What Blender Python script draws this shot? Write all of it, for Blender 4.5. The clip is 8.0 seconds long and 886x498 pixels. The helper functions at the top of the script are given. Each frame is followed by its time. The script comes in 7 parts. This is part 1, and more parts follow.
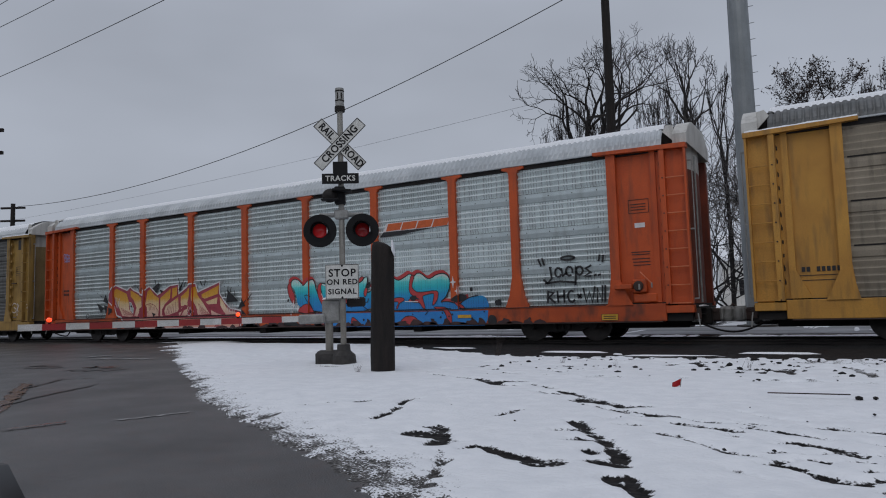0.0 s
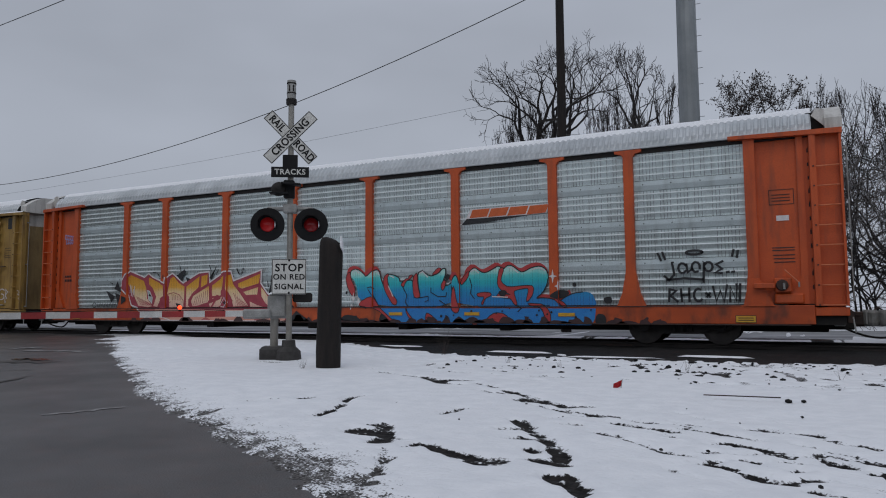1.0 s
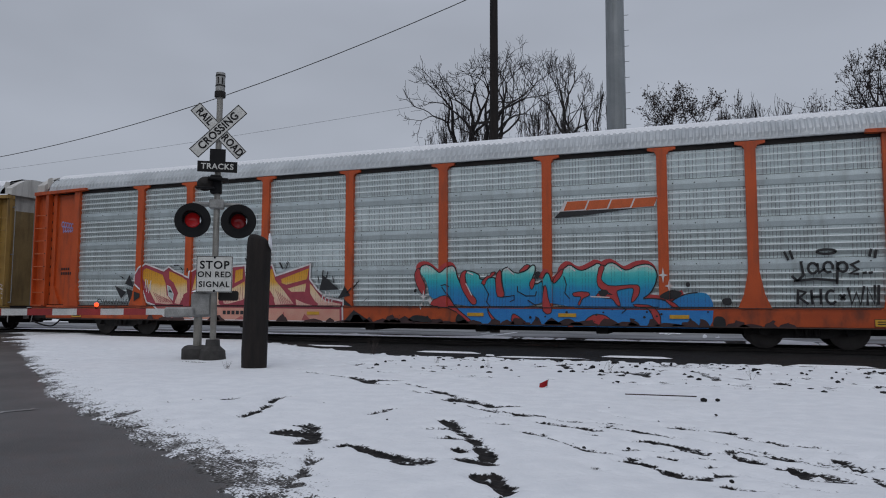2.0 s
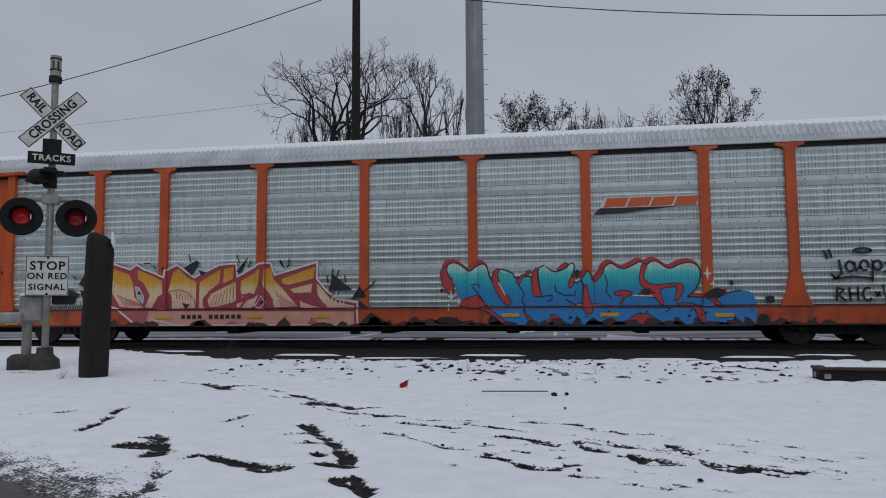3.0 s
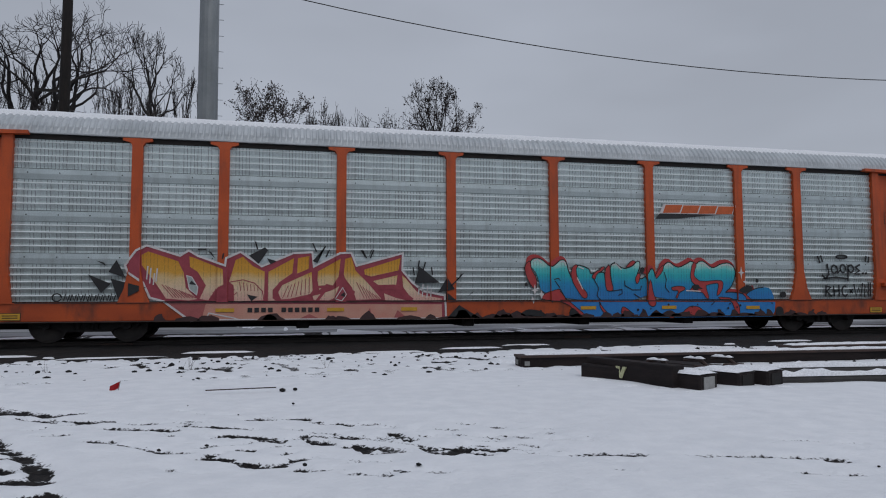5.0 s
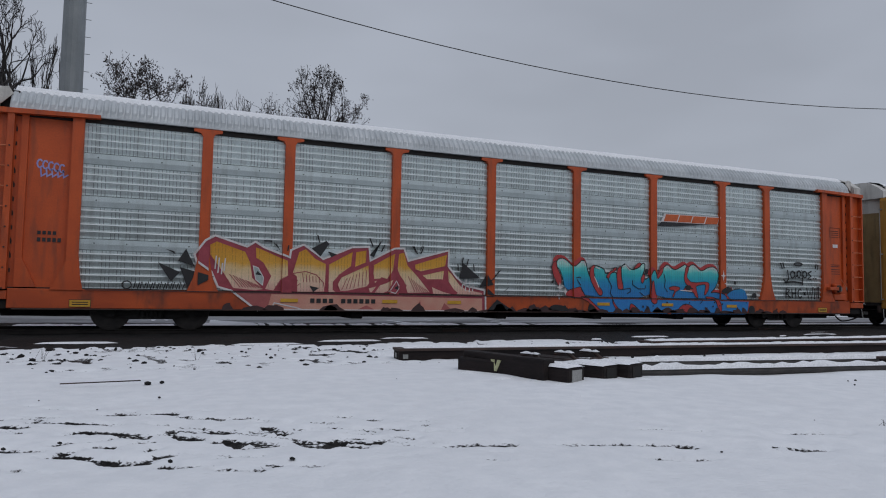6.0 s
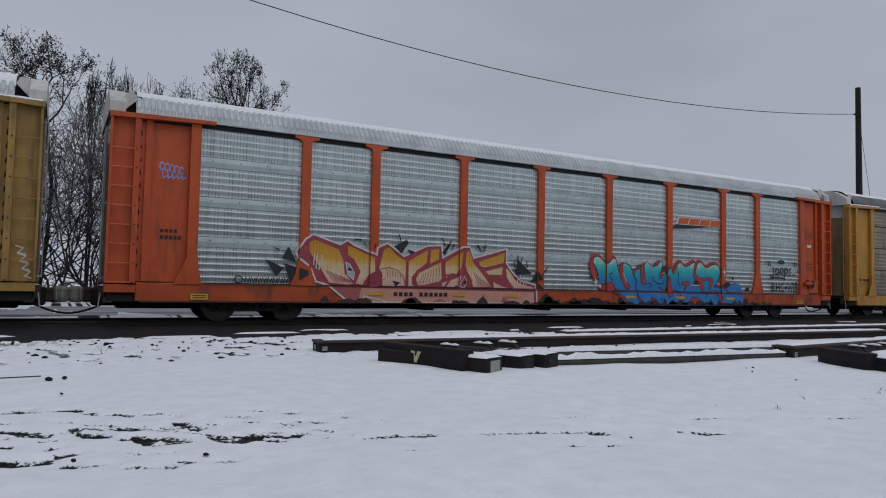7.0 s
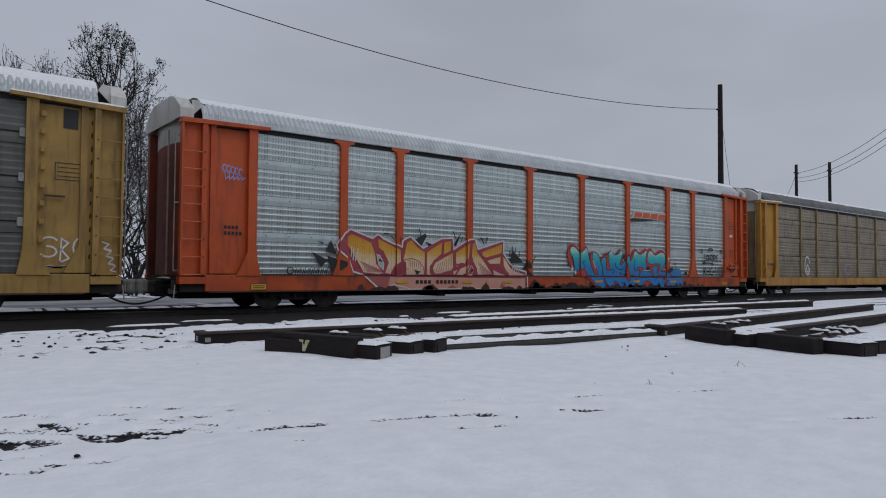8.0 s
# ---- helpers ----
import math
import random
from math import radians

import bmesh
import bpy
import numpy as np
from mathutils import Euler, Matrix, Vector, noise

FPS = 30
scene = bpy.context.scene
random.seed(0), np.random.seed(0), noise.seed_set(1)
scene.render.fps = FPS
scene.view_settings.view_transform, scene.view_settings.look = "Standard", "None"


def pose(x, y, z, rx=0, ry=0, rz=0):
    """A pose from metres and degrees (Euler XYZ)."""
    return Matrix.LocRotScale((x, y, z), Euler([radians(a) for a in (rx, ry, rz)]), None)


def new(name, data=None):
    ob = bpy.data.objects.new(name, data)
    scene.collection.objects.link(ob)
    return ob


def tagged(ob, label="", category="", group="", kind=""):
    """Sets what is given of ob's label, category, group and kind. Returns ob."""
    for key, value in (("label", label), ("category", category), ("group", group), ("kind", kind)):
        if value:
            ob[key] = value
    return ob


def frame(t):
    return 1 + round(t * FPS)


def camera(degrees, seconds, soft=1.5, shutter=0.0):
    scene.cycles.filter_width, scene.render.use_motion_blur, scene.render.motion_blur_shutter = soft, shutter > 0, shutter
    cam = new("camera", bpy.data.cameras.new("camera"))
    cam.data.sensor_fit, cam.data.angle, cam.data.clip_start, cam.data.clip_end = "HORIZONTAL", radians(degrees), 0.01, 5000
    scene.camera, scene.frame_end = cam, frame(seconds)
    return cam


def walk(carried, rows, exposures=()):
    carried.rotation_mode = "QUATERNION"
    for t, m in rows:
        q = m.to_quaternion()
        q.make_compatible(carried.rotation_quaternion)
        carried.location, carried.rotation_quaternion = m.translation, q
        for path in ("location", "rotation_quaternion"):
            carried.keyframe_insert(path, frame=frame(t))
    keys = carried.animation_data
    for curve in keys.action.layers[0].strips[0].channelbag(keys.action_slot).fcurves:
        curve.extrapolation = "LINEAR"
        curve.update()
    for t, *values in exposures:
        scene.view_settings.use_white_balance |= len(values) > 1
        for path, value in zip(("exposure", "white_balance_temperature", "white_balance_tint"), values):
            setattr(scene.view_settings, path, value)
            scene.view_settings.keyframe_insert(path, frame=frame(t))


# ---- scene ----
EYE = 1.06
cam = camera(65.49, 8.0, soft=1.05)
PATH = [
    (0.0, pose(0, 0, EYE, 94.84, 1.66, 30.74)),
    (0.5, pose(0, 0, EYE, 94.67, 1.22, 28.25)),
    (1.0, pose(0, 0, EYE, 94.62, 0.36, 26.41)),
    (1.2, pose(0, 0, EYE, 94.63, 0.17, 25.49)),
    (2.3, pose(0, 0, EYE, 94.64, -0.10, 17.43)),
    (2.5, pose(0, 0, EYE, 94.67, 0.02, 14.77)),
    (3.0, pose(0, 0, EYE, 94.68, 0.43, 9.13)),
    (3.5, pose(0, 0, EYE, 94.70, 0.67, 3.91)),
    (4.0, pose(0, 0, EYE, 94.60, 0.82, -1.87)),
    (4.5, pose(0, 0, EYE, 94.44, 0.79, -6.19)),
    (5.0, pose(0, 0, EYE, 94.14, 0.20, -12.85)),
    (5.2, pose(0, 0, EYE, 93.97, -0.08, -15.22)),
    (6.3, pose(0, 0, EYE, 93.51, -1.18, -24.51)),
    (6.5, pose(0, 0, EYE, 93.38, -1.24, -25.44)),
    (7.0, pose(0, 0, EYE, 93.06, -1.13, -29.31)),
    (7.5, pose(0, 0, EYE, 92.59, -0.75, -33.50)),
    (8.0, pose(0, 0, EYE, 92.07, -0.39, -38.48)),
]
walk(cam, PATH)

# ---------- sky and light ----------
SUN_ELEV, SUN_ROT = radians(50), radians(200)
world = bpy.data.worlds.new("overcast")
scene.world = world
world.use_nodes = True
wn, wl = world.node_tree.nodes, world.node_tree.links
bg = wn["Background"]
sky = wn.new("ShaderNodeTexSky")
sky.sky_type, sky.sun_disc = "NISHITA", False
sky.sun_elevation, sky.sun_rotation, sky.dust_density = SUN_ELEV, SUN_ROT, 4.0
hs = wn.new("ShaderNodeHueSaturation")
hs.inputs["Saturation"].default_value = 0.25
wl.new(sky.outputs[0], hs.inputs["Color"])
# cloud deck: greyish, brighter towards the zenith, with soft large clouds
co = wn.new("ShaderNodeTexCoord")
sep = wn.new("ShaderNodeSeparateXYZ")
wl.new(co.outputs["Generated"], sep.inputs[0])
ramp = wn.new("ShaderNodeValToRGB")
ramp.color_ramp.elements[0].position, ramp.color_ramp.elements[0].color = 0.0, (4.5, 4.92, 5.74, 1)
ramp.color_ramp.elements[1].position, ramp.color_ramp.elements[1].color = 1.0, (5.75, 6.2, 7.4, 1)
e = ramp.color_ramp.elements.new(0.38)
e.color = (4.12, 4.5, 5.3, 1)
wl.new(sep.outputs["Z"], ramp.inputs[0])
nz = wn.new("ShaderNodeTexNoise")
nz.inputs["Scale"].default_value, nz.inputs["Detail"].default_value = 2.2, 3.0
mp = wn.new("ShaderNodeMapping")
mp.inputs["Scale"].default_value = (1, 1, 2.6)
wl.new(co.outputs["Generated"], mp.inputs[0])
wl.new(mp.outputs[0], nz.inputs["Vector"])
mr = wn.new("ShaderNodeMapRange")
mr.inputs["From Min"].default_value, mr.inputs["From Max"].default_value = 0.3, 0.7
mr.inputs["To Min"].default_value, mr.inputs["To Max"].default_value = 0.9, 1.1
wl.new(nz.outputs["Fac"], mr.inputs[0])
mul = wn.new("ShaderNodeMix")
mul.data_type, mul.blend_type = "RGBA", "MULTIPLY"
mul.inputs[0].default_value = 1.0
wl.new(ramp.outputs[0], mul.inputs[6])
wl.new(mr.outputs[0], mul.inputs[7])
mix = wn.new("ShaderNodeMix")
mix.data_type = "RGBA"
mix.inputs[0].default_value = 0.93
wl.new(hs.outputs[0], mix.inputs[6])
wl.new(mul.outputs[2], mix.inputs[7])
wl.new(mix.outputs[2], bg.inputs[0])
bg.inputs[1].default_value = 0.09
sun = new("sun", bpy.data.lights.new("sun", "SUN"))
sun.data.energy, sun.data.angle, sun.data.color = 0.5, radians(40), (1, 0.97, 0.93)
sun.matrix_world = pose(0, 0, 60, 40, 0, 20)
scene.view_settings.exposure = 0.0

# ---------- materials ----------


def rgb(c):
    return (c[0], c[1], c[2], 1)


def material(name, col, col2=None, rough=0.7, metal=0.0, scale=6.0, fine=60.0, bump=0.2, dist=0.01, stain=None, stain_amt=0.35, stretch=(1, 1, 1), spec=0.5):
    """A surface with two scales of variation, optional streaky stains and relief."""
    m = bpy.data.materials.new(name)
    m.use_nodes = True
    n, l = m.node_tree.nodes, m.node_tree.links
    b = n["Principled BSDF"]
    col2 = col2 or tuple(c * 0.72 for c in col)
    tc = n.new("ShaderNodeTexCoord")
    mpn = n.new("ShaderNodeMapping")
    mpn.inputs["Scale"].default_value = stretch
    l.new(tc.outputs["Object"], mpn.inputs[0])
    inf = n.new("ShaderNodeObjectInfo")
    off = n.new("ShaderNodeVectorMath")
    off.operation = "MULTIPLY_ADD"
    off.inputs[1].default_value = (37, 53, 71)
    l.new(inf.outputs["Random"], off.inputs[0])
    l.new(mpn.outputs[0], off.inputs[2])
    a = n.new("ShaderNodeTexNoise")
    a.inputs["Scale"].default_value, a.inputs["Detail"].default_value = scale, 6
    l.new(off.outputs[0], a.inputs["Vector"])
    f = n.new("ShaderNodeTexNoise")
    f.inputs["Scale"].default_value, f.inputs["Detail"].default_value = fine, 4
    l.new(off.outputs[0], f.inputs["Vector"])
    r = n.new("ShaderNodeMapRange")
    r.inputs["From Min"].default_value, r.inputs["From Max"].default_value = 0.32, 0.68
    l.new(a.outputs["Fac"], r.inputs[0])
    mx = n.new("ShaderNodeMix")
    mx.data_type = "RGBA"
    mx.inputs[6].default_value, mx.inputs[7].default_value = rgb(col), rgb(col2)
    l.new(r.outputs[0], mx.inputs[0])
    last = mx.outputs[2]
    v = n.new("ShaderNodeMapRange")
    v.inputs["From Min"].default_value, v.inputs["From Max"].default_value = 0.3, 0.7
    v.inputs["To Min"].default_value, v.inputs["To Max"].default_value = 0.84, 1.12
    l.new(f.outputs["Fac"], v.inputs[0])
    mm = n.new("ShaderNodeMix")
    mm.data_type, mm.blend_type = "RGBA", "MULTIPLY"
    mm.inputs[0].default_value = 1
    l.new(last, mm.inputs[6])
    l.new(v.outputs[0], mm.inputs[7])
    last = mm.outputs[2]
    if stain:
        s = n.new("ShaderNodeTexNoise")
        s.inputs["Scale"].default_value, s.inputs["Detail"].default_value = 2.0, 8
        sm = n.new("ShaderNodeMapping")
        sm.inputs["Scale"].default_value = (3.0, 3.0, 0.45)
        l.new(off.outputs[0], sm.inputs[0])
        l.new(sm.outputs[0], s.inputs["Vector"])
        sr = n.new("ShaderNodeMapRange")
        sr.inputs["From Min"].default_value, sr.inputs["From Max"].default_value = 0.5, 0.75
        sr.inputs["To Max"].default_value = stain_amt
        l.new(s.outputs["Fac"], sr.inputs[0])
        sx = n.new("ShaderNodeMix")
        sx.data_type = "RGBA"
        sx.inputs[7].default_value = rgb(stain)
        l.new(sr.outputs[0], sx.inputs[0])
        l.new(last, sx.inputs[6])
        last = sx.outputs[2]
    l.new(last, b.inputs["Base Color"])
    rr = n.new("ShaderNodeMapRange")
    rr.inputs["To Min"].default_value, rr.inputs["To Max"].default_value = max(0.05, rough - 0.12), min(1, rough + 0.12)
    l.new(a.outputs["Fac"], rr.inputs[0])
    l.new(rr.outputs[0], b.inputs["Roughness"])
    b.inputs["Metallic"].default_value = metal
    b.inputs["Specular IOR Level"].default_value = spec
    if bump:
        bp = n.new("ShaderNodeBump")
        bp.inputs["Strength"].default_value, bp.inputs["Distance"].default_value = bump, dist
        l.new(f.outputs["Fac"], bp.inputs["Height"])
        l.new(bp.outputs[0], b.inputs["Normal"])
    return m


def glow(name, col, strength):
    m = bpy.data.materials.new(name)
    m.use_nodes = True
    b = m.node_tree.nodes["Principled BSDF"]
    b.inputs["Base Color"].default_value = rgb(col)
    b.inputs["Emission Color"].default_value = rgb(col)
    b.inputs["Emission Strength"].default_value = strength
    b.inputs["Roughness"].default_value = 0.2
    return m


def maths(n, l, op, a, b=None, c=None):
    x = n.new("ShaderNodeMath")
    x.operation = op
    for i, val in enumerate((a, b, c)):
        if val is None:
            continue
        if hasattr(val, "links"):
            l.new(val, x.inputs[i])
        else:
            x.inputs[i].default_value = val
    return x.outputs[0]


def perforate(m, amount=0.55, world_x=False):
    """Columns of drainage slots punched through the corrugated side sheets, as dark dashes."""
    n, l = m.node_tree.nodes, m.node_tree.links
    b = n["Principled BSDF"]
    tc = n.new("ShaderNodeTexCoord")
    sp = n.new("ShaderNodeSeparateXYZ")
    l.new(tc.outputs["Object"], sp.inputs[0])
    inf = n.new("ShaderNodeObjectInfo")
    xs = maths(n, l, "MULTIPLY", sp.outputs[0], 12.5)
    cell = maths(n, l, "FLOOR", xs)
    seed = maths(n, l, "MULTIPLY_ADD", inf.outputs["Random"], 91.0, cell)
    wn_ = n.new("ShaderNodeTexWhiteNoise")
    wn_.noise_dimensions = "1D"
    l.new(seed, wn_.inputs["W"])
    pick = maths(n, l, "GREATER_THAN", wn_.outputs["Value"], 0.3)
    fx = maths(n, l, "FRACT", xs)
    line = maths(n, l, "LESS_THAN", maths(n, l, "ABSOLUTE", maths(n, l, "SUBTRACT", fx, 0.5)), 0.085)
    fz = maths(n, l, "FRACT", maths(n, l, "MULTIPLY", sp.outputs[2], 1 / 0.16))
    dash = maths(n, l, "LESS_THAN", maths(n, l, "ABSOLUTE", maths(n, l, "SUBTRACT", fz, 0.38)), 0.44)
    fac = maths(n, l, "MULTIPLY", maths(n, l, "MULTIPLY", maths(n, l, "MULTIPLY", pick, line), dash), amount)
    src = b.inputs["Base Color"].links[0].from_socket
    mx = n.new("ShaderNodeMix")
    mx.data_type = "RGBA"
    mx.inputs[7].default_value = (0.03, 0.035, 0.035, 1)
    l.new(fac, mx.inputs[0])
    l.new(src, mx.inputs[6])
    l.new(mx.outputs[2], b.inputs["Base Color"])
    return m


def banded(name, stops, rough=0.5):
    """Spray paint whose hue changes with height; stops: (height, colour)."""
    m = material(name, stops[0][1], stops[0][1], rough=rough, bump=0.05)
    n, l = m.node_tree.nodes, m.node_tree.links
    mx = [x for x in n if x.bl_idname == "ShaderNodeMix"][0]
    tc = n.new("ShaderNodeTexCoord")
    sp = n.new("ShaderNodeSeparateXYZ")
    l.new(tc.outputs["Object"], sp.inputs[0])
    nzz = n.new("ShaderNodeTexNoise")
    nzz.inputs["Scale"].default_value = 3.5
    l.new(tc.outputs["Object"], nzz.inputs["Vector"])
    zz = maths(n, l, "MULTIPLY_ADD", nzz.outputs["Fac"], 0.2, sp.outputs[2])
    z0, z1 = stops[0][0], stops[-1][0]
    r = n.new("ShaderNodeMapRange")
    r.inputs["From Min"].default_value, r.inputs["From Max"].default_value = z0 + 0.1, z1 + 0.1
    l.new(zz, r.inputs[0])
    rp = n.new("ShaderNodeValToRGB")
    el = rp.color_ramp.elements
    el[0].color, el[1].color = rgb(stops[0][1]), rgb(stops[-1][1])
    for z, c in stops[1:-1]:
        el.new((z - z0) / (z1 - z0)).color = rgb(c)
    l.new(r.outputs[0], rp.inputs[0])
    mx.inputs[0].default_value = 0.0
    for k in list(mx.inputs[0].links):
        l.remove(k)
    l.new(rp.outputs[0], mx.inputs[6])
    return m


ORANGE = material("orange_paint", (0.55, 0.086, 0.014), (0.45, 0.066, 0.011), rough=0.5, scale=1.5, stain=(0.1, 0.04, 0.025), stain_amt=0.55, bump=0.05)
ORANGE_SILL = material("dirty_orange_sill", (0.5, 0.08, 0.014), (0.36, 0.055, 0.012), rough=0.6, scale=1.2, stain=(0.07, 0.03, 0.02), stain_amt=0.85, bump=0.1, stretch=(0.6, 1, 2))
DOOR_RED = material("grimy_red_door", (0.26, 0.05, 0.02), (0.14, 0.032, 0.018), rough=0.6, scale=1.5, stain=(0.04, 0.025, 0.02), stain_amt=0.7, bump=0.05)
YELLOW = material("yellow_paint", (0.54, 0.272, 0.043), (0.43, 0.205, 0.034), rough=0.55, scale=1.2, stain=(0.1, 0.065, 0.03), stain_amt=0.55, bump=0.05)
TAN = material("weathered_tan_paint", (0.33, 0.24, 0.11), (0.23, 0.16, 0.07), rough=0.6, scale=1.4, stain=(0.1, 0.07, 0.04), stain_amt=0.6, bump=0.05)
YELLOW_OLD = material("faded_yellow_paint", (0.4, 0.245, 0.06), (0.29, 0.17, 0.045), rough=0.6, scale=1.4, stain=(0.07, 0.05, 0.03), stain_amt=0.65, bump=0.05)
GALV = perforate(material("galvanised_sheet", (0.635, 0.715, 0.715), (0.54, 0.61, 0.615), rough=0.36, metal=0.5, scale=0.5, fine=30, stain=(0.2, 0.2, 0.19), stain_amt=0.35, bump=0.05), 0.6)
GALV_BAND = material("galvanised_band", (0.54, 0.61, 0.62), (0.46, 0.525, 0.535), rough=0.36, metal=0.55, scale=1.5, stain=(0.2, 0.2, 0.19), stain_amt=0.3, bump=0.05)
GALV_OLD = material("weathered_sheet", (0.15, 0.155, 0.15), (0.1, 0.1, 0.095), rough=0.6, metal=0.15, scale=1.0, stain=(0.06, 0.05, 0.045), stain_amt=0.6, bump=0.08)
GALV_BROWN = material("rust_stained_sheet", (0.31, 0.265, 0.2), (0.22, 0.19, 0.145), rough=0.65, metal=0.1, scale=1.0, stain=(0.06, 0.045, 0.035), stain_amt=0.6, bump=0.08)
ROOF = material("galvanised_roof", (0.55, 0.58, 0.6), (0.42, 0.45, 0.47), rough=0.45, metal=0.2, scale=1.5, stain=(0.3, 0.3, 0.3), stain_amt=0.3, bump=0.05)
PALE_LEDGE = material("pale_ledge", (0.68, 0.73, 0.74), (0.54, 0.59, 0.6), rough=0.5, scale=4, bump=0.05)
ROOF_OLD = material("weathered_roof", (0.16, 0.165, 0.165), (0.1, 0.105, 0.105), rough=0.55, metal=0.2, scale=1.5, stain=(0.08, 0.07, 0.06), stain_amt=0.5, bump=0.05)
ENDWHITE = material("white_end_paint", (0.62, 0.61, 0.58), (0.5, 0.49, 0.46), rough=0.55, scale=1.2, stain=(0.2, 0.18, 0.16), stain_amt=0.5, bump=0.05)
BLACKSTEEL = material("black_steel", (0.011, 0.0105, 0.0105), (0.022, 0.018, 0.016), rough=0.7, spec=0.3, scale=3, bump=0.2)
LADDER = material("worn_orange_rung", (0.62, 0.2, 0.09), (0.5, 0.12, 0.04), rough=0.5, scale=6, bump=0.05)
BOGIE = material("grimy_bogie_steel", (0.034, 0.029, 0.026), (0.02, 0.018, 0.017), rough=0.65, scale=3, bump=0.2)
TREAD = material("worn_wheel_face", (0.06, 0.05, 0.045), (0.035, 0.03, 0.028), rough=0.5, metal=0.3, scale=4, bump=0.1)
RUST = material("rusty_steel", (0.06, 0.032, 0.024), (0.03, 0.021, 0.019), rough=0.75, scale=4, bump=0.3)
RAILTOP = material("rail_steel", (0.035, 0.028, 0.025), (0.022, 0.018, 0.017), rough=0.55, metal=0.3, scale=3, bump=0.1)
SNOW_CLEAN = material("fresh_snow", (0.84, 0.85, 0.87), (0.78, 0.8, 0.83), rough=0.75, scale=3, fine=40, bump=0.35, dist=0.02)
WOODDARK = material("tarred_timber", (0.013, 0.0115, 0.011), (0.026, 0.021, 0.019), rough=0.8, spec=0.25, scale=3, fine=25, bump=0.5, dist=0.02, stretch=(4, 4, 0.6))
TIMBER = material("creosoted_timber", (0.022, 0.015, 0.014), (0.011, 0.009, 0.0095), rough=0.8, spec=0.25, scale=3, fine=30, bump=0.5, dist=0.015, stretch=(0.6, 4, 4))
GALVPOLE = material("galvanised_pole", (0.27, 0.29, 0.3), (0.2, 0.22, 0.23), rough=0.5, metal=0.3, scale=1.0, stain=(0.14, 0.15, 0.15), stain_amt=0.4, bump=0.05)
ALU = material("aluminium_mast", (0.34, 0.33, 0.3), (0.22, 0.21, 0.19), rough=0.55, metal=0.3, stain=(0.1, 0.08, 0.06), stain_amt=0.5, scale=4, bump=0.1)
SIGNWHITE = material("sign_white", (0.66, 0.66, 0.63), (0.54, 0.54, 0.51), rough=0.5, scale=6, bump=0.02)
SIGNBLACK = material("sign_black", (0.009, 0.009, 0.01), (0.015, 0.015, 0.016), rough=0.7, spec=0.2, scale=6, bump=0.02)
CASTGREY = material("cast_housing", (0.34, 0.34, 0.33), (0.22, 0.22, 0.21), rough=0.55, metal=0.2, scale=5, bump=0.1)
CONCRETE = material("wet_concrete", (0.055, 0.052, 0.05), (0.032, 0.03, 0.029), rough=0.85, scale=6, bump=0.6, dist=0.01)
BARK = material("bare_bark", (0.014, 0.012, 0.012), (0.026, 0.022, 0.021), rough=0.9, scale=6, bump=0.3)
TWIG_PALE = material("pale_twigs", (0.11, 0.1, 0.098), (0.07, 0.062, 0.06), rough=0.9, scale=6, bump=0.0)
TWIG = material("bare_twigs", (0.026, 0.021, 0.02), (0.016, 0.013, 0.013), rough=0.9, scale=6, bump=0.0)
DRYLEAF = material("dry_leaves", (0.05, 0.034, 0.028), (0.03, 0.022, 0.02), rough=0.9, scale=6, bump=0.0)
REDREFL = material("red_stripe", (0.33, 0.03, 0.03), (0.26, 0.025, 0.025), rough=0.45, scale=5, bump=0.02)
WHITEREFL = material("white_stripe", (0.62, 0.62, 0.6), (0.5, 0.5, 0.49), rough=0.45, scale=5, bump=0.02)
LABELYELLOW = material("yellow_label", (0.65, 0.36, 0.03), (0.55, 0.3, 0.025), rough=0.5, scale=8, bump=0.0)
WIRE = material("wire", (0.02, 0.02, 0.022), (0.03, 0.03, 0.03), rough=0.6, bump=0.0)
LENS_ON = glow("red_lens_lit", (0.4, 0.012, 0.014), 0.1)
LENS_DIM = glow("red_lens", (0.2, 0.008, 0.01), 0.06)
LAMP_RED = glow("gate_lamp", (1.0, 0.045, 0.01), 2.2)
LAMP_AMBER = glow("gate_lamp_amber", (1.0, 0.05, 0.01), 2.6)
CHALK = material("chalk_mark", (0.55, 0.55, 0.32), (0.42, 0.42, 0.24), rough=0.8, scale=20, bump=0.0)
FLAGRED = material("red_flag", (0.55, 0.02, 0.03), (0.45, 0.02, 0.025), rough=0.6, bump=0.0)
PIPE = material("dark_pipe", (0.05, 0.045, 0.042), (0.03, 0.028, 0.027), rough=0.6, bump=0.1)

SP_WHITE = material("spray_white", (0.72, 0.68, 0.68), (0.62, 0.58, 0.58), rough=0.5, bump=0.03)
SP_CRIMSON = material("spray_crimson", (0.38, 0.06, 0.085), (0.3, 0.045, 0.065), rough=0.5, bump=0.03)
SP_RED = material("spray_red", (0.48, 0.05, 0.05), (0.4, 0.04, 0.042), rough=0.5, bump=0.03)
SP_BLACK = material("spray_black", (0.012, 0.012, 0.014), (0.02, 0.02, 0.022), rough=0.5, bump=0.03)
SP_MAROON = material("spray_maroon", (0.035, 0.018, 0.02), (0.06, 0.026, 0.026), rough=0.6, scale=3, bump=0.03)
SP_GOLD = perforate(banded("spray_gold", ((1.05, (0.68, 0.4, 0.33)), (1.3, (0.74, 0.55, 0.38)), (1.58, (0.7, 0.5, 0.25)), (1.72, (0.66, 0.34, 0.04)), (2.1, (0.6, 0.27, 0.015)))), 0.35)
SP_SALMON = material("spray_salmon", (0.6, 0.26, 0.2), (0.62, 0.33, 0.25), rough=0.5, scale=3, bump=0.03)
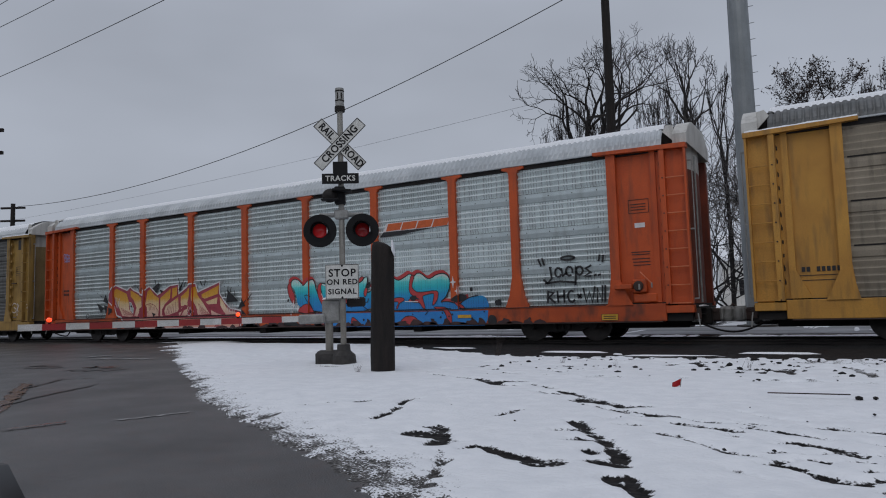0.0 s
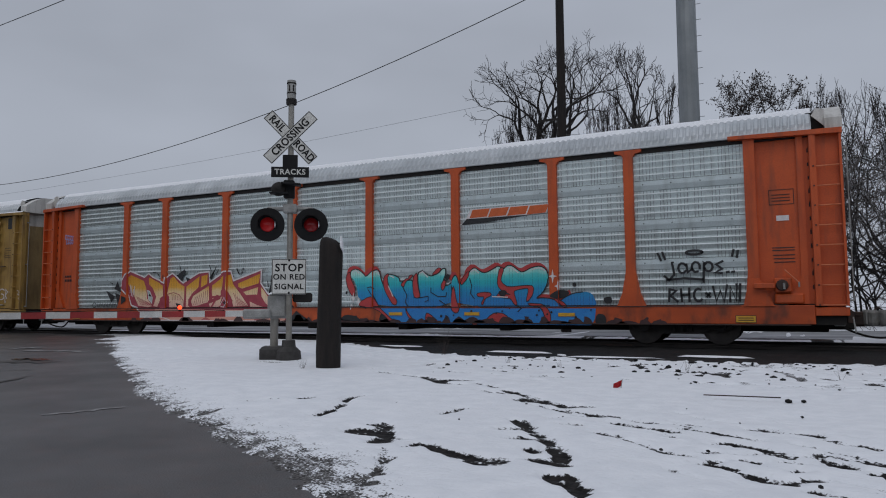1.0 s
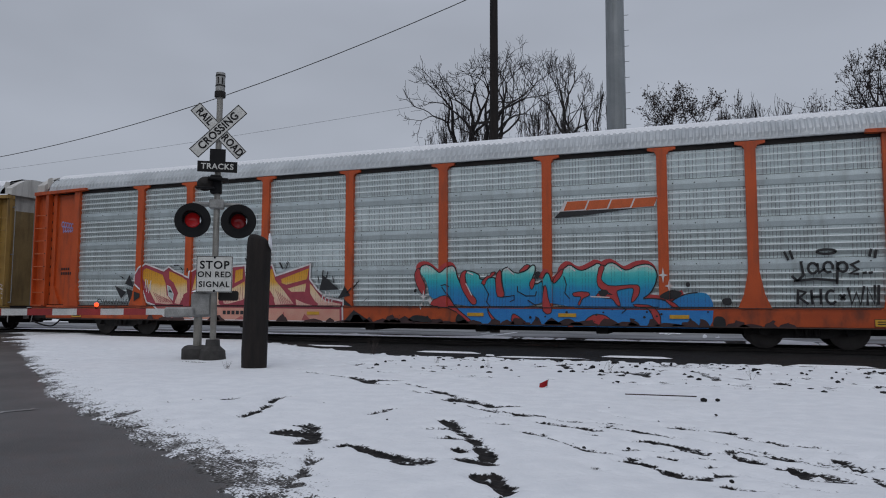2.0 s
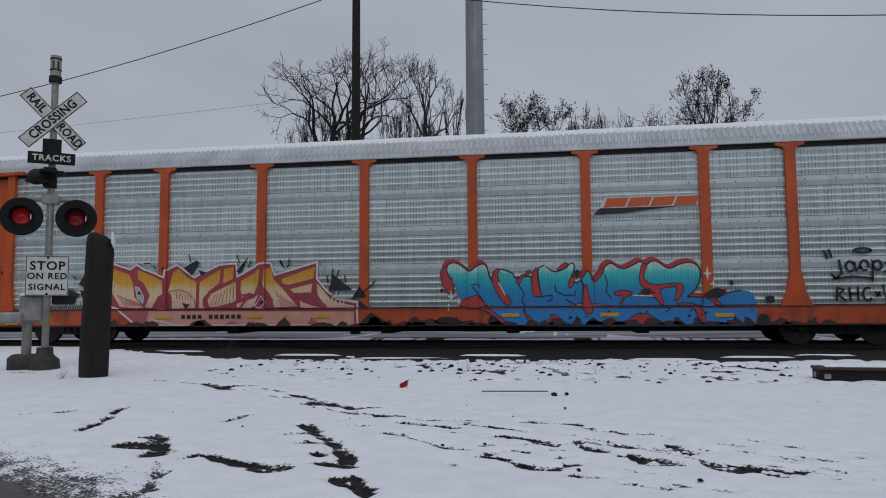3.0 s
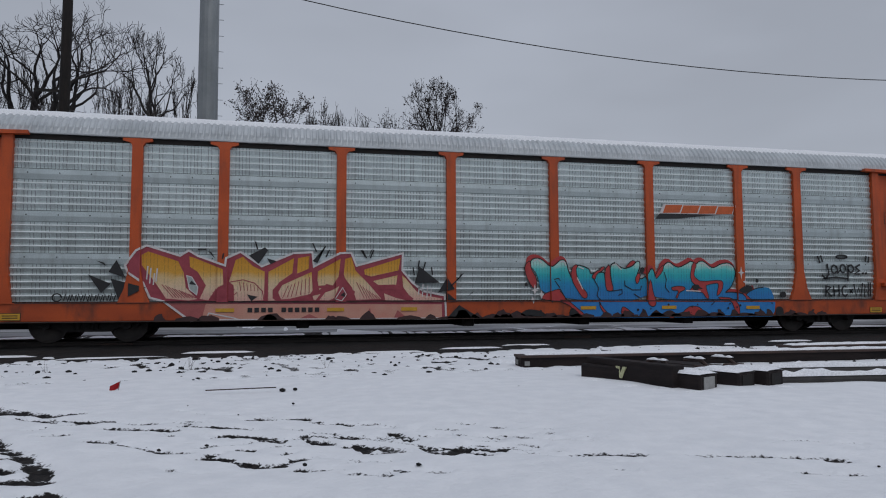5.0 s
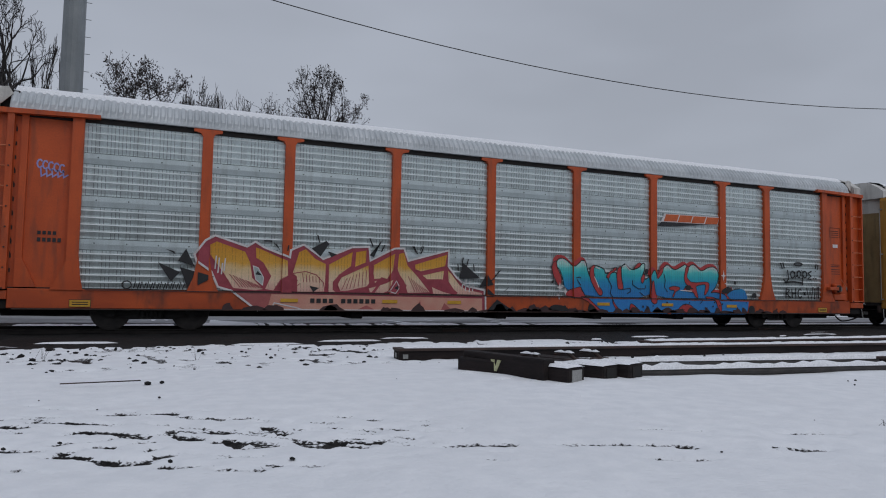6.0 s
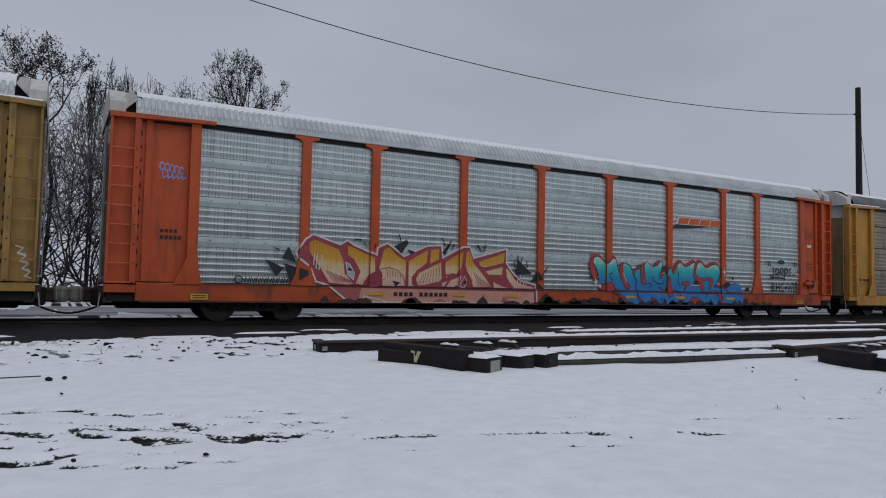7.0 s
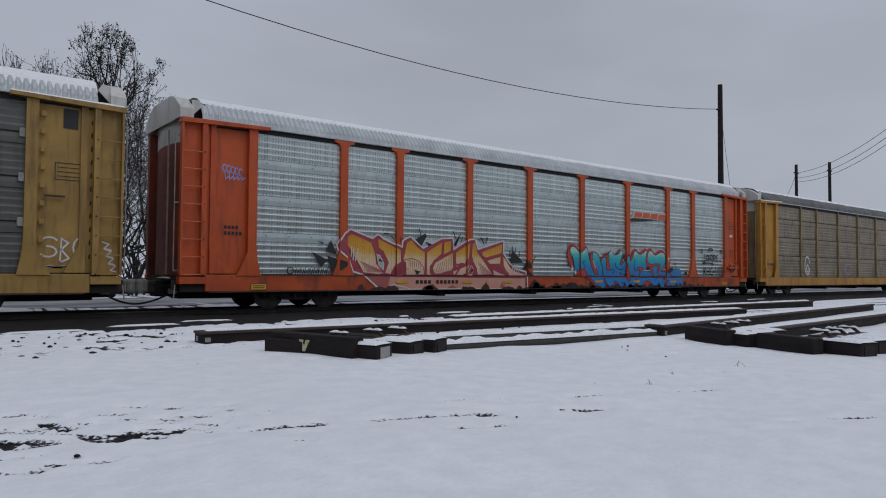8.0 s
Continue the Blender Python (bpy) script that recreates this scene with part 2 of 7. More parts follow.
SP_PALE = material("spray_pale_teal", (0.45, 0.5, 0.48), (0.3, 0.36, 0.36), rough=0.5, bump=0.03)
SP_ROSE = material("spray_rose", (0.42, 0.12, 0.11), (0.36, 0.09, 0.09), rough=0.5, scale=3, bump=0.03)
SP_TEAL = perforate(banded("spray_teal", ((1.15, (0.02, 0.2, 0.52)), (1.45, (0.012, 0.27, 0.52)), (1.7, (0.02, 0.44, 0.5)), (1.86, (0.09, 0.56, 0.55)), (1.98, (0.42, 0.72, 0.66)))), 0.4)
SP_BLUE = material("spray_blue", (0.02, 0.2, 0.56), (0.03, 0.23, 0.58), rough=0.5, bump=0.03)
SP_LILAC = material("spray_lilac", (0.25, 0.25, 0.55), (0.35, 0.35, 0.6), rough=0.5, bump=0.03)
LOGO_ORANGE = material("logo_orange", (0.62, 0.12, 0.03), (0.5, 0.1, 0.025), rough=0.5, bump=0.0)

# ---------- mesh helpers ----------


def put(bm, m=None, smooth=False):
    me = bpy.data.meshes.new("mesh")
    bm.normal_update()
    bm.to_mesh(me)
    bm.free()
    if m:
        for x in (m if isinstance(m, (list, tuple)) else [m]):
            me.materials.append(x)
    if smooth:
        for p in me.polygons:
            p.use_smooth = True
    return me


def part(name, bm, m, parent, label="", smooth=False):
    me = bm if isinstance(bm, bpy.types.Mesh) else put(bm, m, smooth)
    ob = new(name, me)
    ob.parent = parent
    if label:
        ob["label"] = label
    return ob


def empty(name, m):
    ob = new(name)
    ob.empty_display_size = 0.2
    ob.matrix_world = m
    return ob


def box(bm, x0, x1, y0, y1, z0, z1, bev=0.0, m=None):
    v = [bm.verts.new(p) for p in ((x0, y0, z0), (x1, y0, z0), (x1, y1, z0), (x0, y1, z0), (x0, y0, z1), (x1, y0, z1), (x1, y1, z1), (x0, y1, z1))]
    fs = [bm.faces.new([v[i] for i in q]) for q in ((3, 2, 1, 0), (4, 5, 6, 7), (0, 1, 5, 4), (1, 2, 6, 5), (2, 3, 7, 6), (3, 0, 4, 7))]
    if m is not None:
        bmesh.ops.transform(bm, matrix=m, verts=v)
    if bev:
        es = list({e for f in fs for e in f.edges})
        bmesh.ops.bevel(bm, geom=es, offset=bev, segments=1, affect="EDGES")
    return v


def boxed(x0, x1, y0, y1, z0, z1, bev=0.0, m=None):
    bm = bmesh.new()
    box(bm, x0, x1, y0, y1, z0, z1, bev, m)
    return bm


def tube(bm, a, b, r0, r1=None, seg=10, caps=True):
    """A straight round bar from a to b."""
    a, b = Vector(a), Vector(b)
    r1 = r0 if r1 is None else r1
    q = (b - a).to_track_quat("Z", "Y")
    rings = []
    for p, r in ((a, r0), (b, r1)):
        rings.append([bm.verts.new(p + q @ Vector((r * math.cos(2 * math.pi * i / seg), r * math.sin(2 * math.pi * i / seg), 0))) for i in range(seg)])
    for i in range(seg):
        bm.faces.new((rings[0][i], rings[0][(i + 1) % seg], rings[1][(i + 1) % seg], rings[1][i]))
    if caps:
        bm.faces.new(rings[0][::-1])
        bm.faces.new(rings[1])


def tubed(a, b, r0, r1=None, seg=10):
    bm = bmesh.new()
    tube(bm, a, b, r0, r1, seg)
    return bm


def lathe(bm, profile, seg=16, m=None):
    """Turns (radius, height) pairs round the z axis."""
    rings, made = [], []
    for r, z in profile:
        if r < 1e-6:
            rings.append([bm.verts.new((0, 0, z))])
        else:
            rings.append([bm.verts.new((r * math.cos(2 * math.pi * i / seg), r * math.sin(2 * math.pi * i / seg), z)) for i in range(seg)])
        made += rings[-1]
    for p, q in zip(rings, rings[1:]):
        for i in range(seg):
            j = (i + 1) % seg
            if len(p) == 1 and len(q) == 1:
                continue
            if len(p) == 1:
                bm.faces.new((p[0], q[j], q[i]))
            elif len(q) == 1:
                bm.faces.new((p[i], p[j], q[0]))
            else:
                bm.faces.new((p[i], p[j], q[j], q[i]))
    if m is not None:
        bmesh.ops.transform(bm, matrix=m, verts=made)


def lathed(profile, seg=16, m=None):
    bm = bmesh.new()
    lathe(bm, profile, seg, m)
    return bm


def plate(outline, y0, y1):
    """An upright plate with an (x, z) outline, from depth y0 (front) to y1."""
    bm = bmesh.new()
    a = [bm.verts.new((x, y0, z)) for x, z in outline]
    b = [bm.verts.new((x, y1, z)) for x, z in outline]
    bm.faces.new(a)
    bm.faces.new(b[::-1])
    for i in range(len(a)):
        j = (i + 1) % len(a)
        bm.faces.new((a[j], a[i], b[i], b[j]))
    bmesh.ops.recalc_face_normals(bm, faces=bm.faces)
    return bm


def cable(name, pts, r, m, parent=None, sag=0.0):
    cu = bpy.data.curves.new(name, "CURVE")
    cu.dimensions, cu.bevel_depth, cu.bevel_resolution = "3D", r, 1
    a, b = Vector(pts[0]), Vector(pts[-1])
    if len(pts) == 2:
        pts = [a.lerp(b, i / 24) - Vector((0, 0, 4 * sag * (i / 24) * (1 - i / 24))) for i in range(25)]
    sp = cu.splines.new("POLY")
    sp.points.add(len(pts) - 1)
    for p, q in zip(sp.points, pts):
        p.co = (*q, 1)
    cu.materials.append(m)
    ob = new(name, cu)
    ob.parent = parent
    return ob


def lettering(name, text, size, m, parent, at, depth=0.004, spacing=1.0, stretch=1.0):
    """Letters as a mesh, standing upright in the xz plane and facing -y."""
    cu = bpy.data.curves.new("text", "FONT")
    cu.body, cu.size, cu.align_x, cu.align_y, cu.extrude, cu.offset = text, size, "CENTER", "CENTER", depth, size * 0.022
    cu.space_character = spacing
    cu.resolution_u = 3
    tmp = new("text", cu)
    me = bpy.data.meshes.new_from_object(tmp.evaluated_get(bpy.context.evaluated_depsgraph_get()))
    bpy.data.objects.remove(tmp)
    me.transform(Matrix.Diagonal((stretch, 1, 1, 1)))
    me.transform(Matrix.Rotation(radians(90), 4, "X"))
    me.transform(at)
    me.materials.clear()
    me.materials.append(m)
    ob = new(name, me)
    ob.parent = parent
    return ob

# ---------- ground ----------
ROAD_EDGE = [(60.0, -42.0), (14.0, -9.5), (3.0, -1.1), (-2.57, 3.16), (-3.45, 3.7), (-4.94, 4.56), (-6.6, 5.48), (-10.86, 8.52), (-24.5, 18.4), (-75.0, 55.0)]


def edge_side(x, y):
    """Distance to the road's edge line; positive on the snow side."""
    best = None
    for (ax, ay), (bx, by) in zip(ROAD_EDGE, ROAD_EDGE[1:]):
        dx, dy = bx - ax, by - ay
        u = ((x - ax) * dx + (y - ay) * dy) / (dx * dx + dy * dy)
        u = np.clip(u, 0, 1)
        px, py = x - ax - u * dx, y - ay - u * dy
        d = np.hypot(px, py)
        s = np.where(dx * py - dy * px < 0, d, -d)
        if best is None:
            best = s
        else:
            best = np.where(np.abs(s) < np.abs(best), s, best)
    return best


def smooth01(v, a, b):
    t = np.clip((v - a) / (b - a), 0, 1)
    return t * t * (3 - 2 * t)


def lattice_noise(x, y, size, seed):
    """Value noise on a square lattice, 0 to 1."""
    rs = np.random.RandomState(seed)
    tab = rs.rand(256, 256)
    gx, gy = x / size, y / size
    ix, iy = np.floor(gx).astype(int), np.floor(gy).astype(int)
    fx, fy = gx - ix, gy - iy
    fx, fy = fx * fx * (3 - 2 * fx), fy * fy * (3 - 2 * fy)
    g = lambda i, j: tab[(ix + i) % 256, (iy + j) % 256]
    return (g(0, 0) * (1 - fx) + g(1, 0) * fx) * (1 - fy) + (g(0, 1) * (1 - fx) + g(1, 1) * fx) * fy


# bare scrapes in the snow: centre line, half width, strength, broken (0 solid to 1 streaky)
FOOTPRINTS = [
    ([(-3.31, 5.25), (-3.25, 5.33), (-2.92, 4.81), (-2.8, 4.56)], 0.075),
    ([(-3.25, 4.95), (-3.08, 4.94)], 0.120),
    ([(-2.87, 4.76), (-2.69, 4.78)], 0.042),
    ([(-2.52, 4.49), (-2.5, 4.62), (-2.4, 4.6), (-2.22, 4.47)], 0.047),
    ([(-2.17, 4.43), (-2.01, 4.34), (-1.88, 4.32), (-1.75, 4.32)], 0.069),
    ([(-1.97, 4.28), (-1.79, 4.19), (-1.68, 4.2)], 0.035),
    ([(-2.18, 5.91), (-1.94, 5.5), (-1.74, 5.19), (-1.59, 4.92), (-1.43, 4.68)], 0.051),
    ([(-2.15, 5.5), (-2.05, 5.5)], 0.060),
    ([(-1.9, 5.08), (-1.75, 5.05)], 0.064),
    ([(-1.68, 4.73), (-1.58, 4.63)], 0.028),
    ([(-1.54, 4.48), (-1.43, 4.4), (-1.34, 4.38)], 0.060),
    ([(-1.43, 4.67), (-1.31, 4.35)], 0.04),
]
FOOTPRINTS_NEAR = [
    ([(-1.33, 4.07), (-1.24, 4.06)], 0.026),
    ([(-1.31, 4.01), (-1.21, 3.9)], 0.026),
    ([(-1.2, 4.1), (-1.11, 3.89), (-1.04, 3.72), (-1.02, 3.59)], 0.035),
    ([(-2.66, 4.35), (-2.51, 4.12), (-2.37, 3.84), (-2.29, 3.68)], 0.035),
    ([(-2.28, 3.42), (-2.23, 3.51)], 0.027),
    ([(-3.98, 5.34), (-4.0, 5.56)], 0.046),
    ([(-4.0, 5.56), (-4.1, 5.92), (-4.34, 6.46), (-4.3, 6.65)], 0.033),
    ([(-2.97, 5.93), (-2.92, 6.12), (-2.93, 6.34)], 0.036),
    ([(-5.12, 5.05), (-5.15, 5.33)], 0.035),
    ([(-5.19, 5.79), (-5.03, 5.99)], 0.048),
    ([(-4.78, 6.18), (-4.78, 6.26)], 0.075),
]
FAR_STREAKS = [
    ([(-5.63, 9.14), (-5.22, 8.91)], 0.048),
    ([(-5.1, 8.86), (-4.68, 8.59)], 0.046),
    ([(-4.61, 8.68), (-4.04, 8.14), (-3.8, 8.13)], 0.067),
    ([(-4.33, 8.39), (-3.92, 8.57)], 0.080),
    ([(-3.67, 8.36), (-3.21, 7.98)], 0.042),
    ([(-3.3, 7.67), (-2.94, 7.5)], 0.057),
    ([(-3.06, 7.79), (-2.66, 7.47)], 0.048),
    ([(-2.59, 7.19), (-2.47, 7.13)], 0.118),
    ([(-2.38, 7.06), (-2.01, 6.86), (-1.86, 6.98)], 0.066),
    ([(-2.29, 6.79), (-1.99, 6.59), (-1.71, 6.4)], 0.033),
    ([(-1.93, 6.68), (-1.61, 6.46)], 0.045),
    ([(-1.59, 6.58), (-1.33, 6.43), (-1.07, 6.26)], 0.039),
    ([(-1.39, 6.18), (-1.21, 6.07), (-0.99, 5.97), (-0.84, 5.9)], 0.050),
]
MID_STREAKS = [
    ([(-1.98, 6.19), (-1.92, 6.27)], 0.049),
    ([(-1.76, 5.83), (-1.64, 5.86)], 0.041),
    ([(-1.38, 5.54), (-1.23, 5.48)], 0.050),
    ([(-1.14, 5.4), (-0.96, 5.28)], 0.041),
    ([(-0.96, 5.24), (-0.81, 5.12)], 0.030),
    ([(-0.78, 5.04), (-0.63, 5.02)], 0.030),
    ([(-0.79, 6.09), (-0.41, 5.9), (-0.23, 5.79)], 0.040),
    ([(-0.29, 6.28), (-0.1, 6.27)], 0.060),
    ([(0.09, 6.26), (0.18, 6.22)], 0.060),
    ([(0.24, 6.1), (0.31, 5.98)], 0.039),
    ([(0.35, 5.97), (0.55, 5.87)], 0.054),
    ([(0.63, 5.84), (0.79, 5.76)], 0.027),
    ([(-0.43, 5.56), (-0.26, 5.53), (-0.01, 5.33)], 0.056),
    ([(-0.37, 5.26), (-0.25, 5.31)], 0.027),
    ([(-0.53, 5.21), (-0.45, 5.26)], 0.036),
    ([(-0.32, 5.06), (-0.2, 5.06)], 0.026),
]
NEAR_STREAKS = [
    ([(-0.51, 4.86), (-0.42, 4.83), (-0.3, 4.75), (-0.19, 4.7)], 0.036),
    ([(-0.49, 4.98), (-0.43, 5.01)], 0.035),
    ([(-0.24, 4.66), (-0.11, 4.58), (-0.03, 4.59)], 0.048),
    ([(-0.01, 4.64), (0.13, 4.75)], 0.030),
    ([(-0.05, 5.13), (0.03, 5.12)], 0.026),
    ([(0.01, 4.9), (0.05, 4.95)], 0.025),
    ([(0.16, 5.46), (0.43, 5.4), (0.54, 5.31)], 0.037),
    ([(0.15, 5.37), (0.23, 5.25), (0.33, 5.16)], 0.045),
    ([(0.81, 5.42), (0.87, 5.32), (0.92, 5.18)], 0.032),
    ([(0.47, 5.06), (0.71, 4.96), (0.85, 4.79)], 0.048),
    ([(0.55, 4.97), (0.57, 4.81), (0.71, 4.78)], 0.026),
    ([(0.68, 5.01), (0.74, 4.76)], 0.026),
]
SIDE_STREAKS = [
    ([(0.98, 4.9), (1.22, 4.77), (1.44, 4.68)], 0.041),
    ([(1.0, 4.77), (1.1, 4.63), (1.19, 4.66)], 0.048),
    ([(1.12, 4.74), (1.24, 4.6), (1.33, 4.5)], 0.026),
    ([(1.19, 4.63), (1.28, 4.54)], 0.026),
    ([(0.11, 4.44), (0.17, 4.36), (0.25, 4.37)], 0.040),
    ([(0.25, 4.42), (0.37, 4.33)], 0.026),
    ([(0.35, 4.23), (0.44, 4.15), (0.55, 4.12)], 0.027),
    ([(0.5, 4.15), (0.6, 4.07)], 0.026),
    ([(0.65, 4.19), (0.71, 4.18)], 0.026),
    ([(0.42, 4.56), (0.52, 4.55)], 0.026),
]
RUTS = [
    ([(-8.6, 9.85), (-8.1, 9.85)], 0.1, 1.3, 0.3),
    ([(7.95, 5.4), (8.2, 5.3)], 0.06, 1.0, 0.5),
    ([(1.95, 4.4), (2.3, 4.22)], 0.07, 1.1, 0.5),
    ([(2.58, 4.15), (3.0, 4.0), (3.41, 3.78)], 0.06, 1.0, 0.8),
    ([(4.0, 3.55), (4.34, 3.43)], 0.06, 1.0, 0.7),
    ([(4.96, 2.3), (5.63, 2.0)], 0.05, 1.0, 0.7),
    ([(3.5, 4.35), (3.95, 4.15)], 0.035, 1.0, 0.4),
    ([(4.5, 3.95), (5.0, 3.75)], 0.035, 1.0, 0.4),
    ([(5.5, 3.6), (5.9, 3.45)], 0.04, 1.0, 0.4),
    ([(2.9, 3.6), (3.3, 3.45)], 0.035, 1.0, 0.4),
]
for group in (FOOTPRINTS, FOOTPRINTS_NEAR, FAR_STREAKS, MID_STREAKS, NEAR_STREAKS, SIDE_STREAKS):
    k = 1.0 if group is FOOTPRINTS else 1.05
    RUTS += [(p, w * k + 0.01, 1.4, 0.5) for p, w in group]
streak_rng = random.Random(77)
for _ in range(60):
    x, y = streak_rng.uniform(-1.0, 2.2), 0
    y = 5.6 - 0.42 * x + streak_rng.gauss(0, 0.55)
    k = streak_rng.uniform(0.08, 0.5)
    RUTS.append(([(x, y), (x + 0.8 * k, y - 0.55 * k)], streak_rng.uniform(0.02, 0.036), streak_rng.uniform(0.5, 0.8), 0.2))


def snow_cover(x, y):
    """1 where snow lies thick, 0 on bare wet soil."""
    side = edge_side(x, y)
    c = np.ones_like(x)
    n1, n2, n3 = lattice_noise(x, y, 0.35, 3), lattice_noise(x, y, 0.11, 4), lattice_noise(x, y, 1.3, 5)
    wob = 0.5 * (n1 - 0.5) + 0.3 * (n2 - 0.5) + 0.4 * (n3 - 0.5)
    wide = smooth01(-y, -7.0, -4.2)
    c = np.minimum(c, smooth01(side + 0.7 * wob, -0.3 + 0.05 * wide, 0.6 + 0.3 * wide))
    fray = smooth01(-side, -1.7, -0.1) * smooth01(lattice_noise(x, y, 0.1, 14) + 0.35 * n1, 0.7, 1.1)
    c = c - 0.4 * fray
    al, ac = 0.84 * x - 0.54 * y, 0.54 * x + 0.84 * y
    streak = 0.6 * lattice_noise(al / 3.2, ac, 0.09, 15) + 0.4 * lattice_noise(x, y, 0.1, 16)
    for pts, w, k, br in RUTS:
        for (ax, ay), (bx, by) in zip(pts, pts[1:]):
            dx, dy = bx - ax, by - ay
            u = np.clip(((x - ax) * dx + (y - ay) * dy) / (dx * dx + dy * dy), 0, 1)
            d = np.hypot(x - ax - u * dx, y - ay - u * dy) + 0.06 * (n2 - 0.5)
            hit = k * (1 - smooth01(d, 0.3 * w, 1.8 * w)) * (1 - br + br * smooth01(streak, 0.47, 0.61))
            c = np.minimum(c, 1 - np.clip(hit, 0, 1))
    # stones showing through along the track shoulder, and specks elsewhere
    sh = smooth01(y, 8.6, 10.4) * (0.35 + 0.65 * lattice_noise(x, y, 2.5, 8))
    speck = smooth01(lattice_noise(x, y * 0.7, 0.13, 7) * lattice_noise(x, y, 0.5, 9), 0.27, 0.46)
    c = c - 1.3 * speck * sh * (x > -6)
    return np.clip(c, 0, 1)


SNOW = bpy.data.materials.new("snow_ground")
SNOW.use_nodes = True
gn, gl = SNOW.node_tree.nodes, SNOW.node_tree.links
gb = gn["Principled BSDF"]
ga = gn.new("ShaderNodeAttribute")
ga.attribute_name = "cover"
gt = gn.new("ShaderNodeTexCoord")


def gnoise(scale, detail=5):
    x = gn.new("ShaderNodeTexNoise")
    x.inputs["Scale"].default_value, x.inputs["Detail"].default_value = scale, detail
    gl.new(gt.outputs["Object"], x.inputs["Vector"])
    return x.outputs["Fac"]


def gmap(v, a, b, c, d):
    x = gn.new("ShaderNodeMapRange")
    for i, k in enumerate((a, b, c, d)):
        x.inputs[i + 1].default_value = k
    gl.new(v, x.inputs[0])
    return x.outputs[0]


def gmix(f, a, b):
    x = gn.new("ShaderNodeMix")
    x.data_type = "RGBA"
    gl.new(f, x.inputs[0])
    for i, k in ((6, a), (7, b)):
        if isinstance(k, tuple):
            x.inputs[i].default_value = rgb(k)
        else:
            gl.new(k, x.inputs[i])
    return x.outputs[2]


gv_ = gn.new("ShaderNodeAttribute")
gv_.attribute_name = "verge"
g_fine, g_mid, g_big = gnoise(22), gnoise(5), gnoise(0.6)
g_dir = gn.new("ShaderNodeMapping")
g_dir.vector_type = "POINT"
g_dir.inputs["Rotation"].default_value = (0, 0, radians(33))
g_drag = gn.new("ShaderNodeMapping")
g_drag.inputs["Scale"].default_value = (0.22, 1, 1)
gl.new(gt.outputs["Object"], g_dir.inputs[0])
gl.new(g_dir.outputs[0], g_drag.inputs[0])
g_tear = gn.new("ShaderNodeTexNoise")
g_tear.inputs["Scale"].default_value, g_tear.inputs["Detail"].default_value = 28, 4
gl.new(g_drag.outputs[0], g_tear.inputs["Vector"])
g_rag = maths(gn, gl, "MULTIPLY_ADD", g_tear.outputs["Fac"], 0.5, maths(gn, gl, "MULTIPLY", gnoise(42, 4), 0.5))
g_edge = maths(gn, gl, "ADD", ga.outputs["Fac"], maths(gn, gl, "MULTIPLY_ADD", g_rag, 1.7, -0.85))
g_grit = maths(gn, gl, "MULTIPLY", maths(gn, gl, "MULTIPLY_ADD", gnoise(60, 4), 1.8, -0.9), gv_.outputs["Fac"])
g_edge = maths(gn, gl, "ADD", g_edge, g_grit)
g_mask = gmap(g_edge, 0.38, 0.55, 0, 1)
g_snow = gmix(gmap(g_mid, 0.35, 0.65, 0, 1), (0.82, 0.835, 0.86), (0.74, 0.76, 0.79))
g_snow = gmix(gmap(g_big, 0.35, 0.65, 0, 0.5), g_snow, (0.74, 0.755, 0.78))
g_soil = gmix(gmap(g_fine, 0.4, 0.62, 0, 1), (0.007, 0.0066, 0.0068), (0.022, 0.019, 0.018))
g_grav = gmix(gmap(gnoise(45), 0.4, 0.6, 0, 1), (0.03, 0.028, 0.027), (0.14, 0.134, 0.13))
g_soil = gmix(gv_.outputs["Fac"], g_soil, g_grav)
g_slush = gmix(gmap(g_fine, 0.35, 0.65, 0, 1), (0.05, 0.047, 0.046), (0.3, 0.3, 0.305))
g_low = gmix(gmap(g_edge, 0.4, 0.52, 0, 1), g_soil, g_slush)
gl.new(gmix(g_mask, g_low, g_snow), gb.inputs["Base Color"])
gl.new(gmap(g_mask, 0, 1, 0.75, 0.8), gb.inputs["Roughness"])
gb.inputs["Specular IOR Level"].default_value = 0.15
gbump = gn.new("ShaderNodeBump")
gbump.inputs["Strength"].default_value, gbump.inputs["Distance"].default_value = 0.6, 0.03
gl.new(maths(gn, gl, "ADD", g_mid, maths(gn, gl, "MULTIPLY", g_fine, 0.6)), gbump.inputs["Height"])
gl.new(gbump.outputs[0], gb.inputs["Normal"])


def axis_steps(fine0, fine1, step, far):
    """Even steps between fine0 and fine1 that widen steadily outwards to far."""
    mid = list(np.arange(fine0, fine1 + 1e-6, step))
    out, s, x = [], step, fine1
    while x < far:
        s *= 1.35
        x += s
        out.append(x)
    low, s, x = [], step, fine0
    while x > -far:
        s *= 1.35
        x -= s
        low.append(x)
    return np.array(low[::-1] + mid + out)


gx, gy = axis_steps(-12, 12, 0.042, 2500), axis_steps(1.5, 14.2, 0.036, 2500)
X, Y = np.meshgrid(gx, gy)
COV = snow_cover(X, Y)
SIDE = edge_side(X, Y)
near = smooth01(-np.abs(X), -60, -20) * smooth01(-np.abs(Y), -40, -20)
Z = 0.045 * COV + near * (0.05 * (lattice_noise(X, Y, 1.6, 21) - 0.5) + 0.022 * (lattice_noise(X, Y, 0.45, 22) - 0.5)) * smooth01(SIDE, 0.1, 1.2)
Z += 0.03 * np.minimum(COV, 1) * smooth01(lattice_noise(X, Y, 0.2, 23), 0.6, 1.0) * smooth01(Y, 9.5, 11.5) * near
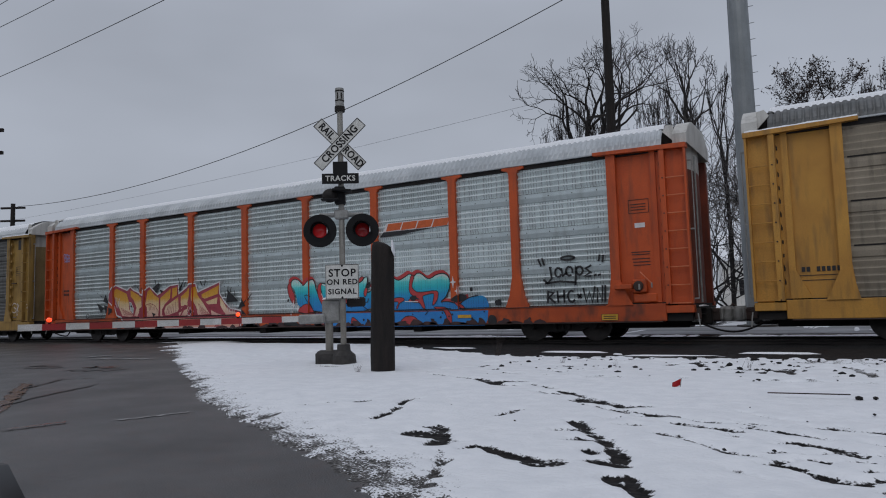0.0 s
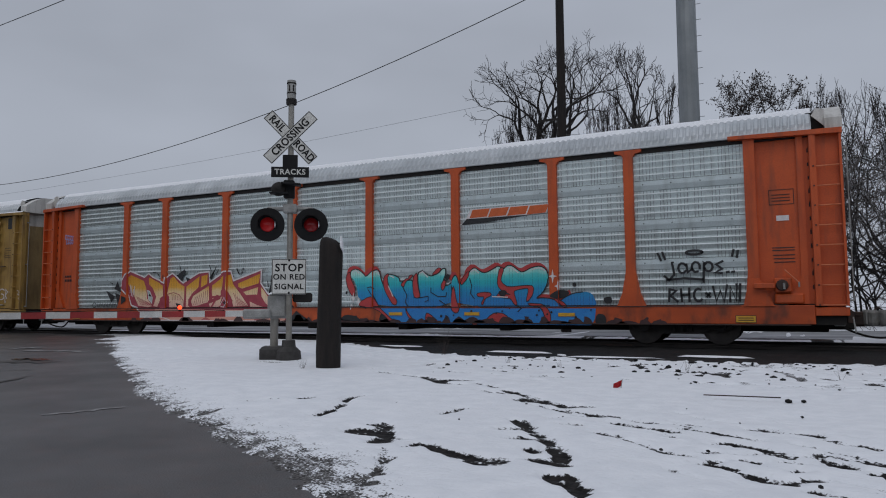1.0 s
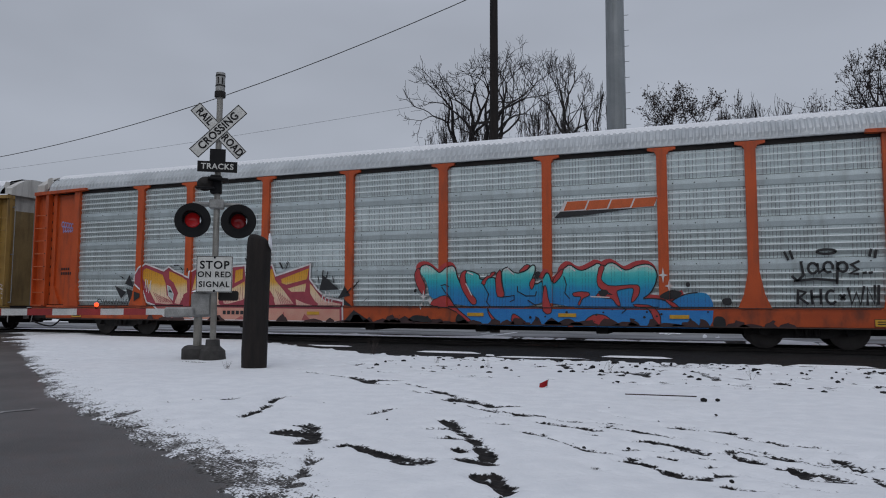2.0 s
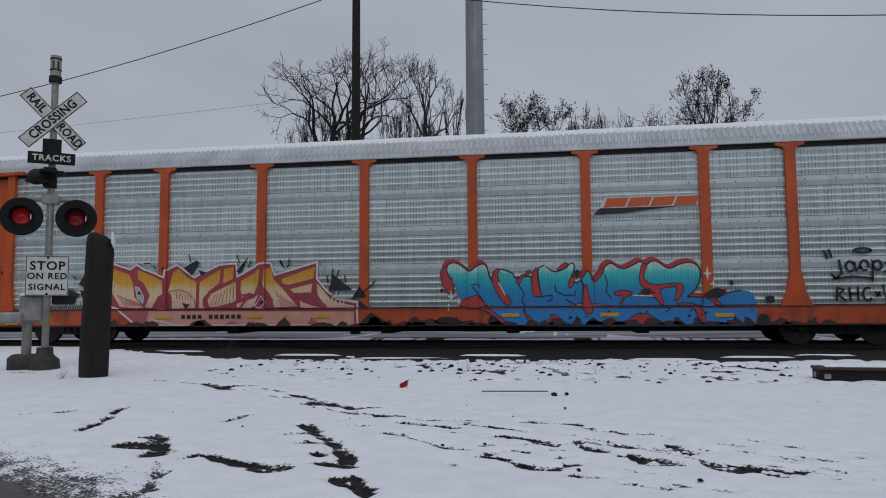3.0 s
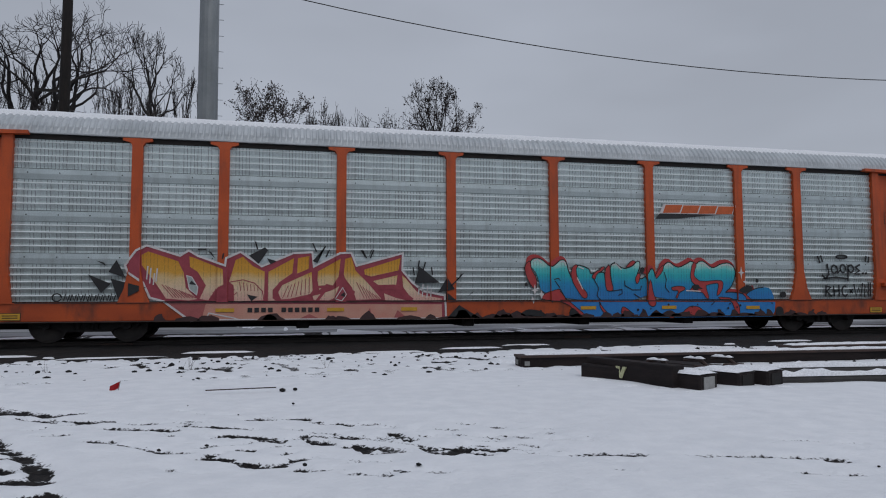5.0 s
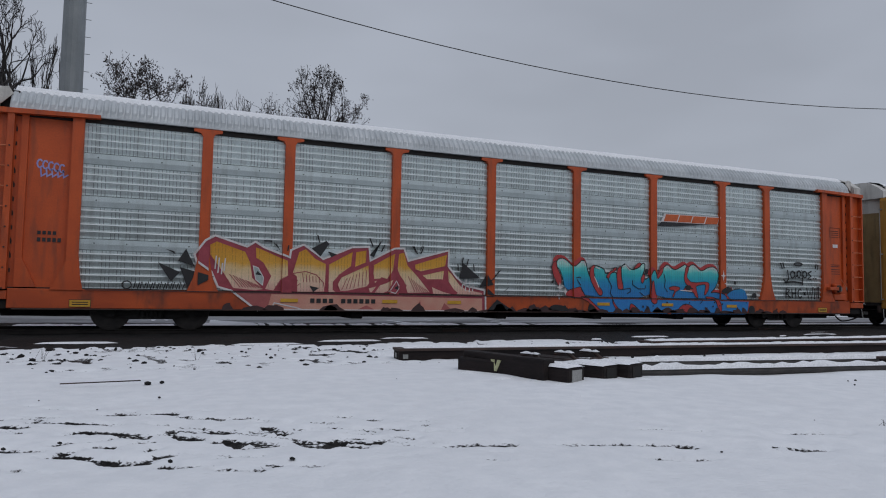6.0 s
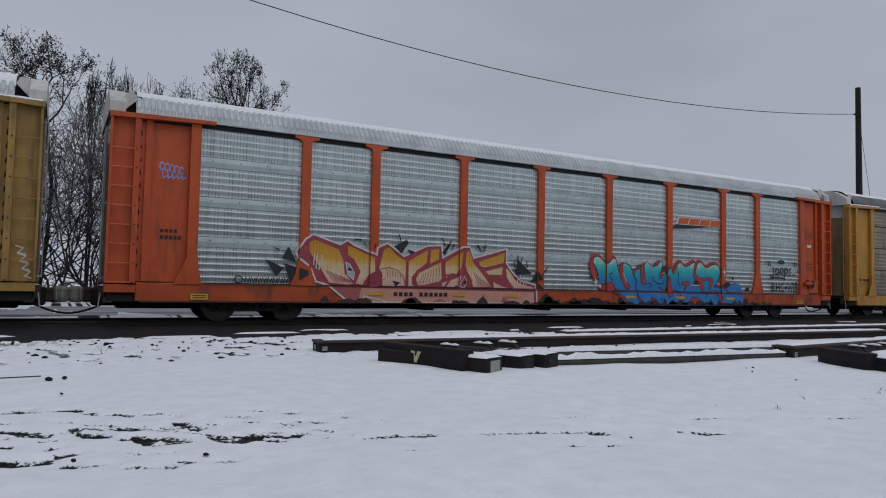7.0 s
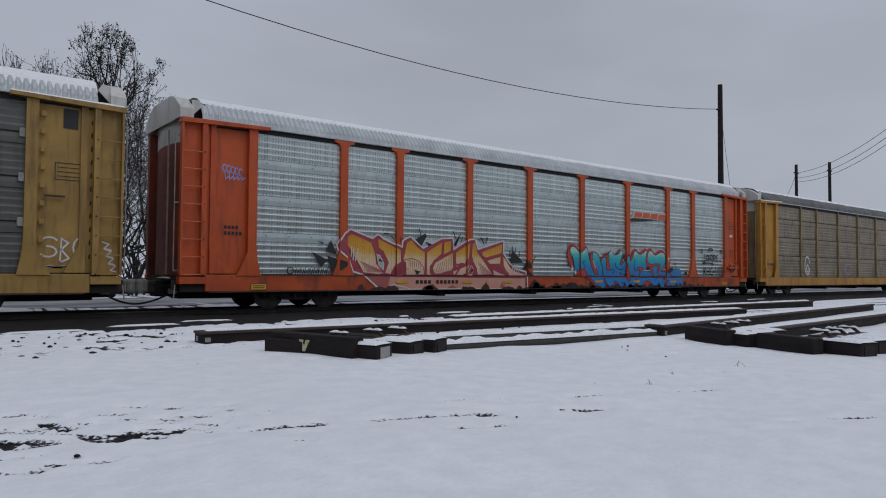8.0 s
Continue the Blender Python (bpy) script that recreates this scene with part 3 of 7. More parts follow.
BED0 = np.interp(X, [-26, -17, -13.3, -11.1, -8.7, -6, 0], [17.95, 17.9, 17.3, 16.0, 14.1, 12.85, 13.05]) + 0.16 * (lattice_noise(X, 0 * X, 0.7, 31) - 0.5) + 0.12 * (lattice_noise(X, 0 * X, 0.25, 32) - 0.5)
Z = np.where((Y > BED0) & (Y < 20.1), -0.14, Z)
EDGE = SIDE + 0.12 * (lattice_noise(X, Y, 0.5, 51) - 0.5) + 0.14 * (lattice_noise(X, Y, 0.1, 52) - 0.5)
Z -= 0.14 * smooth01(-EDGE, -0.2, 0.12)
nx, ny = len(gx), len(gy)
gme = bpy.data.meshes.new("ground")
idx = np.arange(nx * ny).reshape(ny, nx)
quads = np.stack([idx[:-1, :-1], idx[:-1, 1:], idx[1:, 1:], idx[1:, :-1]], -1).reshape(-1, 4)
gme.from_pydata(np.stack([X, Y, Z], -1).reshape(-1, 3).tolist(), [], quads.tolist())
gme.attributes.new("cover", "FLOAT", "POINT").data.foreach_set("value", COV.reshape(-1).astype(np.float32))
gme.attributes.new("verge", "FLOAT", "POINT").data.foreach_set("value", (1 - smooth01(SIDE, 0.3, 1.3)).reshape(-1).astype(np.float32))
gme.polygons.foreach_set("use_smooth", [True] * len(gme.polygons))
gme.materials.append(SNOW)
ground = tagged(new("ground", gme), "snow-covered ground with bare wet scrapes and stones", "snow", kind="structure")

# road: wet asphalt that crosses the track
ASPHALT = material("wet_asphalt", (0.074, 0.07, 0.069), (0.037, 0.034, 0.034), rough=0.42, scale=0.9, fine=70, bump=0.6, dist=0.01, stain=(0.075, 0.046, 0.038), stain_amt=0.55)
bm = bmesh.new()
L = [Vector((x, y, 0)) for x, y in ROAD_EDGE]
rows_r = []
for i, p in enumerate(L):
    d = (L[min(i + 1, len(L) - 1)] - L[max(i - 1, 0)]).normalized()
    nrm = Vector((-d.y, d.x, 0)) * -1
    if nrm.y > 0:
        nrm = -nrm
    rows_r.append([bm.verts.new(p - nrm * 0.6), bm.verts.new(p + nrm * 4), bm.verts.new(p + nrm * 8.6)])
for a, b in zip(rows_r, rows_r[1:]):
    for k in range(2):
        bm.faces.new((a[k], b[k], b[k + 1], a[k + 1]))
bmesh.ops.recalc_face_normals(bm, faces=bm.faces)
for f in bm.faces:
    if f.normal.z < 0:
        f.normal_flip()
road = tagged(new("road", put(bm, ASPHALT)), "dark wet asphalt road with cracks", "road", kind="structure")

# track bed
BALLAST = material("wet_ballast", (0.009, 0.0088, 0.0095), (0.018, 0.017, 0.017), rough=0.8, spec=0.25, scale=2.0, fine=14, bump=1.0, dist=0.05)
FARBED = material("far_ballast", (0.085, 0.083, 0.085), (0.42, 0.43, 0.45), rough=0.85, scale=0.8, fine=14, bump=0.8, dist=0.03, stretch=(0.25, 1, 1))
bx, by = np.concatenate([np.arange(-80, -30, 1.0), np.arange(-30, 30, 0.2), np.arange(30, 121, 1.0)]), np.array([12.7, 13.2, 13.7, 14.2, 14.7, 15.2, 15.7, 16.2, 16.7, 17.2, 17.6, 18.0, 18.5, 19.0, 19.6, 19.9, 20.3])
BX, BY = np.meshgrid(bx, by)
BZ = -0.05 + 0.04 * (lattice_noise(BX, BY, 0.6, 41) - 0.5) + 0.03 * lattice_noise(BX, BY, 0.22, 42) - 0.03 * smooth01(-np.abs(BY - 15.0), -1.3, 0)
bi = np.arange(BX.size).reshape(BX.shape)
bq = np.stack([bi[:-1, :-1], bi[:-1, 1:], bi[1:, 1:], bi[1:, :-1]], -1).reshape(-1, 4)
bme = bpy.data.meshes.new("bed")
bme.from_pydata(np.stack([BX, BY, BZ], -1).reshape(-1, 3).tolist(), [], bq.tolist())
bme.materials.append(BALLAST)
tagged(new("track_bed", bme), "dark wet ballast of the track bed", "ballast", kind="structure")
far_bed = tagged(new("far_track_bed", put(boxed(-90, 130, 21.3, 28.0, -0.16, 0.065), FARBED)), "grey gravel strip beside the far rail", "ballast", kind="structure")

YC = 18.9
RAIL_TOP = 0.07


for dy in (-0.75, 0.75):
    r = tagged(empty("rail", pose(0, YC + dy, RAIL_TOP - 0.16)), "worn brown steel running rail", "rail", group="rails of the track")
    part("foot", plate([(-90, 0), (130, 0), (130, 0.025), (-90, 0.025)], -0.07, 0.07), RAILTOP, r)
    part("web", plate([(-90, 0.025), (130, 0.025), (130, 0.118), (-90, 0.118)], -0.012, 0.012), RAILTOP, r)
    part("head", boxed(-90, 130, -0.036, 0.036, 0.118, 0.16, 0.008), RAILTOP, r)
    for k in range(8):
        part("joint_bar", boxed(-40 + 12 * k - 0.4, -40 + 12 * k + 0.4, -0.045, 0.045, 0.03, 0.11, 0.008), RUST, r)

# low drifts of snow left on the bed
def drift(x, y, length, width, h, seed):
    rs = random.Random(seed)
    bm = bmesh.new()
    n = 18
    top = bm.verts.new((0, 0, h))
    ring = []
    for i in range(n):
        a = 2 * math.pi * i / n
        k = 0.8 + 0.4 * rs.random()
        ring.append(bm.verts.new((0.5 * length * math.cos(a) * k, 0.5 * width * math.sin(a) * k, 0)))
    mid = [bm.verts.new((v.co.x * 0.75, v.co.y * 0.7, h * 0.85)) for v in ring]
    for i in range(n):
        j = (i + 1) % n
        bm.faces.new((ring[i], ring[j], mid[j], mid[i]))
        bm.faces.new((mid[i], mid[j], top))
    ob = tagged(new("snow_drift", put(bm, SNOW_CLEAN, True)), "thin drift of snow on the dark track bed", "snow drift", group="snow drifts on the track bed")
    ob.location = (x, y, -0.055)
    return ob


# unseen dark backdrop behind the road, added to darken reflections and close the place
BACKDROP_DARK = material("backdrop_dark", (0.03, 0.028, 0.028), (0.07, 0.065, 0.065), rough=0.95, scale=0.25, fine=2.0, bump=0.0, spec=0.1)
wb = random.Random(3)
wv, wf = [], []
for i in range(141):
    a = math.radians(100 + 160 * i / 140)
    h = 9 + 3.5 * noise.noise((i * 0.17, 2, 0)) + 2.0 * wb.random()
    for k, z in ((0, -0.5), (2, h * 0.6), (4, h)):
        wv.append(((85 + k) * math.sin(a), (85 + k) * math.cos(a), z))
    if i:
        for k in range(2):
            o = 3 * (i - 1) + k
            wf.append((o, o + 3, o + 4, o + 1))
wme = bpy.data.meshes.new("woods")
wme.from_pydata(wv, [], wf)
wme.materials.append(BACKDROP_DARK)
tagged(new("backdrop", wme), "unseen dark backdrop that darkens the wagons' reflections", "woods", kind="structure")

# ---------- the train ----------
POSTS = (-9.10, -7.12, -4.28, -1.43, 1.43, 4.28, 7.12, 9.10)
SILL0, DECK, TOP = 0.66, 1.0, 4.80
PANEL_Z = (1.0, 2.15, 3.13, 4.11, 4.80)
FRONT = -1.5


def sheet_mesh(width, height, ribs, m, band, amp=0.03, pitch=0.16):
    """A pressed side sheet with narrow horizontal ridges and a flat raised band along its top."""
    bm = bmesh.new()
    body = height - band
    lead = (body - pitch * ribs) / 2
    prof = [(0.0, 0.0), (0.012, 0.006)]
    for i in range(ribs):
        z = lead + i * pitch
        prof += [(0.012, z + pitch * 0.04), (-amp, z + pitch * 0.64), (-amp, z + pitch * 0.66), (0.012, z + pitch * 0.84)]
    prof += [(0.012, body - 0.012)]
    if band:
        prof += [(-0.014, body), (-0.022, body + band * 0.5), (-0.012, height - 0.012), (0.012, height)]
    else:
        prof += [(0.012, height)]
    rows_ = [[bm.verts.new((x, y, z)) for x in (-width / 2, 0, width / 2)] for y, z in prof]
    for a, b in zip(rows_, rows_[1:]):
        for i in range(2):
            f = bm.faces.new((a[i], a[i + 1], b[i + 1], b[i]))
            # the upper slope of each ridge takes the paler third material
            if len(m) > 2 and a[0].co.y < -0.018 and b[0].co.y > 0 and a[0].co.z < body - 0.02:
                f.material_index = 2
            elif band and a[0].co.z >= body - 0.013:
                f.material_index = 1
    return put(bm, m)


def post_outline(flare, slim=False):
    w = 0.12
    if slim:
        return [(-0.045, DECK - 0.02), (0.045, DECK - 0.02), (0.045, 4.88), (-0.045, 4.88)]
    o = [(-w, DECK - 0.02), (w, DECK - 0.02), (w, 4.72), (0.17, 4.8), (0.33, 4.84), (0.33, 4.9), (-0.33, 4.9), (-0.33, 4.84), (-0.17, 4.8), (-w, 4.72)]
    if flare:
        o[0:2] = [(-0.36, DECK - 0.02), (0.36, DECK - 0.02), (0.22, 1.32), (w, 1.85)]
        o.append((-w, 1.85))
        o.append((-0.22, 1.32))
    return o


def roof_profile(y):
    """Height of the roof at the distance y from the car's middle line."""
    t = min(1.0, abs(y) / 1.5)
    return 4.95 + 0.66 * (1 - t ** 3.2) ** 0.6


def roof_mesh(length, m):
    ys = [-1.5, -1.49, -1.46, -1.4, -1.28, -1.1, -0.8, -0.4, 0, 0.4, 0.8, 1.1, 1.28, 1.4, 1.46, 1.49, 1.5]
    pitch = 0.152
    n = int(length / pitch)
    verts, faces = [], []
    cols = []
    for i in range(n):
        x0 = -length / 2 + i * pitch
        cols += [(x0 + 0.01, 0.0), (x0 + 0.045, 0.036), (x0 + 0.107, 0.036), (x0 + 0.142, 0.0)]
    for x, amp in cols:
        for y in ys:
            z = roof_profile(y)
            nv = Vector((0, y * 0.9, 0.35 + max(0, z - 5.3) * 3)).normalized() * amp
            nv *= 0.25 if abs(y) >= 1.49 else min(1.0, max(0.0, (abs(y) - 0.85) / 0.4))
            verts.append((x, y + nv.y, z + nv.z))
    k = len(ys)
    for i in range(len(cols) - 1):
        for j in range(k - 1):
            faces.append((i * k + j, i * k + j + 1, (i + 1) * k + j + 1, (i + 1) * k + j))
    me = bpy.data.meshes.new("roof")
    me.from_pydata(verts, [], faces)
    me.materials.append(m)
    bm = bmesh.new()
    bm.from_mesh(me)
    bmesh.ops.recalc_face_normals(bm, faces=bm.faces)
    bm.to_mesh(me)
    bm.free()
    return me


def snow_cap_mesh(length, seed, lip):
    """Snow that lies on the roof's crown, with an uneven lower lip."""
    rs = random.Random(seed)
    n = 260
    ts = [-1, -0.93, -0.8, -0.5, 0, 0.5, 0.8, 0.93, 1]
    verts, faces = [], []
    for i in range(n):
        x = -length / 2 + length * i / (n - 1)
        w = lip + 0.07 * (noise.noise((x * 0.8, seed, 0)) + 0.7 * noise.noise((x * 3.5, seed, 4)))
        for t in ts:
            y = t * min(1.45, w)
            th = 0.05 * (1 - abs(t) ** 4) + 0.012 + 0.012 * noise.noise((x * 2, y * 3, seed))
            verts.append((x, y, roof_profile(y) + (th + 0.03 if abs(t) < 1 else 0.0)))
    k = len(ts)
    for i in range(n - 1):
        for j in range(k - 1):
            faces.append((i * k + j, i * k + j + 1, (i + 1) * k + j + 1, (i + 1) * k + j))
    me = bpy.data.meshes.new("snow_cap")
    me.from_pydata(verts, [], faces)
    me.materials.append(SNOW_CLEAN)
    for p in me.polygons:
        p.use_smooth = True
    bm = bmesh.new()
    bm.from_mesh(me)
    bmesh.ops.recalc_face_normals(bm, faces=bm.faces)
    bm.to_mesh(me)
    bm.free()
    return me


def snow_strip(x0, x1, w, h, seed, m):
    """A lumpy strip of snow along x."""
    rs = random.Random(seed)
    n = max(6, int((x1 - x0) / 0.12))
    bm = bmesh.new()
    rows_ = []
    for i in range(n + 1):
        x = x0 + (x1 - x0) * i / n
        k = (0.55 + 0.6 * rs.random()) * (0.25 if i in (0, n) else 1)
        rows_.append([bm.verts.new(m @ Vector((x, y * w, z * h * k))) for y, z in ((-0.5, 0), (-0.42, 0.75), (0, 1.0), (0.42, 0.75), (0.5, 0))])
    for a, b in zip(rows_, rows_[1:]):
        for j in range(4):
            bm.faces.new((a[j], b[j], b[j + 1], a[j + 1]))
    bmesh.ops.recalc_face_normals(bm, faces=bm.faces)
    return bm


WHEEL_R = 0.42


def wheelset_mesh():
    bm = bmesh.new()
    for s in (-1, 1):
        prof = [(0.0, 0.09), (0.1, 0.09), (0.12, 0.03), (0.3, 0.0), (0.36, 0.03), (0.37, 0.065), (WHEEL_R, 0.065), (WHEEL_R, -0.05), (WHEEL_R + 0.025, -0.06), (WHEEL_R + 0.02, -0.085), (0.36, -0.085), (0.1, -0.06), (0.0, -0.06)]
        lathe(bm, prof, 28, Matrix.Translation((0, s * 0.76, 0)) @ Matrix.Rotation(radians(90 * s), 4, "X"))
    tube(bm, (0, -0.8, 0), (0, 0.8, 0), 0.08, seg=12)
    for k in range(4):
        a = math.pi / 2 * k
        for s in (-1, 1):
            box(bm, -0.02, 0.02, -0.02, 0.02, -0.02, 0.02, 0, Matrix.Translation((0.2 * math.cos(a), s * 0.8, 0.2 * math.sin(a))))
    bmesh.ops.recalc_face_normals(bm, faces=bm.faces)
    return put(bm, TREAD)


def truck_mesh():
    """Bogie side frames with spring nests, bolster and bearing caps."""
    bm = bmesh.new()
    for s in (-1, 1):
        y0, y1 = s * 0.98 - 0.07, s * 0.98 + 0.07
        o = [(-1.18, 0.42), (-0.95, 0.62), (-0.35, 0.66), (0.35, 0.66), (0.95, 0.62), (1.18, 0.42), (1.1, 0.34), (0.7, 0.34), (0.5, 0.24), (-0.5, 0.24), (-0.7, 0.34), (-1.1, 0.34)]
        a = [bm.verts.new((x, y0, z)) for x, z in o]
        b = [bm.verts.new((x, y1, z)) for x, z in o]
        bm.faces.new(a)
        bm.faces.new(b[::-1])
        for i in range(len(o)):
            bm.faces.new((a[i], a[(i + 1) % len(o)], b[(i + 1) % len(o)], b[i]))
        for x in (-0.885, 0.885):
            tube(bm, (x, s * 0.9, 0.42), (x, s * 1.16, 0.42), 0.12, seg=12)
        for x in (-0.2, 0, 0.2):
            tube(bm, (x, s * 1.06, 0.3), (x, s * 1.06, 0.55), 0.07, seg=8)
    box(bm, -0.22, 0.22, -1.0, 1.0, 0.5, 0.7)
    bmesh.ops.recalc_face_normals(bm, faces=bm.faces)
    return put(bm, BOGIE)


WS, TRK = wheelset_mesh(), truck_mesh()
ROOFM, ROOFM_OLD = roof_mesh(26.5, ROOF), roof_mesh(26.5, ROOF_OLD)
WHEELSETS, CARS = [], []


def mirror_x(outline):
    return [(-x, z) for x, z in outline][::-1]


def snow_roll(s, lip):
    """A thin uneven roll of snow along an end box's top beam."""
    bm = bmesh.new()
    rows_ = []
    for i in range(20):
        x = s * (11.45 + 2.28 * i / 19)
        h = 0.03 + 0.02 * noise.noise((x * 4, lip, 0))
        rows_.append([bm.verts.new((x, FRONT + y, 4.965 - 0.018 * (abs(x) - 11.45) + z)) for y, z in ((-0.115, -0.01), (-0.1, h), (0.0, h * 1.3), (0.05, -0.01))])
    for a, b in zip(rows_, rows_[1:]):
        for j in range(3):
            bm.faces.new((a[j], a[j + 1], b[j + 1], b[j]))
    bmesh.ops.recalc_face_normals(bm, faces=bm.faces)
    return put(bm, SNOW_CLEAN, True)


def autorack(x0, paint, sheets, band_mat, label, lip, seed, style):
    """A covered motor-car carrier: flat car, posts, side sheets, end boxes and roof."""
    car = tagged(empty("autorack_wagon", pose(x0, YC, 0)), label, "rail wagon", group="wagons of the train")
    rs = random.Random(seed)
    # flat car
    part("side_sill", boxed(-13.1, 13.1, FRONT - 0.02, FRONT + 0.16, 0.57, DECK, 0.012), ORANGE_SILL if style == "clean" else paint, car)
    part("side_sill", boxed(-13.75, 13.75, 1.34, 1.52, 0.6, DECK, 0.012), paint, car)
    part("lower_flange", boxed(-13.0, 13.0, FRONT - 0.045, FRONT + 0.3, 0.535, 0.568, 0.01), RUST, car)
    part("centre_sill", boxed(-13.4, 13.4, -0.35, 0.35, 0.36, 0.95, 0.02), BLACKSTEEL, car)
    part("deck", boxed(-13.7, 13.7, -1.33, 1.33, 0.9, 0.97), BLACKSTEEL, car)
    for x in (-5.2, -0.9, 2.4, 5.6):
        part("cross_bearer", boxed(x - 0.16, x + 0.16, FRONT + 0.32, 1.2, 0.34, 0.6, 0.02), BLACKSTEEL, car)
    # side sheets
    edges = [-11.8] + list(POSTS) + [11.8]
    cache = {}
    for a, b in zip(edges, edges[1:]):
        wdt = round(b - a, 2)
        for z0, z1 in zip(PANEL_Z, PANEL_Z[1:]):
            key = (wdt, round(z1 - z0, 2))
            if key not in cache:
                cache[key] = sheet_mesh(wdt, z1 - z0 - 0.006, 5 if z0 < 1.1 else 4, [sheets, band_mat, PALE_LEDGE] if style == "clean" else [sheets, band_mat], 0.0 if z1 > 4.5 else 0.25, 0.024 if style == "clean" else 0.006)
            ob = part("side_sheet", cache[key], None, car)
            ob.location = ((a + b) / 2, FRONT + 0.074, z0 + 0.003)
    part("far_side_wall", boxed(-11.9, 11.9, 1.4, 1.44, 1.0, 4.88), sheets, car)
    # added black sheet that stands in for the wagon's dark inside
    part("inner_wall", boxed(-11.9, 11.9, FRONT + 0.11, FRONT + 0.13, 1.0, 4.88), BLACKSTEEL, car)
    for a, b in zip(edges, edges[1:]):
        part("deck_gap", boxed(a + 0.14, b - 0.14, FRONT + 0.0, FRONT + 0.05, 0.998, 1.026), BLACKSTEEL, car)
    if style == "clean":
        rv = bmesh.new()
        for a, b in zip(edges, edges[1:]):
            for z in PANEL_Z[1:4]:
                for k in range(4):
                    x = a + (b - a) * (k + 0.5) / 4
                    tube(rv, (x, FRONT + 0.045, z - 0.1), (x, FRONT + 0.07, z - 0.1), 0.016, seg=6)
        part("sheet_bolts", rv, BLACKSTEEL, car, "dark bolt heads on the bands")["kind"] = "stuff"
    # top rail: a dark slot under the eaves with bolted clips
    part("top_chord", boxed(-13.1, 13.1, FRONT + 0.05, FRONT + 0.17, 4.80, 4.94), BLACKSTEEL, car)
    part("eave_strip", boxed(-13.0, 13.0, FRONT - 0.02, FRONT + 0.05, 4.915, 4.955, 0.006), ROOF, car)
    for i, x in enumerate(POSTS):
        flare = i in (0, 7) and style == "clean"
        p = part("post", plate(post_outline(flare, style != "clean"), FRONT - 0.03, FRONT + 0.1), paint if style == "clean" else TAN, car)
        p.location.x = x
        p = part("post", plate(post_outline(False), 1.4, 1.5), paint, car)
        p.location.x = x
    # end boxes
    for s in (-1, 1):
        mx = (lambda o: o) if s > 0 else mirror_x
        plain = style == "clean"
        part("end_box_wall", plate(mx([(11.9, 1.0), (12.98, 1.0), (12.98, 4.88), (11.9, 4.88)]), FRONT + 0.1, FRONT + 0.15), paint, car, "recessed end panel")
        part("end_jamb", plate(mx([(11.68, 1.0), (12.0, 1.0), (12.0, 4.88), (11.76, 4.88), (11.76, 1.75)]), FRONT - 0.035, FRONT + 0.12), paint, car)
        part("jamb_gusset", plate(mx([(11.64, 0.98), (12.3, 0.98), (12.22, 1.12), (12.0, 1.62), (11.78, 1.62)]), FRONT - 0.05, FRONT - 0.033), paint, car)
        part("inner_gusset", plate(mx([(12.55, 1.0), (12.99, 1.0), (12.99, 1.66), (12.86, 1.66)]), FRONT + 0.02, FRONT + 0.1), paint, car)
        part("inner_flange", plate(mx([(12.86, 1.0), (13.0, 1.0), (13.0, 4.88), (12.86, 4.88)]), FRONT + 0.03, FRONT + 0.12), paint, car)
        part("slot_wall", plate(mx([(13.0, 1.0), (13.13, 1.0), (13.13, 4.88), (13.0, 4.88)]), FRONT + 0.08, FRONT + 0.13), paint, car)
        part("recess_foot", plate(mx([(12.0, 0.995), (13.1, 0.995), (13.1, 1.03), (12.0, 1.03)]), FRONT + 0.02, FRONT + 0.1), BLACKSTEEL, car)
        # the ladder stands in a channel of its own
        part("ladder_panel", plate(mx([(13.2, 0.98), (13.74, 0.98), (13.74, 4.86), (13.2, 4.86)]), FRONT + 0.06, FRONT + 0.1), paint, car)
        part("ladder_stile", plate(mx([(13.12, 0.98), (13.25, 0.98), (13.25, 4.84), (13.12, 4.84)]), FRONT - 0.09, FRONT + 0.08), paint, car)
        part("ladder_stile", plate(mx([(13.71, 0.98), (13.76, 0.98), (13.76, 4.84), (13.71, 4.84)]), FRONT - 0.09, FRONT + 0.08), paint, car)
        for k in range(8):
            z = 1.0 + k * 0.443
            part("ladder_rung", boxed(min(s * 13.22, s * 13.74), max(s * 13.22, s * 13.74), FRONT - 0.075, FRONT - 0.045, z - 0.012, z + 0.012, 0.004), LADDER if plain else paint, car)
            part("rung_bolt", tubed((s * 13.19, FRONT - 0.105, z), (s * 13.19, FRONT - 0.085, z), 0.02, seg=6), RUST, car)
        for k in range(11):
            z = 1.35 + 0.31 * k
            part("bolt_slot", plate(mx([(13.075, z), (13.105, z), (13.105, z + rs.uniform(0.08, 0.17)), (13.075, z + 0.08)]), FRONT + 0.07, FRONT + 0.078), BLACKSTEEL, car)
        part("end_step", boxed(min(s * 13.1, s * 13.76), max(s * 13.1, s * 13.76), FRONT - 0.05, FRONT + 0.2, 0.76, 0.95, 0.012), paint, car)
        # black box that draws the shade in the hollow below the step
        part("step_void", boxed(min(s * 13.1, s * 13.7), max(s * 13.1, s * 13.7), FRONT + 0.06, FRONT + 0.2, 0.56, 0.76), BLACKSTEEL, car)
        part("uncoupling_lever", tubed((s * 13.8, -1.3, 0.72), (s * 13.8, -0.1, 0.7), 0.016, seg=6), BLACKSTEEL, car)
        beam = [(11.44, 4.88), (13.78, 4.80), (13.78, 4.92), (11.44, 4.96)]
        part("top_beam", plate(mx(beam), FRONT - 0.12, FRONT + 0.15), paint, car)
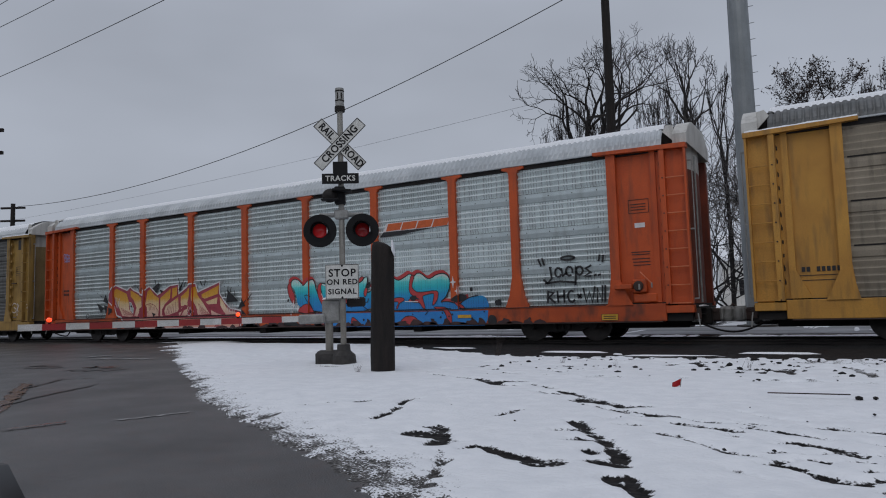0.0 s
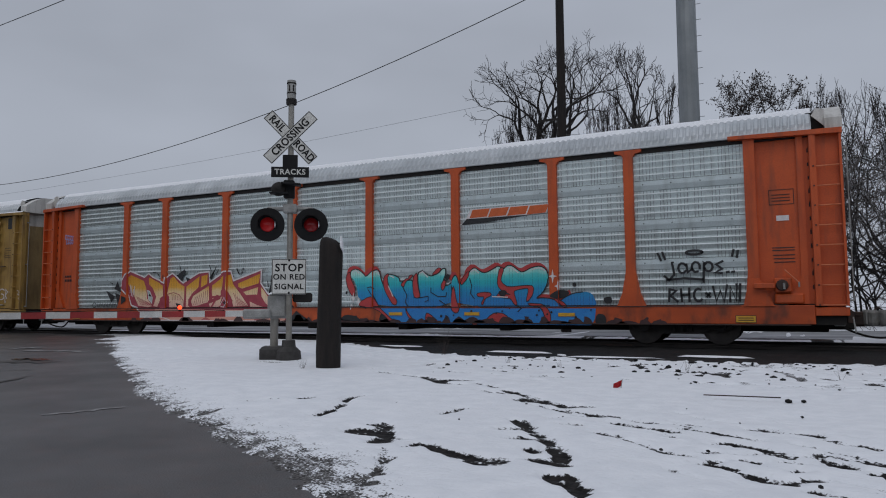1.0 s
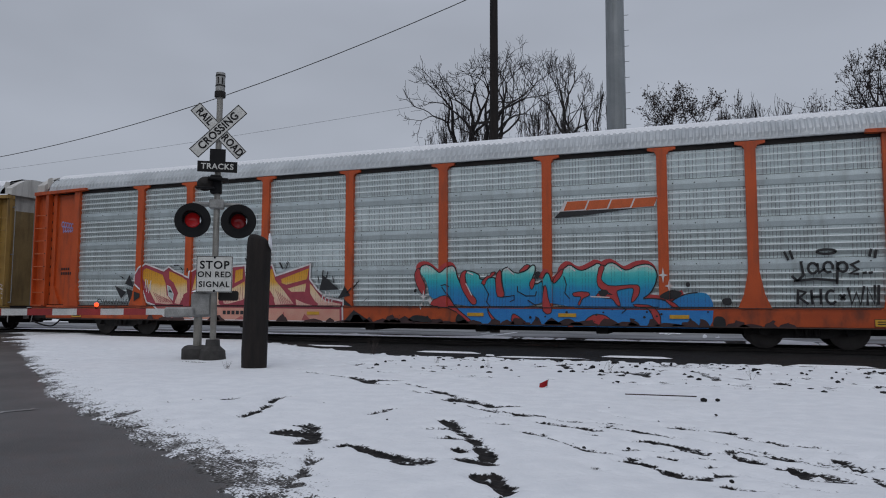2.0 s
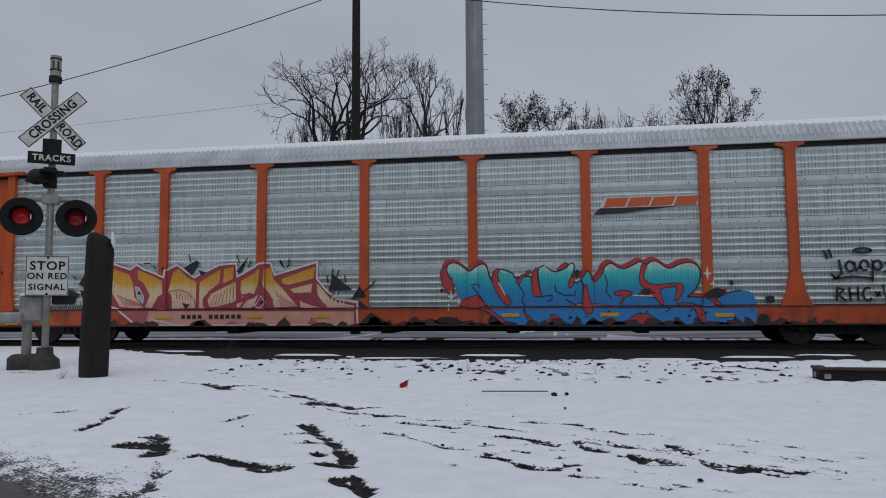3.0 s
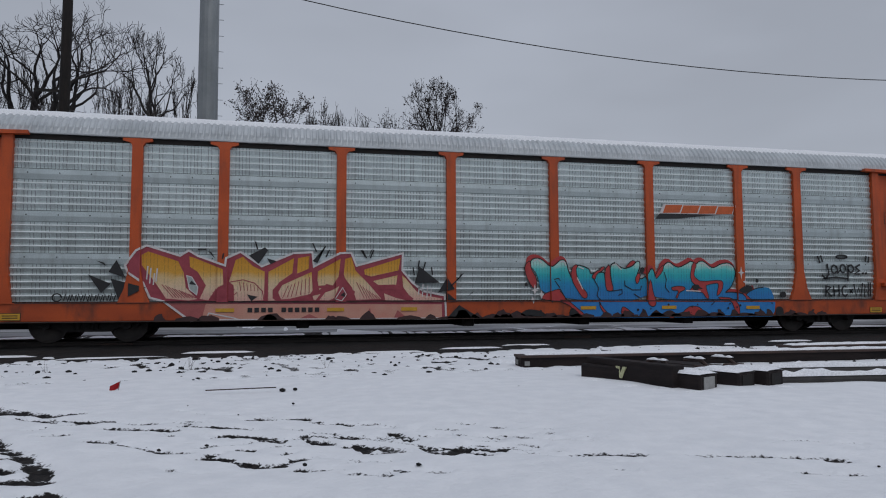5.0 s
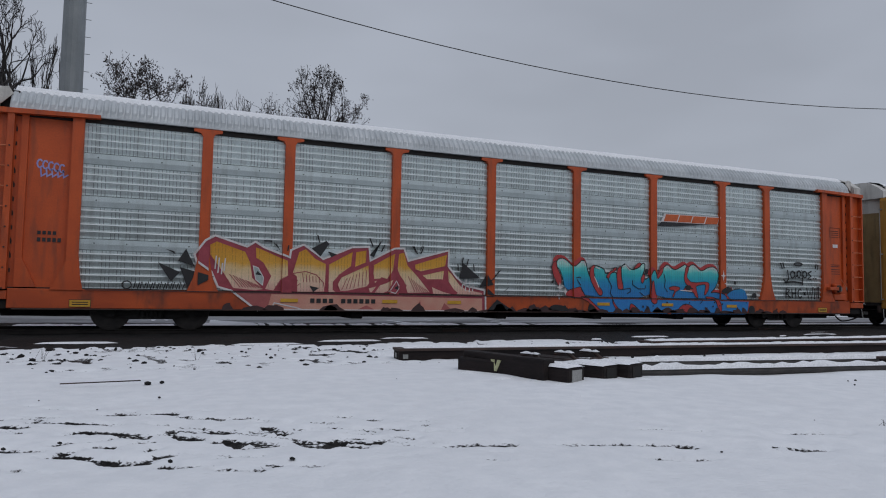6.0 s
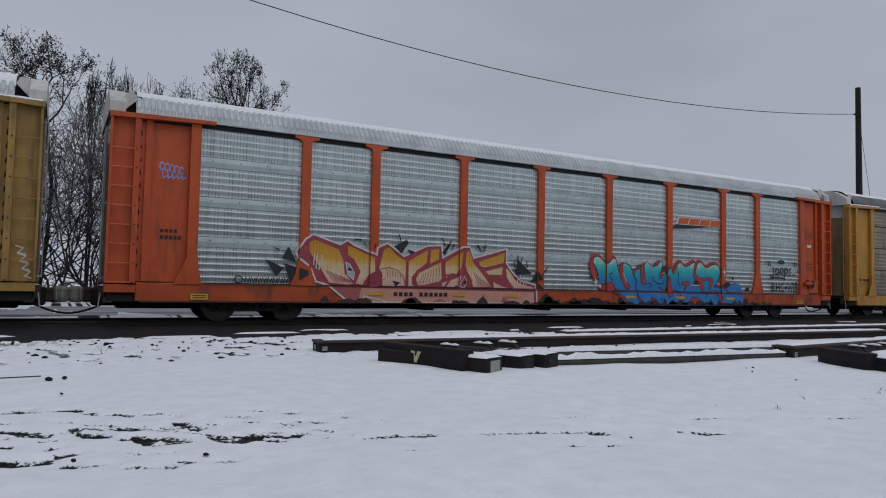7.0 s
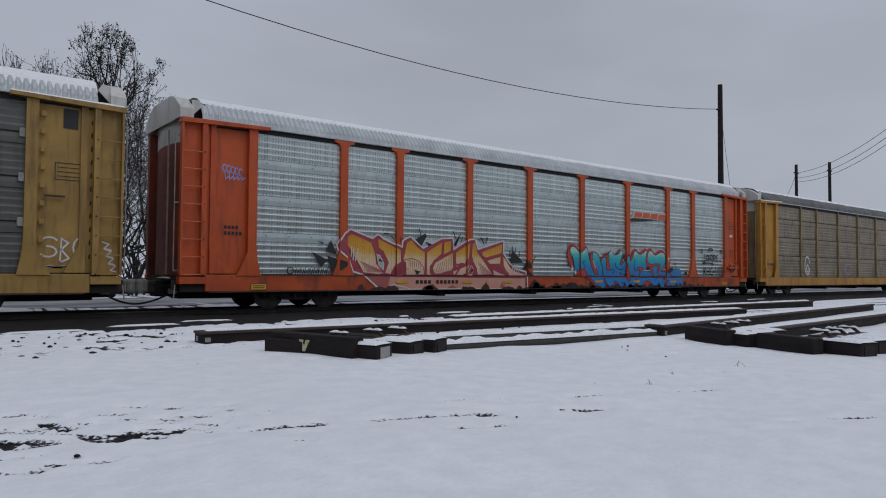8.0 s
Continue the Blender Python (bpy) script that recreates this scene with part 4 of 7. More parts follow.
        if not plain:
            part("beam_snow", snow_roll(s, lip), None, car, "snow along the top beam")
        # the far corner and the end doors
        part("corner_post", boxed(s * 13.55 - 0.18, s * 13.55 + 0.18, 1.3, 1.5, 0.95, 4.9, 0.01), DOOR_RED if plain else paint, car)
        part("far_end_wall", boxed(min(s * 11.9, s * 13.4), max(s * 11.9, s * 13.4), 1.4, 1.46, 1.0, 4.9), paint, car)
        ys = np.linspace(-1.36, 1.3, 15)
        bmd = bmesh.new()
        rows_ = []
        for zz in (0.98, 4.4, 4.42, 5.02):
            rows_.append([bmd.verts.new((s * (13.5 + 0.22 * math.cos(y / 1.4 * math.pi / 2)), y, zz)) for y in ys])
        for q, (a, b) in enumerate(zip(rows_, rows_[1:])):
            for i in range(len(ys) - 1):
                f = bmd.faces.new((a[i], a[i + 1], b[i + 1], b[i]))
                f.material_index = 1 if q >= 1 else 0
        bmesh.ops.recalc_face_normals(bmd, faces=bmd.faces)
        door = part("end_door", bmd, [DOOR_RED if plain else TAN, ENDWHITE], car, smooth=True)
        part("lock_rod", tubed((s * 13.78, -0.55, 1.0), (s * 13.78, -0.55, 4.75), 0.025, seg=8), CASTGREY, door)
        xa, xb = sorted((s * 13.35, s * 13.7))
        part("end_frame", boxed(xa, xb, FRONT + 0.1, -1.28, 0.95, 4.9, 0.01), DOOR_RED if plain else paint, car)
        # white end hood that closes the roof
        bmh = bmesh.new()
        ys_ = np.linspace(-1.5, 1.5, 25)
        prof = [(y, 5.60 - 0.42 * max(0.0, (abs(y) - 0.7) / 0.8) ** 1.6) for y in ys_]
        ra = [bmh.verts.new((s * 13.46, y, z)) for y, z in prof]
        rb = [bmh.verts.new((s * 13.8, y, z)) for y, z in prof]
        rc = [bmh.verts.new((s * 13.8, y, 4.93)) for y, z in prof]
        rd = [bmh.verts.new((s * 13.46, y, 4.93)) for y, z in prof]
        for i in range(len(prof) - 1):
            bmh.faces.new((ra[i], ra[i + 1], rb[i + 1], rb[i]))
            bmh.faces.new((rb[i], rb[i + 1], rc[i + 1], rc[i]))
            bmh.faces.new((rd[i], rd[i + 1], ra[i + 1], ra[i]))
        for i in (0, -1):
            bmh.faces.new((ra[i], rb[i], rc[i], rd[i]))
        bmesh.ops.recalc_face_normals(bmh, faces=bmh.faces)
        part("end_hood", bmh, ENDWHITE, car, "white painted roof end")
        part("hood_gusset", plate(mx([(13.2, 5.3), (13.47, 5.02), (13.47, 5.42), (13.3, 5.46)]), FRONT + 0.12, FRONT + 0.16), ENDWHITE, car)
        # black plate put in for the shade inside the roof's open end
        part("roof_end_void", plate(mx([(13.1, 4.95), (13.46, 4.95), (13.46, 5.4), (13.1, 5.4)]), FRONT + 0.25, FRONT + 0.3), BLACKSTEEL, car)
        # coupler, hose
        part("coupler", boxed(min(s * 13.4, s * 14.42), max(s * 13.4, s * 14.42), -0.13, 0.13, 0.55, 0.82, 0.03), RUST, car)
        part("coupler_head", boxed(min(s * 14.1, s * 14.44), max(s * 14.1, s * 14.44), -0.24, 0.2, 0.5, 0.88, 0.06), CASTGREY, car)
        cx = lambda a, b: (min(s * a, s * b), max(s * a, s * b))
        part("draft_housing", boxed(*cx(13.3, 13.95), -0.3, 0.3, 0.42, 0.86, 0.04), BLACKSTEEL, car)
        part("coupler_yoke", boxed(*cx(13.9, 14.15), -0.2, 0.2, 0.5, 0.84, 0.04), RUST, car)
        part("knuckle", lathed([(0, -0.17), (0.12, -0.17), (0.14, -0.1), (0.14, 0.12), (0.1, 0.17), (0, 0.17)], 14, pose(s * 14.3, -0.16, 0.69)), CASTGREY, car)
        part("lever_bracket", boxed(*cx(13.72, 13.86), -1.3, -1.2, 0.6, 0.86, 0.01), RUST, car)
        part("lever_handle", tubed((s * 13.82, -1.42, 0.74), (s * 13.86, -1.46, 0.4), 0.016, seg=6), CASTGREY, car)
        part("angle_cock", boxed(*cx(13.5, 13.72), -0.6, -0.5, 0.5, 0.64, 0.02), CASTGREY, car)
        part("platform_snow", snow_strip(13.35, 13.8, 0.9, 0.05, seed, pose(0, -0.2, 0.9) @ Matrix.Diagonal((s, 1, 1, 1))), SNOW_CLEAN, car, "snow on the end platform", True)
        part("grab_rail", tubed((s * 13.86, -1.38, 1.1), (s * 13.86, -1.38, 4.5), 0.014, seg=6), CASTGREY, car)
        for z in (1.1, 2.8, 4.5):
            part("rail_bracket", boxed(*cx(13.7, 13.87), -1.4, -1.36, z - 0.02, z + 0.02), CASTGREY, car)
        pts = [Vector((s * (13.6 + 0.85 * t), -0.3 + 0.2 * t, 0.95 - 0.2 * math.sin(math.pi * t))) for t in np.linspace(0, 1, 9)]
        cable("cushion_chain", pts, 0.02, RUST, car)
        pts = [Vector((s * (13.5 + 0.95 * t), -0.5 + 0.3 * t, 0.58 - 0.34 * math.sin(math.pi * 0.5 * t))) for t in np.linspace(0, 1, 9)]
        cable("air_hose", pts, 0.028, BLACKSTEEL, car)
        part("end_platform", boxed(min(s * 13.3, s * 13.82), max(s * 13.3, s * 13.82), -1.2, 1.2, 0.84, 0.9, 0.01), BLACKSTEEL, car)
        # bogie
        t = part("bogie_frame", TRK, None, car)
        t.location = (s * 10.2, 0, RAIL_TOP)
        for dx in (-0.885, 0.885):
            w = part("wheelset", WS, None, car)
            w.location = (s * 10.2 + dx, 0, RAIL_TOP + WHEEL_R)
            WHEELSETS.append(w)
    part("roof", ROOFM_OLD if seed == 2 else ROOFM, None, car)
    part("roof_snow", snow_cap_mesh(26.4, seed, lip), None, car, "snow lying on the roof")
    if style == "old":
        for z in PANEL_Z[1:4]:
            part("panel_seam", boxed(-11.7, 11.7, FRONT + 0.045, FRONT + 0.06, z - 0.02, z + 0.012), BLACKSTEEL, car)
            for sx in (-1, 1):
                if seed == 3:
                    part("panel_clip", boxed(sx * 11.7 - 0.06, sx * 11.7 + 0.06, FRONT + 0.0, FRONT + 0.05, z - 0.12, z + 0.08, 0.01), CASTGREY, car)
        for sx in ((-1, 1) if seed == 3 else ()):
            for k in range(9):
                z = 1.3 + 0.4 * k
                part("door_hinge", boxed(sx * 12.1 - 0.05, sx * 12.1 + 0.05, FRONT - 0.02, FRONT + 0.03, z, z + 0.12, 0.008), paint, car)
            part("door_latch", boxed(sx * 12.35 - 0.2, sx * 12.35 + 0.2, FRONT - 0.02, FRONT + 0.03, 2.72, 2.76), RUST, car)
    CARS.append((car, x0))
    return car


def hand_brake(car):
    """Lever, bracket and wheel of the hand brake on the end box."""
    b = part("brake_bracket", boxed(12.3, 12.66, FRONT - 0.06, FRONT + 0.1, 1.28, 1.62, 0.03), ORANGE, car)
    part("chain_wheel", lathed([(0, -0.03), (0.11, -0.03), (0.13, 0.0), (0.11, 0.03), (0, 0.03)], 16, Matrix.Translation((12.46, FRONT - 0.09, 1.45)) @ Matrix.Rotation(radians(90), 4, "X")), RUST, b)
    part("chain_pin", tubed((12.5, FRONT - 0.15, 1.36), (12.5, FRONT - 0.15, 1.5), 0.025, seg=8), CASTGREY, b)
    part("brake_lever", tubed((12.52, FRONT - 0.11, 1.8), (12.8, FRONT - 0.12, 1.5), 0.016, seg=6), LADDER, b)
    part("lever_grip", tubed((12.8, FRONT - 0.12, 1.52), (12.8, FRONT - 0.12, 1.4), 0.02, seg=6), CASTGREY, b)
    part("bracket_step", boxed(11.88, 12.32, FRONT - 0.2, FRONT - 0.03, 1.38, 1.5, 0.015), ORANGE, b)
    part("chain_guard", boxed(12.3, 12.9, FRONT - 0.02, FRONT + 0.1, 1.03, 1.26, 0.03), ORANGE, b)


SPEED = 4.538
START = 3.36 - SPEED * 4.5
PITCH_X = 28.85
main = autorack(START, ORANGE, GALV, GALV_BAND, "orange autorack wagon with grey corrugated sides and graffiti", 1.2, 1, "clean")
hand_brake(main)
lead = autorack(START + PITCH_X, YELLOW, GALV_BROWN, GALV_BROWN, "yellow autorack wagon with dirty brown-grey side sheets", 1.16, 2, "old")
rear = autorack(START - PITCH_X, YELLOW_OLD, GALV_OLD, GALV_OLD, "faded yellow autorack wagon with dark grey side sheets", 1.4, 3, "old")

# ---------- paint on the wagons ----------
PINK_EDGE = [(-9.31, 1.88), (-9.07, 2.22), (-8.85, 2.35), (-8.10, 2.11), (-7.90, 2.24), (-7.69, 2.11), (-7.06, 1.88), (-7.04, 2.06), (-6.71, 2.22), (-6.20, 1.87), (-5.46, 2.20), (-4.99, 2.23), (-4.95, 1.87), (-4.31, 2.21), (-4.02, 2.23), (-3.89, 1.90), (-2.71, 2.23), (-2.72, 1.79), (-2.47, 1.49), (-2.18, 1.26), (-1.61, 1.15), (-1.59, 0.56), (-7.51, 0.57), (-7.83, 0.56), (-8.43, 1.02), (-8.75, 1.11), (-8.91, 1.47), (-9.26, 1.72)]
PINK_D = [(-8.97, 2.13), (-8.81, 2.22), (-8.13, 1.99), (-8.00, 1.72), (-7.94, 1.35), (-7.67, 1.07), (-7.88, 1.03), (-8.40, 1.08), (-8.62, 1.42), (-8.96, 1.88)]
PINK_D2 = [(-7.90, 2.11), (-7.78, 2.08), (-7.10, 1.80), (-7.08, 1.42), (-7.28, 1.28), (-7.43, 1.03), (-7.65, 1.07), (-7.51, 1.40), (-7.70, 1.72), (-7.88, 1.84)]
PINK_T = [(-6.83, 2.03), (-6.65, 2.12), (-6.40, 1.88), (-6.12, 1.75), (-6.13, 1.03), (-6.85, 1.01), (-6.87, 1.40), (-6.98, 1.48)]
PINK_C = [(-6.06, 1.74), (-5.42, 2.10), (-5.46, 1.70), (-5.78, 1.47), (-5.90, 1.23), (-5.82, 1.02), (-6.06, 1.02)]
PINK_I = [(-5.35, 2.09), (-5.05, 2.15), (-5.06, 1.81), (-5.37, 1.68)]
PINK_C2 = [(-5.74, 1.05), (-5.82, 1.23), (-5.72, 1.42), (-4.99, 1.76), (-4.96, 1.21), (-5.36, 1.07)]
PINK_N = [(-4.86, 1.76), (-4.28, 2.09), (-4.33, 1.63), (-4.47, 1.39), (-4.63, 1.43), (-4.82, 1.27), (-4.87, 1.53)]
PINK_N2 = [(-4.19, 2.08), (-4.01, 2.13), (-3.90, 1.78), (-3.60, 1.48), (-3.24, 1.06), (-3.90, 1.03), (-4.01, 1.35), (-4.23, 1.63)]
PINK_V = [(-4.99, 1.15), (-4.76, 1.21), (-4.49, 1.30), (-4.31, 1.40), (-4.43, 1.08), (-4.57, 1.02), (-4.95, 1.03)]
PINK_E = [(-3.71, 1.81), (-2.75, 2.12), (-2.81, 1.78), (-3.52, 1.62), (-3.69, 1.67)]
PINK_E2 = [(-3.49, 1.52), (-2.83, 1.68), (-2.87, 1.41), (-3.32, 1.39)]
PINK_E3 = [(-2.73, 1.68), (-2.63, 1.60), (-2.35, 1.27), (-2.17, 1.17), (-1.68, 1.08), (-1.67, 0.98), (-2.44, 1.00), (-2.71, 1.36)]
PINK_E4 = [(-3.17, 1.02), (-3.20, 1.22), (-3.09, 1.18), (-2.88, 1.10), (-2.55, 1.01)]
CUT_C = [(-5.43, 1.65), (-5.73, 1.47), (-5.90, 1.28), (-5.90, 1.11), (-5.79, 1.02), (-5.56, 1.03), (-5.14, 1.13)]
CUT_N = [(-5.00, 1.18), (-4.87, 1.36), (-4.64, 1.38), (-4.70, 1.24), (-4.86, 1.03)]
CUT_X = [(-4.25, 1.63), (-4.16, 1.38), (-3.98, 1.23), (-4.03, 1.00)]
CUT_DOME = [(-7.32, 0.98), (-7.37, 1.13), (-7.22, 1.34), (-6.96, 1.48), (-6.64, 1.54), (-6.37, 1.46), (-6.18, 1.26), (-6.14, 1.03)]
CUT_E = [(-3.35, 1.36), (-2.93, 1.37), (-2.71, 1.21), (-2.49, 1.04)]
PINK_HOLE = [(-7.94, 1.64), (-7.82, 1.60), (-7.68, 1.36), (-7.70, 1.17), (-7.87, 1.31)]
DIAMOND = [(-4.42, 1.07), (-4.24, 1.35), (-4.14, 1.18), (-4.26, 1.02)]
SILL_PEAK = [(-7.50, 0.56), (-7.41, 0.74), (-6.84, 0.62), (-6.63, 0.55)]
SILL_LEFT = [(-8.38, 0.99), (-7.48, 0.98), (-7.56, 0.65), (-7.84, 0.57)]
HATCH_A = [[(-8.49, 1.42), (-8.23, 1.11)], [(-8.41, 1.40), (-8.16, 1.11)], [(-8.34, 1.37), (-8.10, 1.11)], [(-8.26, 1.34), (-8.04, 1.11)], [(-8.19, 1.31), (-7.97, 1.11)], [(-8.11, 1.29), (-7.91, 1.11)], [(-8.04, 1.26), (-7.85, 1.10)], [(-7.97, 1.23), (-7.78, 1.10)], [(-7.89, 1.20), (-7.72, 1.10)], [(-5.70, 1.09), (-5.57, 1.39)], [(-5.59, 1.11), (-5.48, 1.43)], [(-5.49, 1.13), (-5.40, 1.47)], [(-5.38, 1.15), (-5.31, 1.50)], [(-5.27, 1.17), (-5.23, 1.54)], [(-5.16, 1.19), (-5.14, 1.58)], [(-5.06, 1.22), (-5.05, 1.61)], [(-3.89, 1.49), (-3.69, 1.08)], [(-3.81, 1.44), (-3.62, 1.08)], [(-3.73, 1.38), (-3.56, 1.07)], [(-3.65, 1.32), (-3.49, 1.07)]]
HATCH_B = [[(-3.57, 1.27), (-3.43, 1.07)], [(-3.49, 1.21), (-3.36, 1.07)], [(-3.40, 1.16), (-3.30, 1.07)], [(-7.15, 1.04), (-7.39, 1.15)], [(-7.14, 1.07), (-7.34, 1.24)], [(-7.12, 1.08), (-7.28, 1.32)], [(-7.10, 1.10), (-7.20, 1.37)], [(-7.07, 1.10), (-7.11, 1.39)], [(-7.05, 1.10), (-7.01, 1.39)], [(-7.02, 1.10), (-6.92, 1.36)], [(-7.00, 1.08), (-6.84, 1.31)], [(-6.98, 1.06), (-6.78, 1.23)], [(-6.72, 1.49), (-6.69, 1.27)], [(-6.63, 1.47), (-6.61, 1.27)], [(-6.55, 1.45), (-6.53, 1.27)], [(-6.46, 1.43), (-6.45, 1.27)], [(-6.38, 1.42), (-6.37, 1.27)], [(-6.29, 1.40), (-6.29, 1.26)]]
PINK_SILL = [(-8.27, 0.97), (-1.70, 0.92), (-1.69, 0.57), (-7.46, 0.59), (-7.68, 0.58)]
TRI_HOLE = [(-7.88, 1.43), (-7.83, 1.52), (-7.71, 1.41)]
TRI_DOT = [(-4.30, 1.16), (-4.19, 1.24), (-4.18, 1.11)]
TRI1 = [(-10.11, 1.66), (-9.61, 1.44), (-9.81, 1.22)]
TRI2 = [(-9.50, 2.00), (-9.29, 1.58), (-9.67, 1.71)]
TRI3 = [(-9.62, 1.56), (-8.84, 1.35), (-9.42, 1.02)]
TRI4 = [(-6.13, 2.34), (-6.06, 2.26), (-6.28, 1.93), (-6.51, 2.13)]
TRI5 = [(-6.08, 2.07), (-5.85, 2.00), (-6.00, 1.92)]
TRI6 = [(-4.66, 2.39), (-4.86, 1.96), (-4.98, 2.01)]
TRI7 = [(-2.28, 1.90), (-1.74, 1.48), (-2.40, 1.46)]
TRI8 = [(-1.55, 1.60), (-1.35, 1.31), (-1.79, 1.22)]
TRI9 = [(-1.24, 0.90), (-0.64, 0.54), (-1.58, 0.55)]
TRI10 = [(-1.58, 1.24), (-1.29, 1.00), (-1.58, 1.04)]
TRI11 = [(-6.54, 1.18), (-6.29, 1.13), (-6.44, 1.02)]
TRI12 = [(-9.94, 1.98), (-9.73, 1.86), (-9.76, 1.93)]
TRI13 = [(-6.39, 2.50), (-6.31, 2.30), (-6.36, 2.47)]
TRI14 = [(-3.80, 2.31), (-3.67, 2.09), (-3.72, 2.28)]
TRI15 = [(-3.48, 2.33), (-3.60, 2.08), (-3.52, 2.30)]
TRI16 = [(-1.09, 1.73), (-1.28, 1.52), (-1.19, 1.69)]
TRI17 = [(-0.83, 1.25), (-1.05, 1.07), (-0.88, 1.23)]
TRI18 = [(-7.47, 2.23), (-7.29, 2.04), (-7.38, 2.20)]
BLOB1 = [(0.36, 0.60), (0.60, 0.79), (1.02, 0.74), (1.21, 0.57)]
BLOB2 = [(1.77, 0.56), (1.87, 0.87), (2.19, 0.58)]
BLOB3 = [(6.94, 1.25), (7.27, 1.45), (7.58, 1.36), (7.30, 1.18)]
BLOB4 = [(8.23, 0.82), (8.45, 0.79), (8.48, 0.52), (8.17, 0.55)]
BLOB5 = [(3.92, 1.80), (4.02, 1.94), (4.11, 1.87), (4.03, 1.71)]
BLOB6 = [(0.58, 1.47), (0.66, 1.50), (0.65, 1.39), (0.58, 1.39)]
BLOB7 = [(7.61, 1.61), (7.70, 1.61), (7.71, 1.50), (7.62, 1.49)]
BLOB8 = [(8.38, 1.21), (8.60, 1.25), (8.62, 1.07), (8.44, 1.06)]
BLOB9 = [(5.54, 1.43), (5.75, 1.40), (5.77, 1.28), (5.58, 1.28)]
BLOB10 = [(4.14, 0.56), (4.33, 0.68), (4.60, 0.63), (4.69, 0.53)]


def rounded(outline, times=1):
    """Corner cutting, for soft sprayed edges."""
    for _ in range(times):
        o = []
        for i in range(len(outline)):
            (ax, az), (bx, bz) = outline[i], outline[(i + 1) % len(outline)]
            o += [(ax * 0.78 + bx * 0.22, az * 0.78 + bz * 0.22), (ax * 0.22 + bx * 0.78, az * 0.22 + bz * 0.78)]
        outline = o
    return outline


def stroke(pts, w, closed=False):
    """A brush stroke along pts, as a chain of quads that share their corners."""
    pts = [Vector(p) for p in pts]
    n = len(pts)
    sides = []
    for i, p in enumerate(pts):
        a = pts[i - 1] if closed or i else None
        b = pts[(i + 1) % n] if closed or i < n - 1 else None
        d0 = (p - a).normalized() if a is not None and (p - a).length > 1e-5 else None
        d1 = (b - p).normalized() if b is not None and (b - p).length > 1e-5 else None
        d0, d1 = d0 or d1, d1 or d0
        n0, n1 = Vector((-d0.y, d0.x)), Vector((-d1.y, d1.x))
        mid = n0 + n1
        mid = mid.normalized() if mid.length > 1e-3 else n0
        off = mid * min(1.6, 1 / max(0.3, mid.dot(n0))) * w * 0.5
        end = Vector((0, 0)) if closed else (-d1 if i == 0 else d0 if i == n - 1 else Vector((0, 0))) * w * 0.25
        sides.append((tuple(p + end - off), tuple(p + end + off)))
    chain = list(zip(sides, sides[1:] + sides[:1])) if closed else list(zip(sides, sides[1:]))
    return [[a[0], b[0], b[1], a[1]] for a, b in chain]


def side_depth(x, z, layer):
    g = 0.003 + 0.003 * layer
    if z < DECK:
        return FRONT - 0.02 - g
    if min(abs(x - p) for p in POSTS) < 0.12:
        return FRONT - 0.03 - g
    if 12.0 < abs(x) < 13.0:
        return FRONT + 0.1 - g
    if abs(x) >= 13.2:
        return FRONT + 0.06 - g
    return FRONT + 0.036 - g


def painted(name, layers, parent, label):
    """Flat paint that follows posts, sheets and sill; layers: (outline, material, layer)."""
    mats = []
    bm = bmesh.new()
    flat = []
    for o, m, layer in layers:
        if isinstance(o[0], list):
            flat += [(q, m, layer) for q in o]
        else:
            flat.append((o, m, layer))
    for outline, m, layer in flat:
        if m not in mats:
            mats.append(m)
        b2 = bmesh.new()
        f = b2.faces.new([b2.verts.new((x, 0, z)) for x, z in outline])
        f.normal_update()
        bmesh.ops.triangulate(b2, faces=[f])
        lo, hi = min(p[0] for p in outline), max(p[0] for p in outline)
        cuts = [((x + s, 0, 0), (1, 0, 0)) for x in POSTS for s in (-0.12, 0.12) if lo < x + s < hi]
        cuts += [((0, 0, z), (0, 0, 1)) for z in (DECK,)]
        for co_, no in cuts:
            bmesh.ops.bisect_plane(b2, geom=b2.verts[:] + b2.edges[:] + b2.faces[:], plane_co=co_, plane_no=no)
        for f in b2.faces:
            c = f.calc_center_median()
            y = side_depth(c.x, c.z, layer)
            pts = [v.co.copy() for v in f.verts]
            if f.calc_area() < 1e-6:
                continue
            nf = bm.faces.new([bm.verts.new((p.x, y, p.z)) for p in pts])
            nf.normal_update()
            if nf.normal.y > 0:
                nf.normal_flip()
            nf.material_index = mats.index(m)
        b2.free()
    bmesh.ops.remove_doubles(bm, verts=bm.verts[:], dist=0.0003)
    me = bpy.data.meshes.new(name)
    bm.to_mesh(me)
    bm.free()
    for m in mats:
        me.materials.append(m)
    return part(name, me, None, parent, label)


def rect(x0, z0, x1, z1):
    return [(x0, z0), (x1, z0), (x1, z1), (x0, z1)]


pink = [(PINK_EDGE, SP_CRIMSON, 0), (stroke(PINK_EDGE, 0.05, True), SP_WHITE, 5), (PINK_SILL, SP_SALMON, 0.6)]
letters = (PINK_D, PINK_D2, PINK_T, PINK_C, PINK_I, PINK_C2, PINK_N, PINK_N2, PINK_V, PINK_E, PINK_E2, PINK_E3, PINK_E4)
for i, o in enumerate(letters):
    pink += [(o, SP_GOLD, 1 + 0.1 * i), (stroke(o, 0.024, True), SP_CRIMSON, 2.7 + 0.01 * i)]
pink += [(stroke(o, w), SP_CRIMSON, 3 + 0.05 * i) for i, (o, w) in enumerate(((CUT_C, 0.075), (CUT_N, 0.07), (CUT_X, 0.1), (CUT_DOME, 0.022), (CUT_E, 0.12)))]
pink += [(stroke(o, 0.016), SP_CRIMSON, 3.4 + 0.02 * i) for i, o in enumerate(HATCH_A + HATCH_B)]
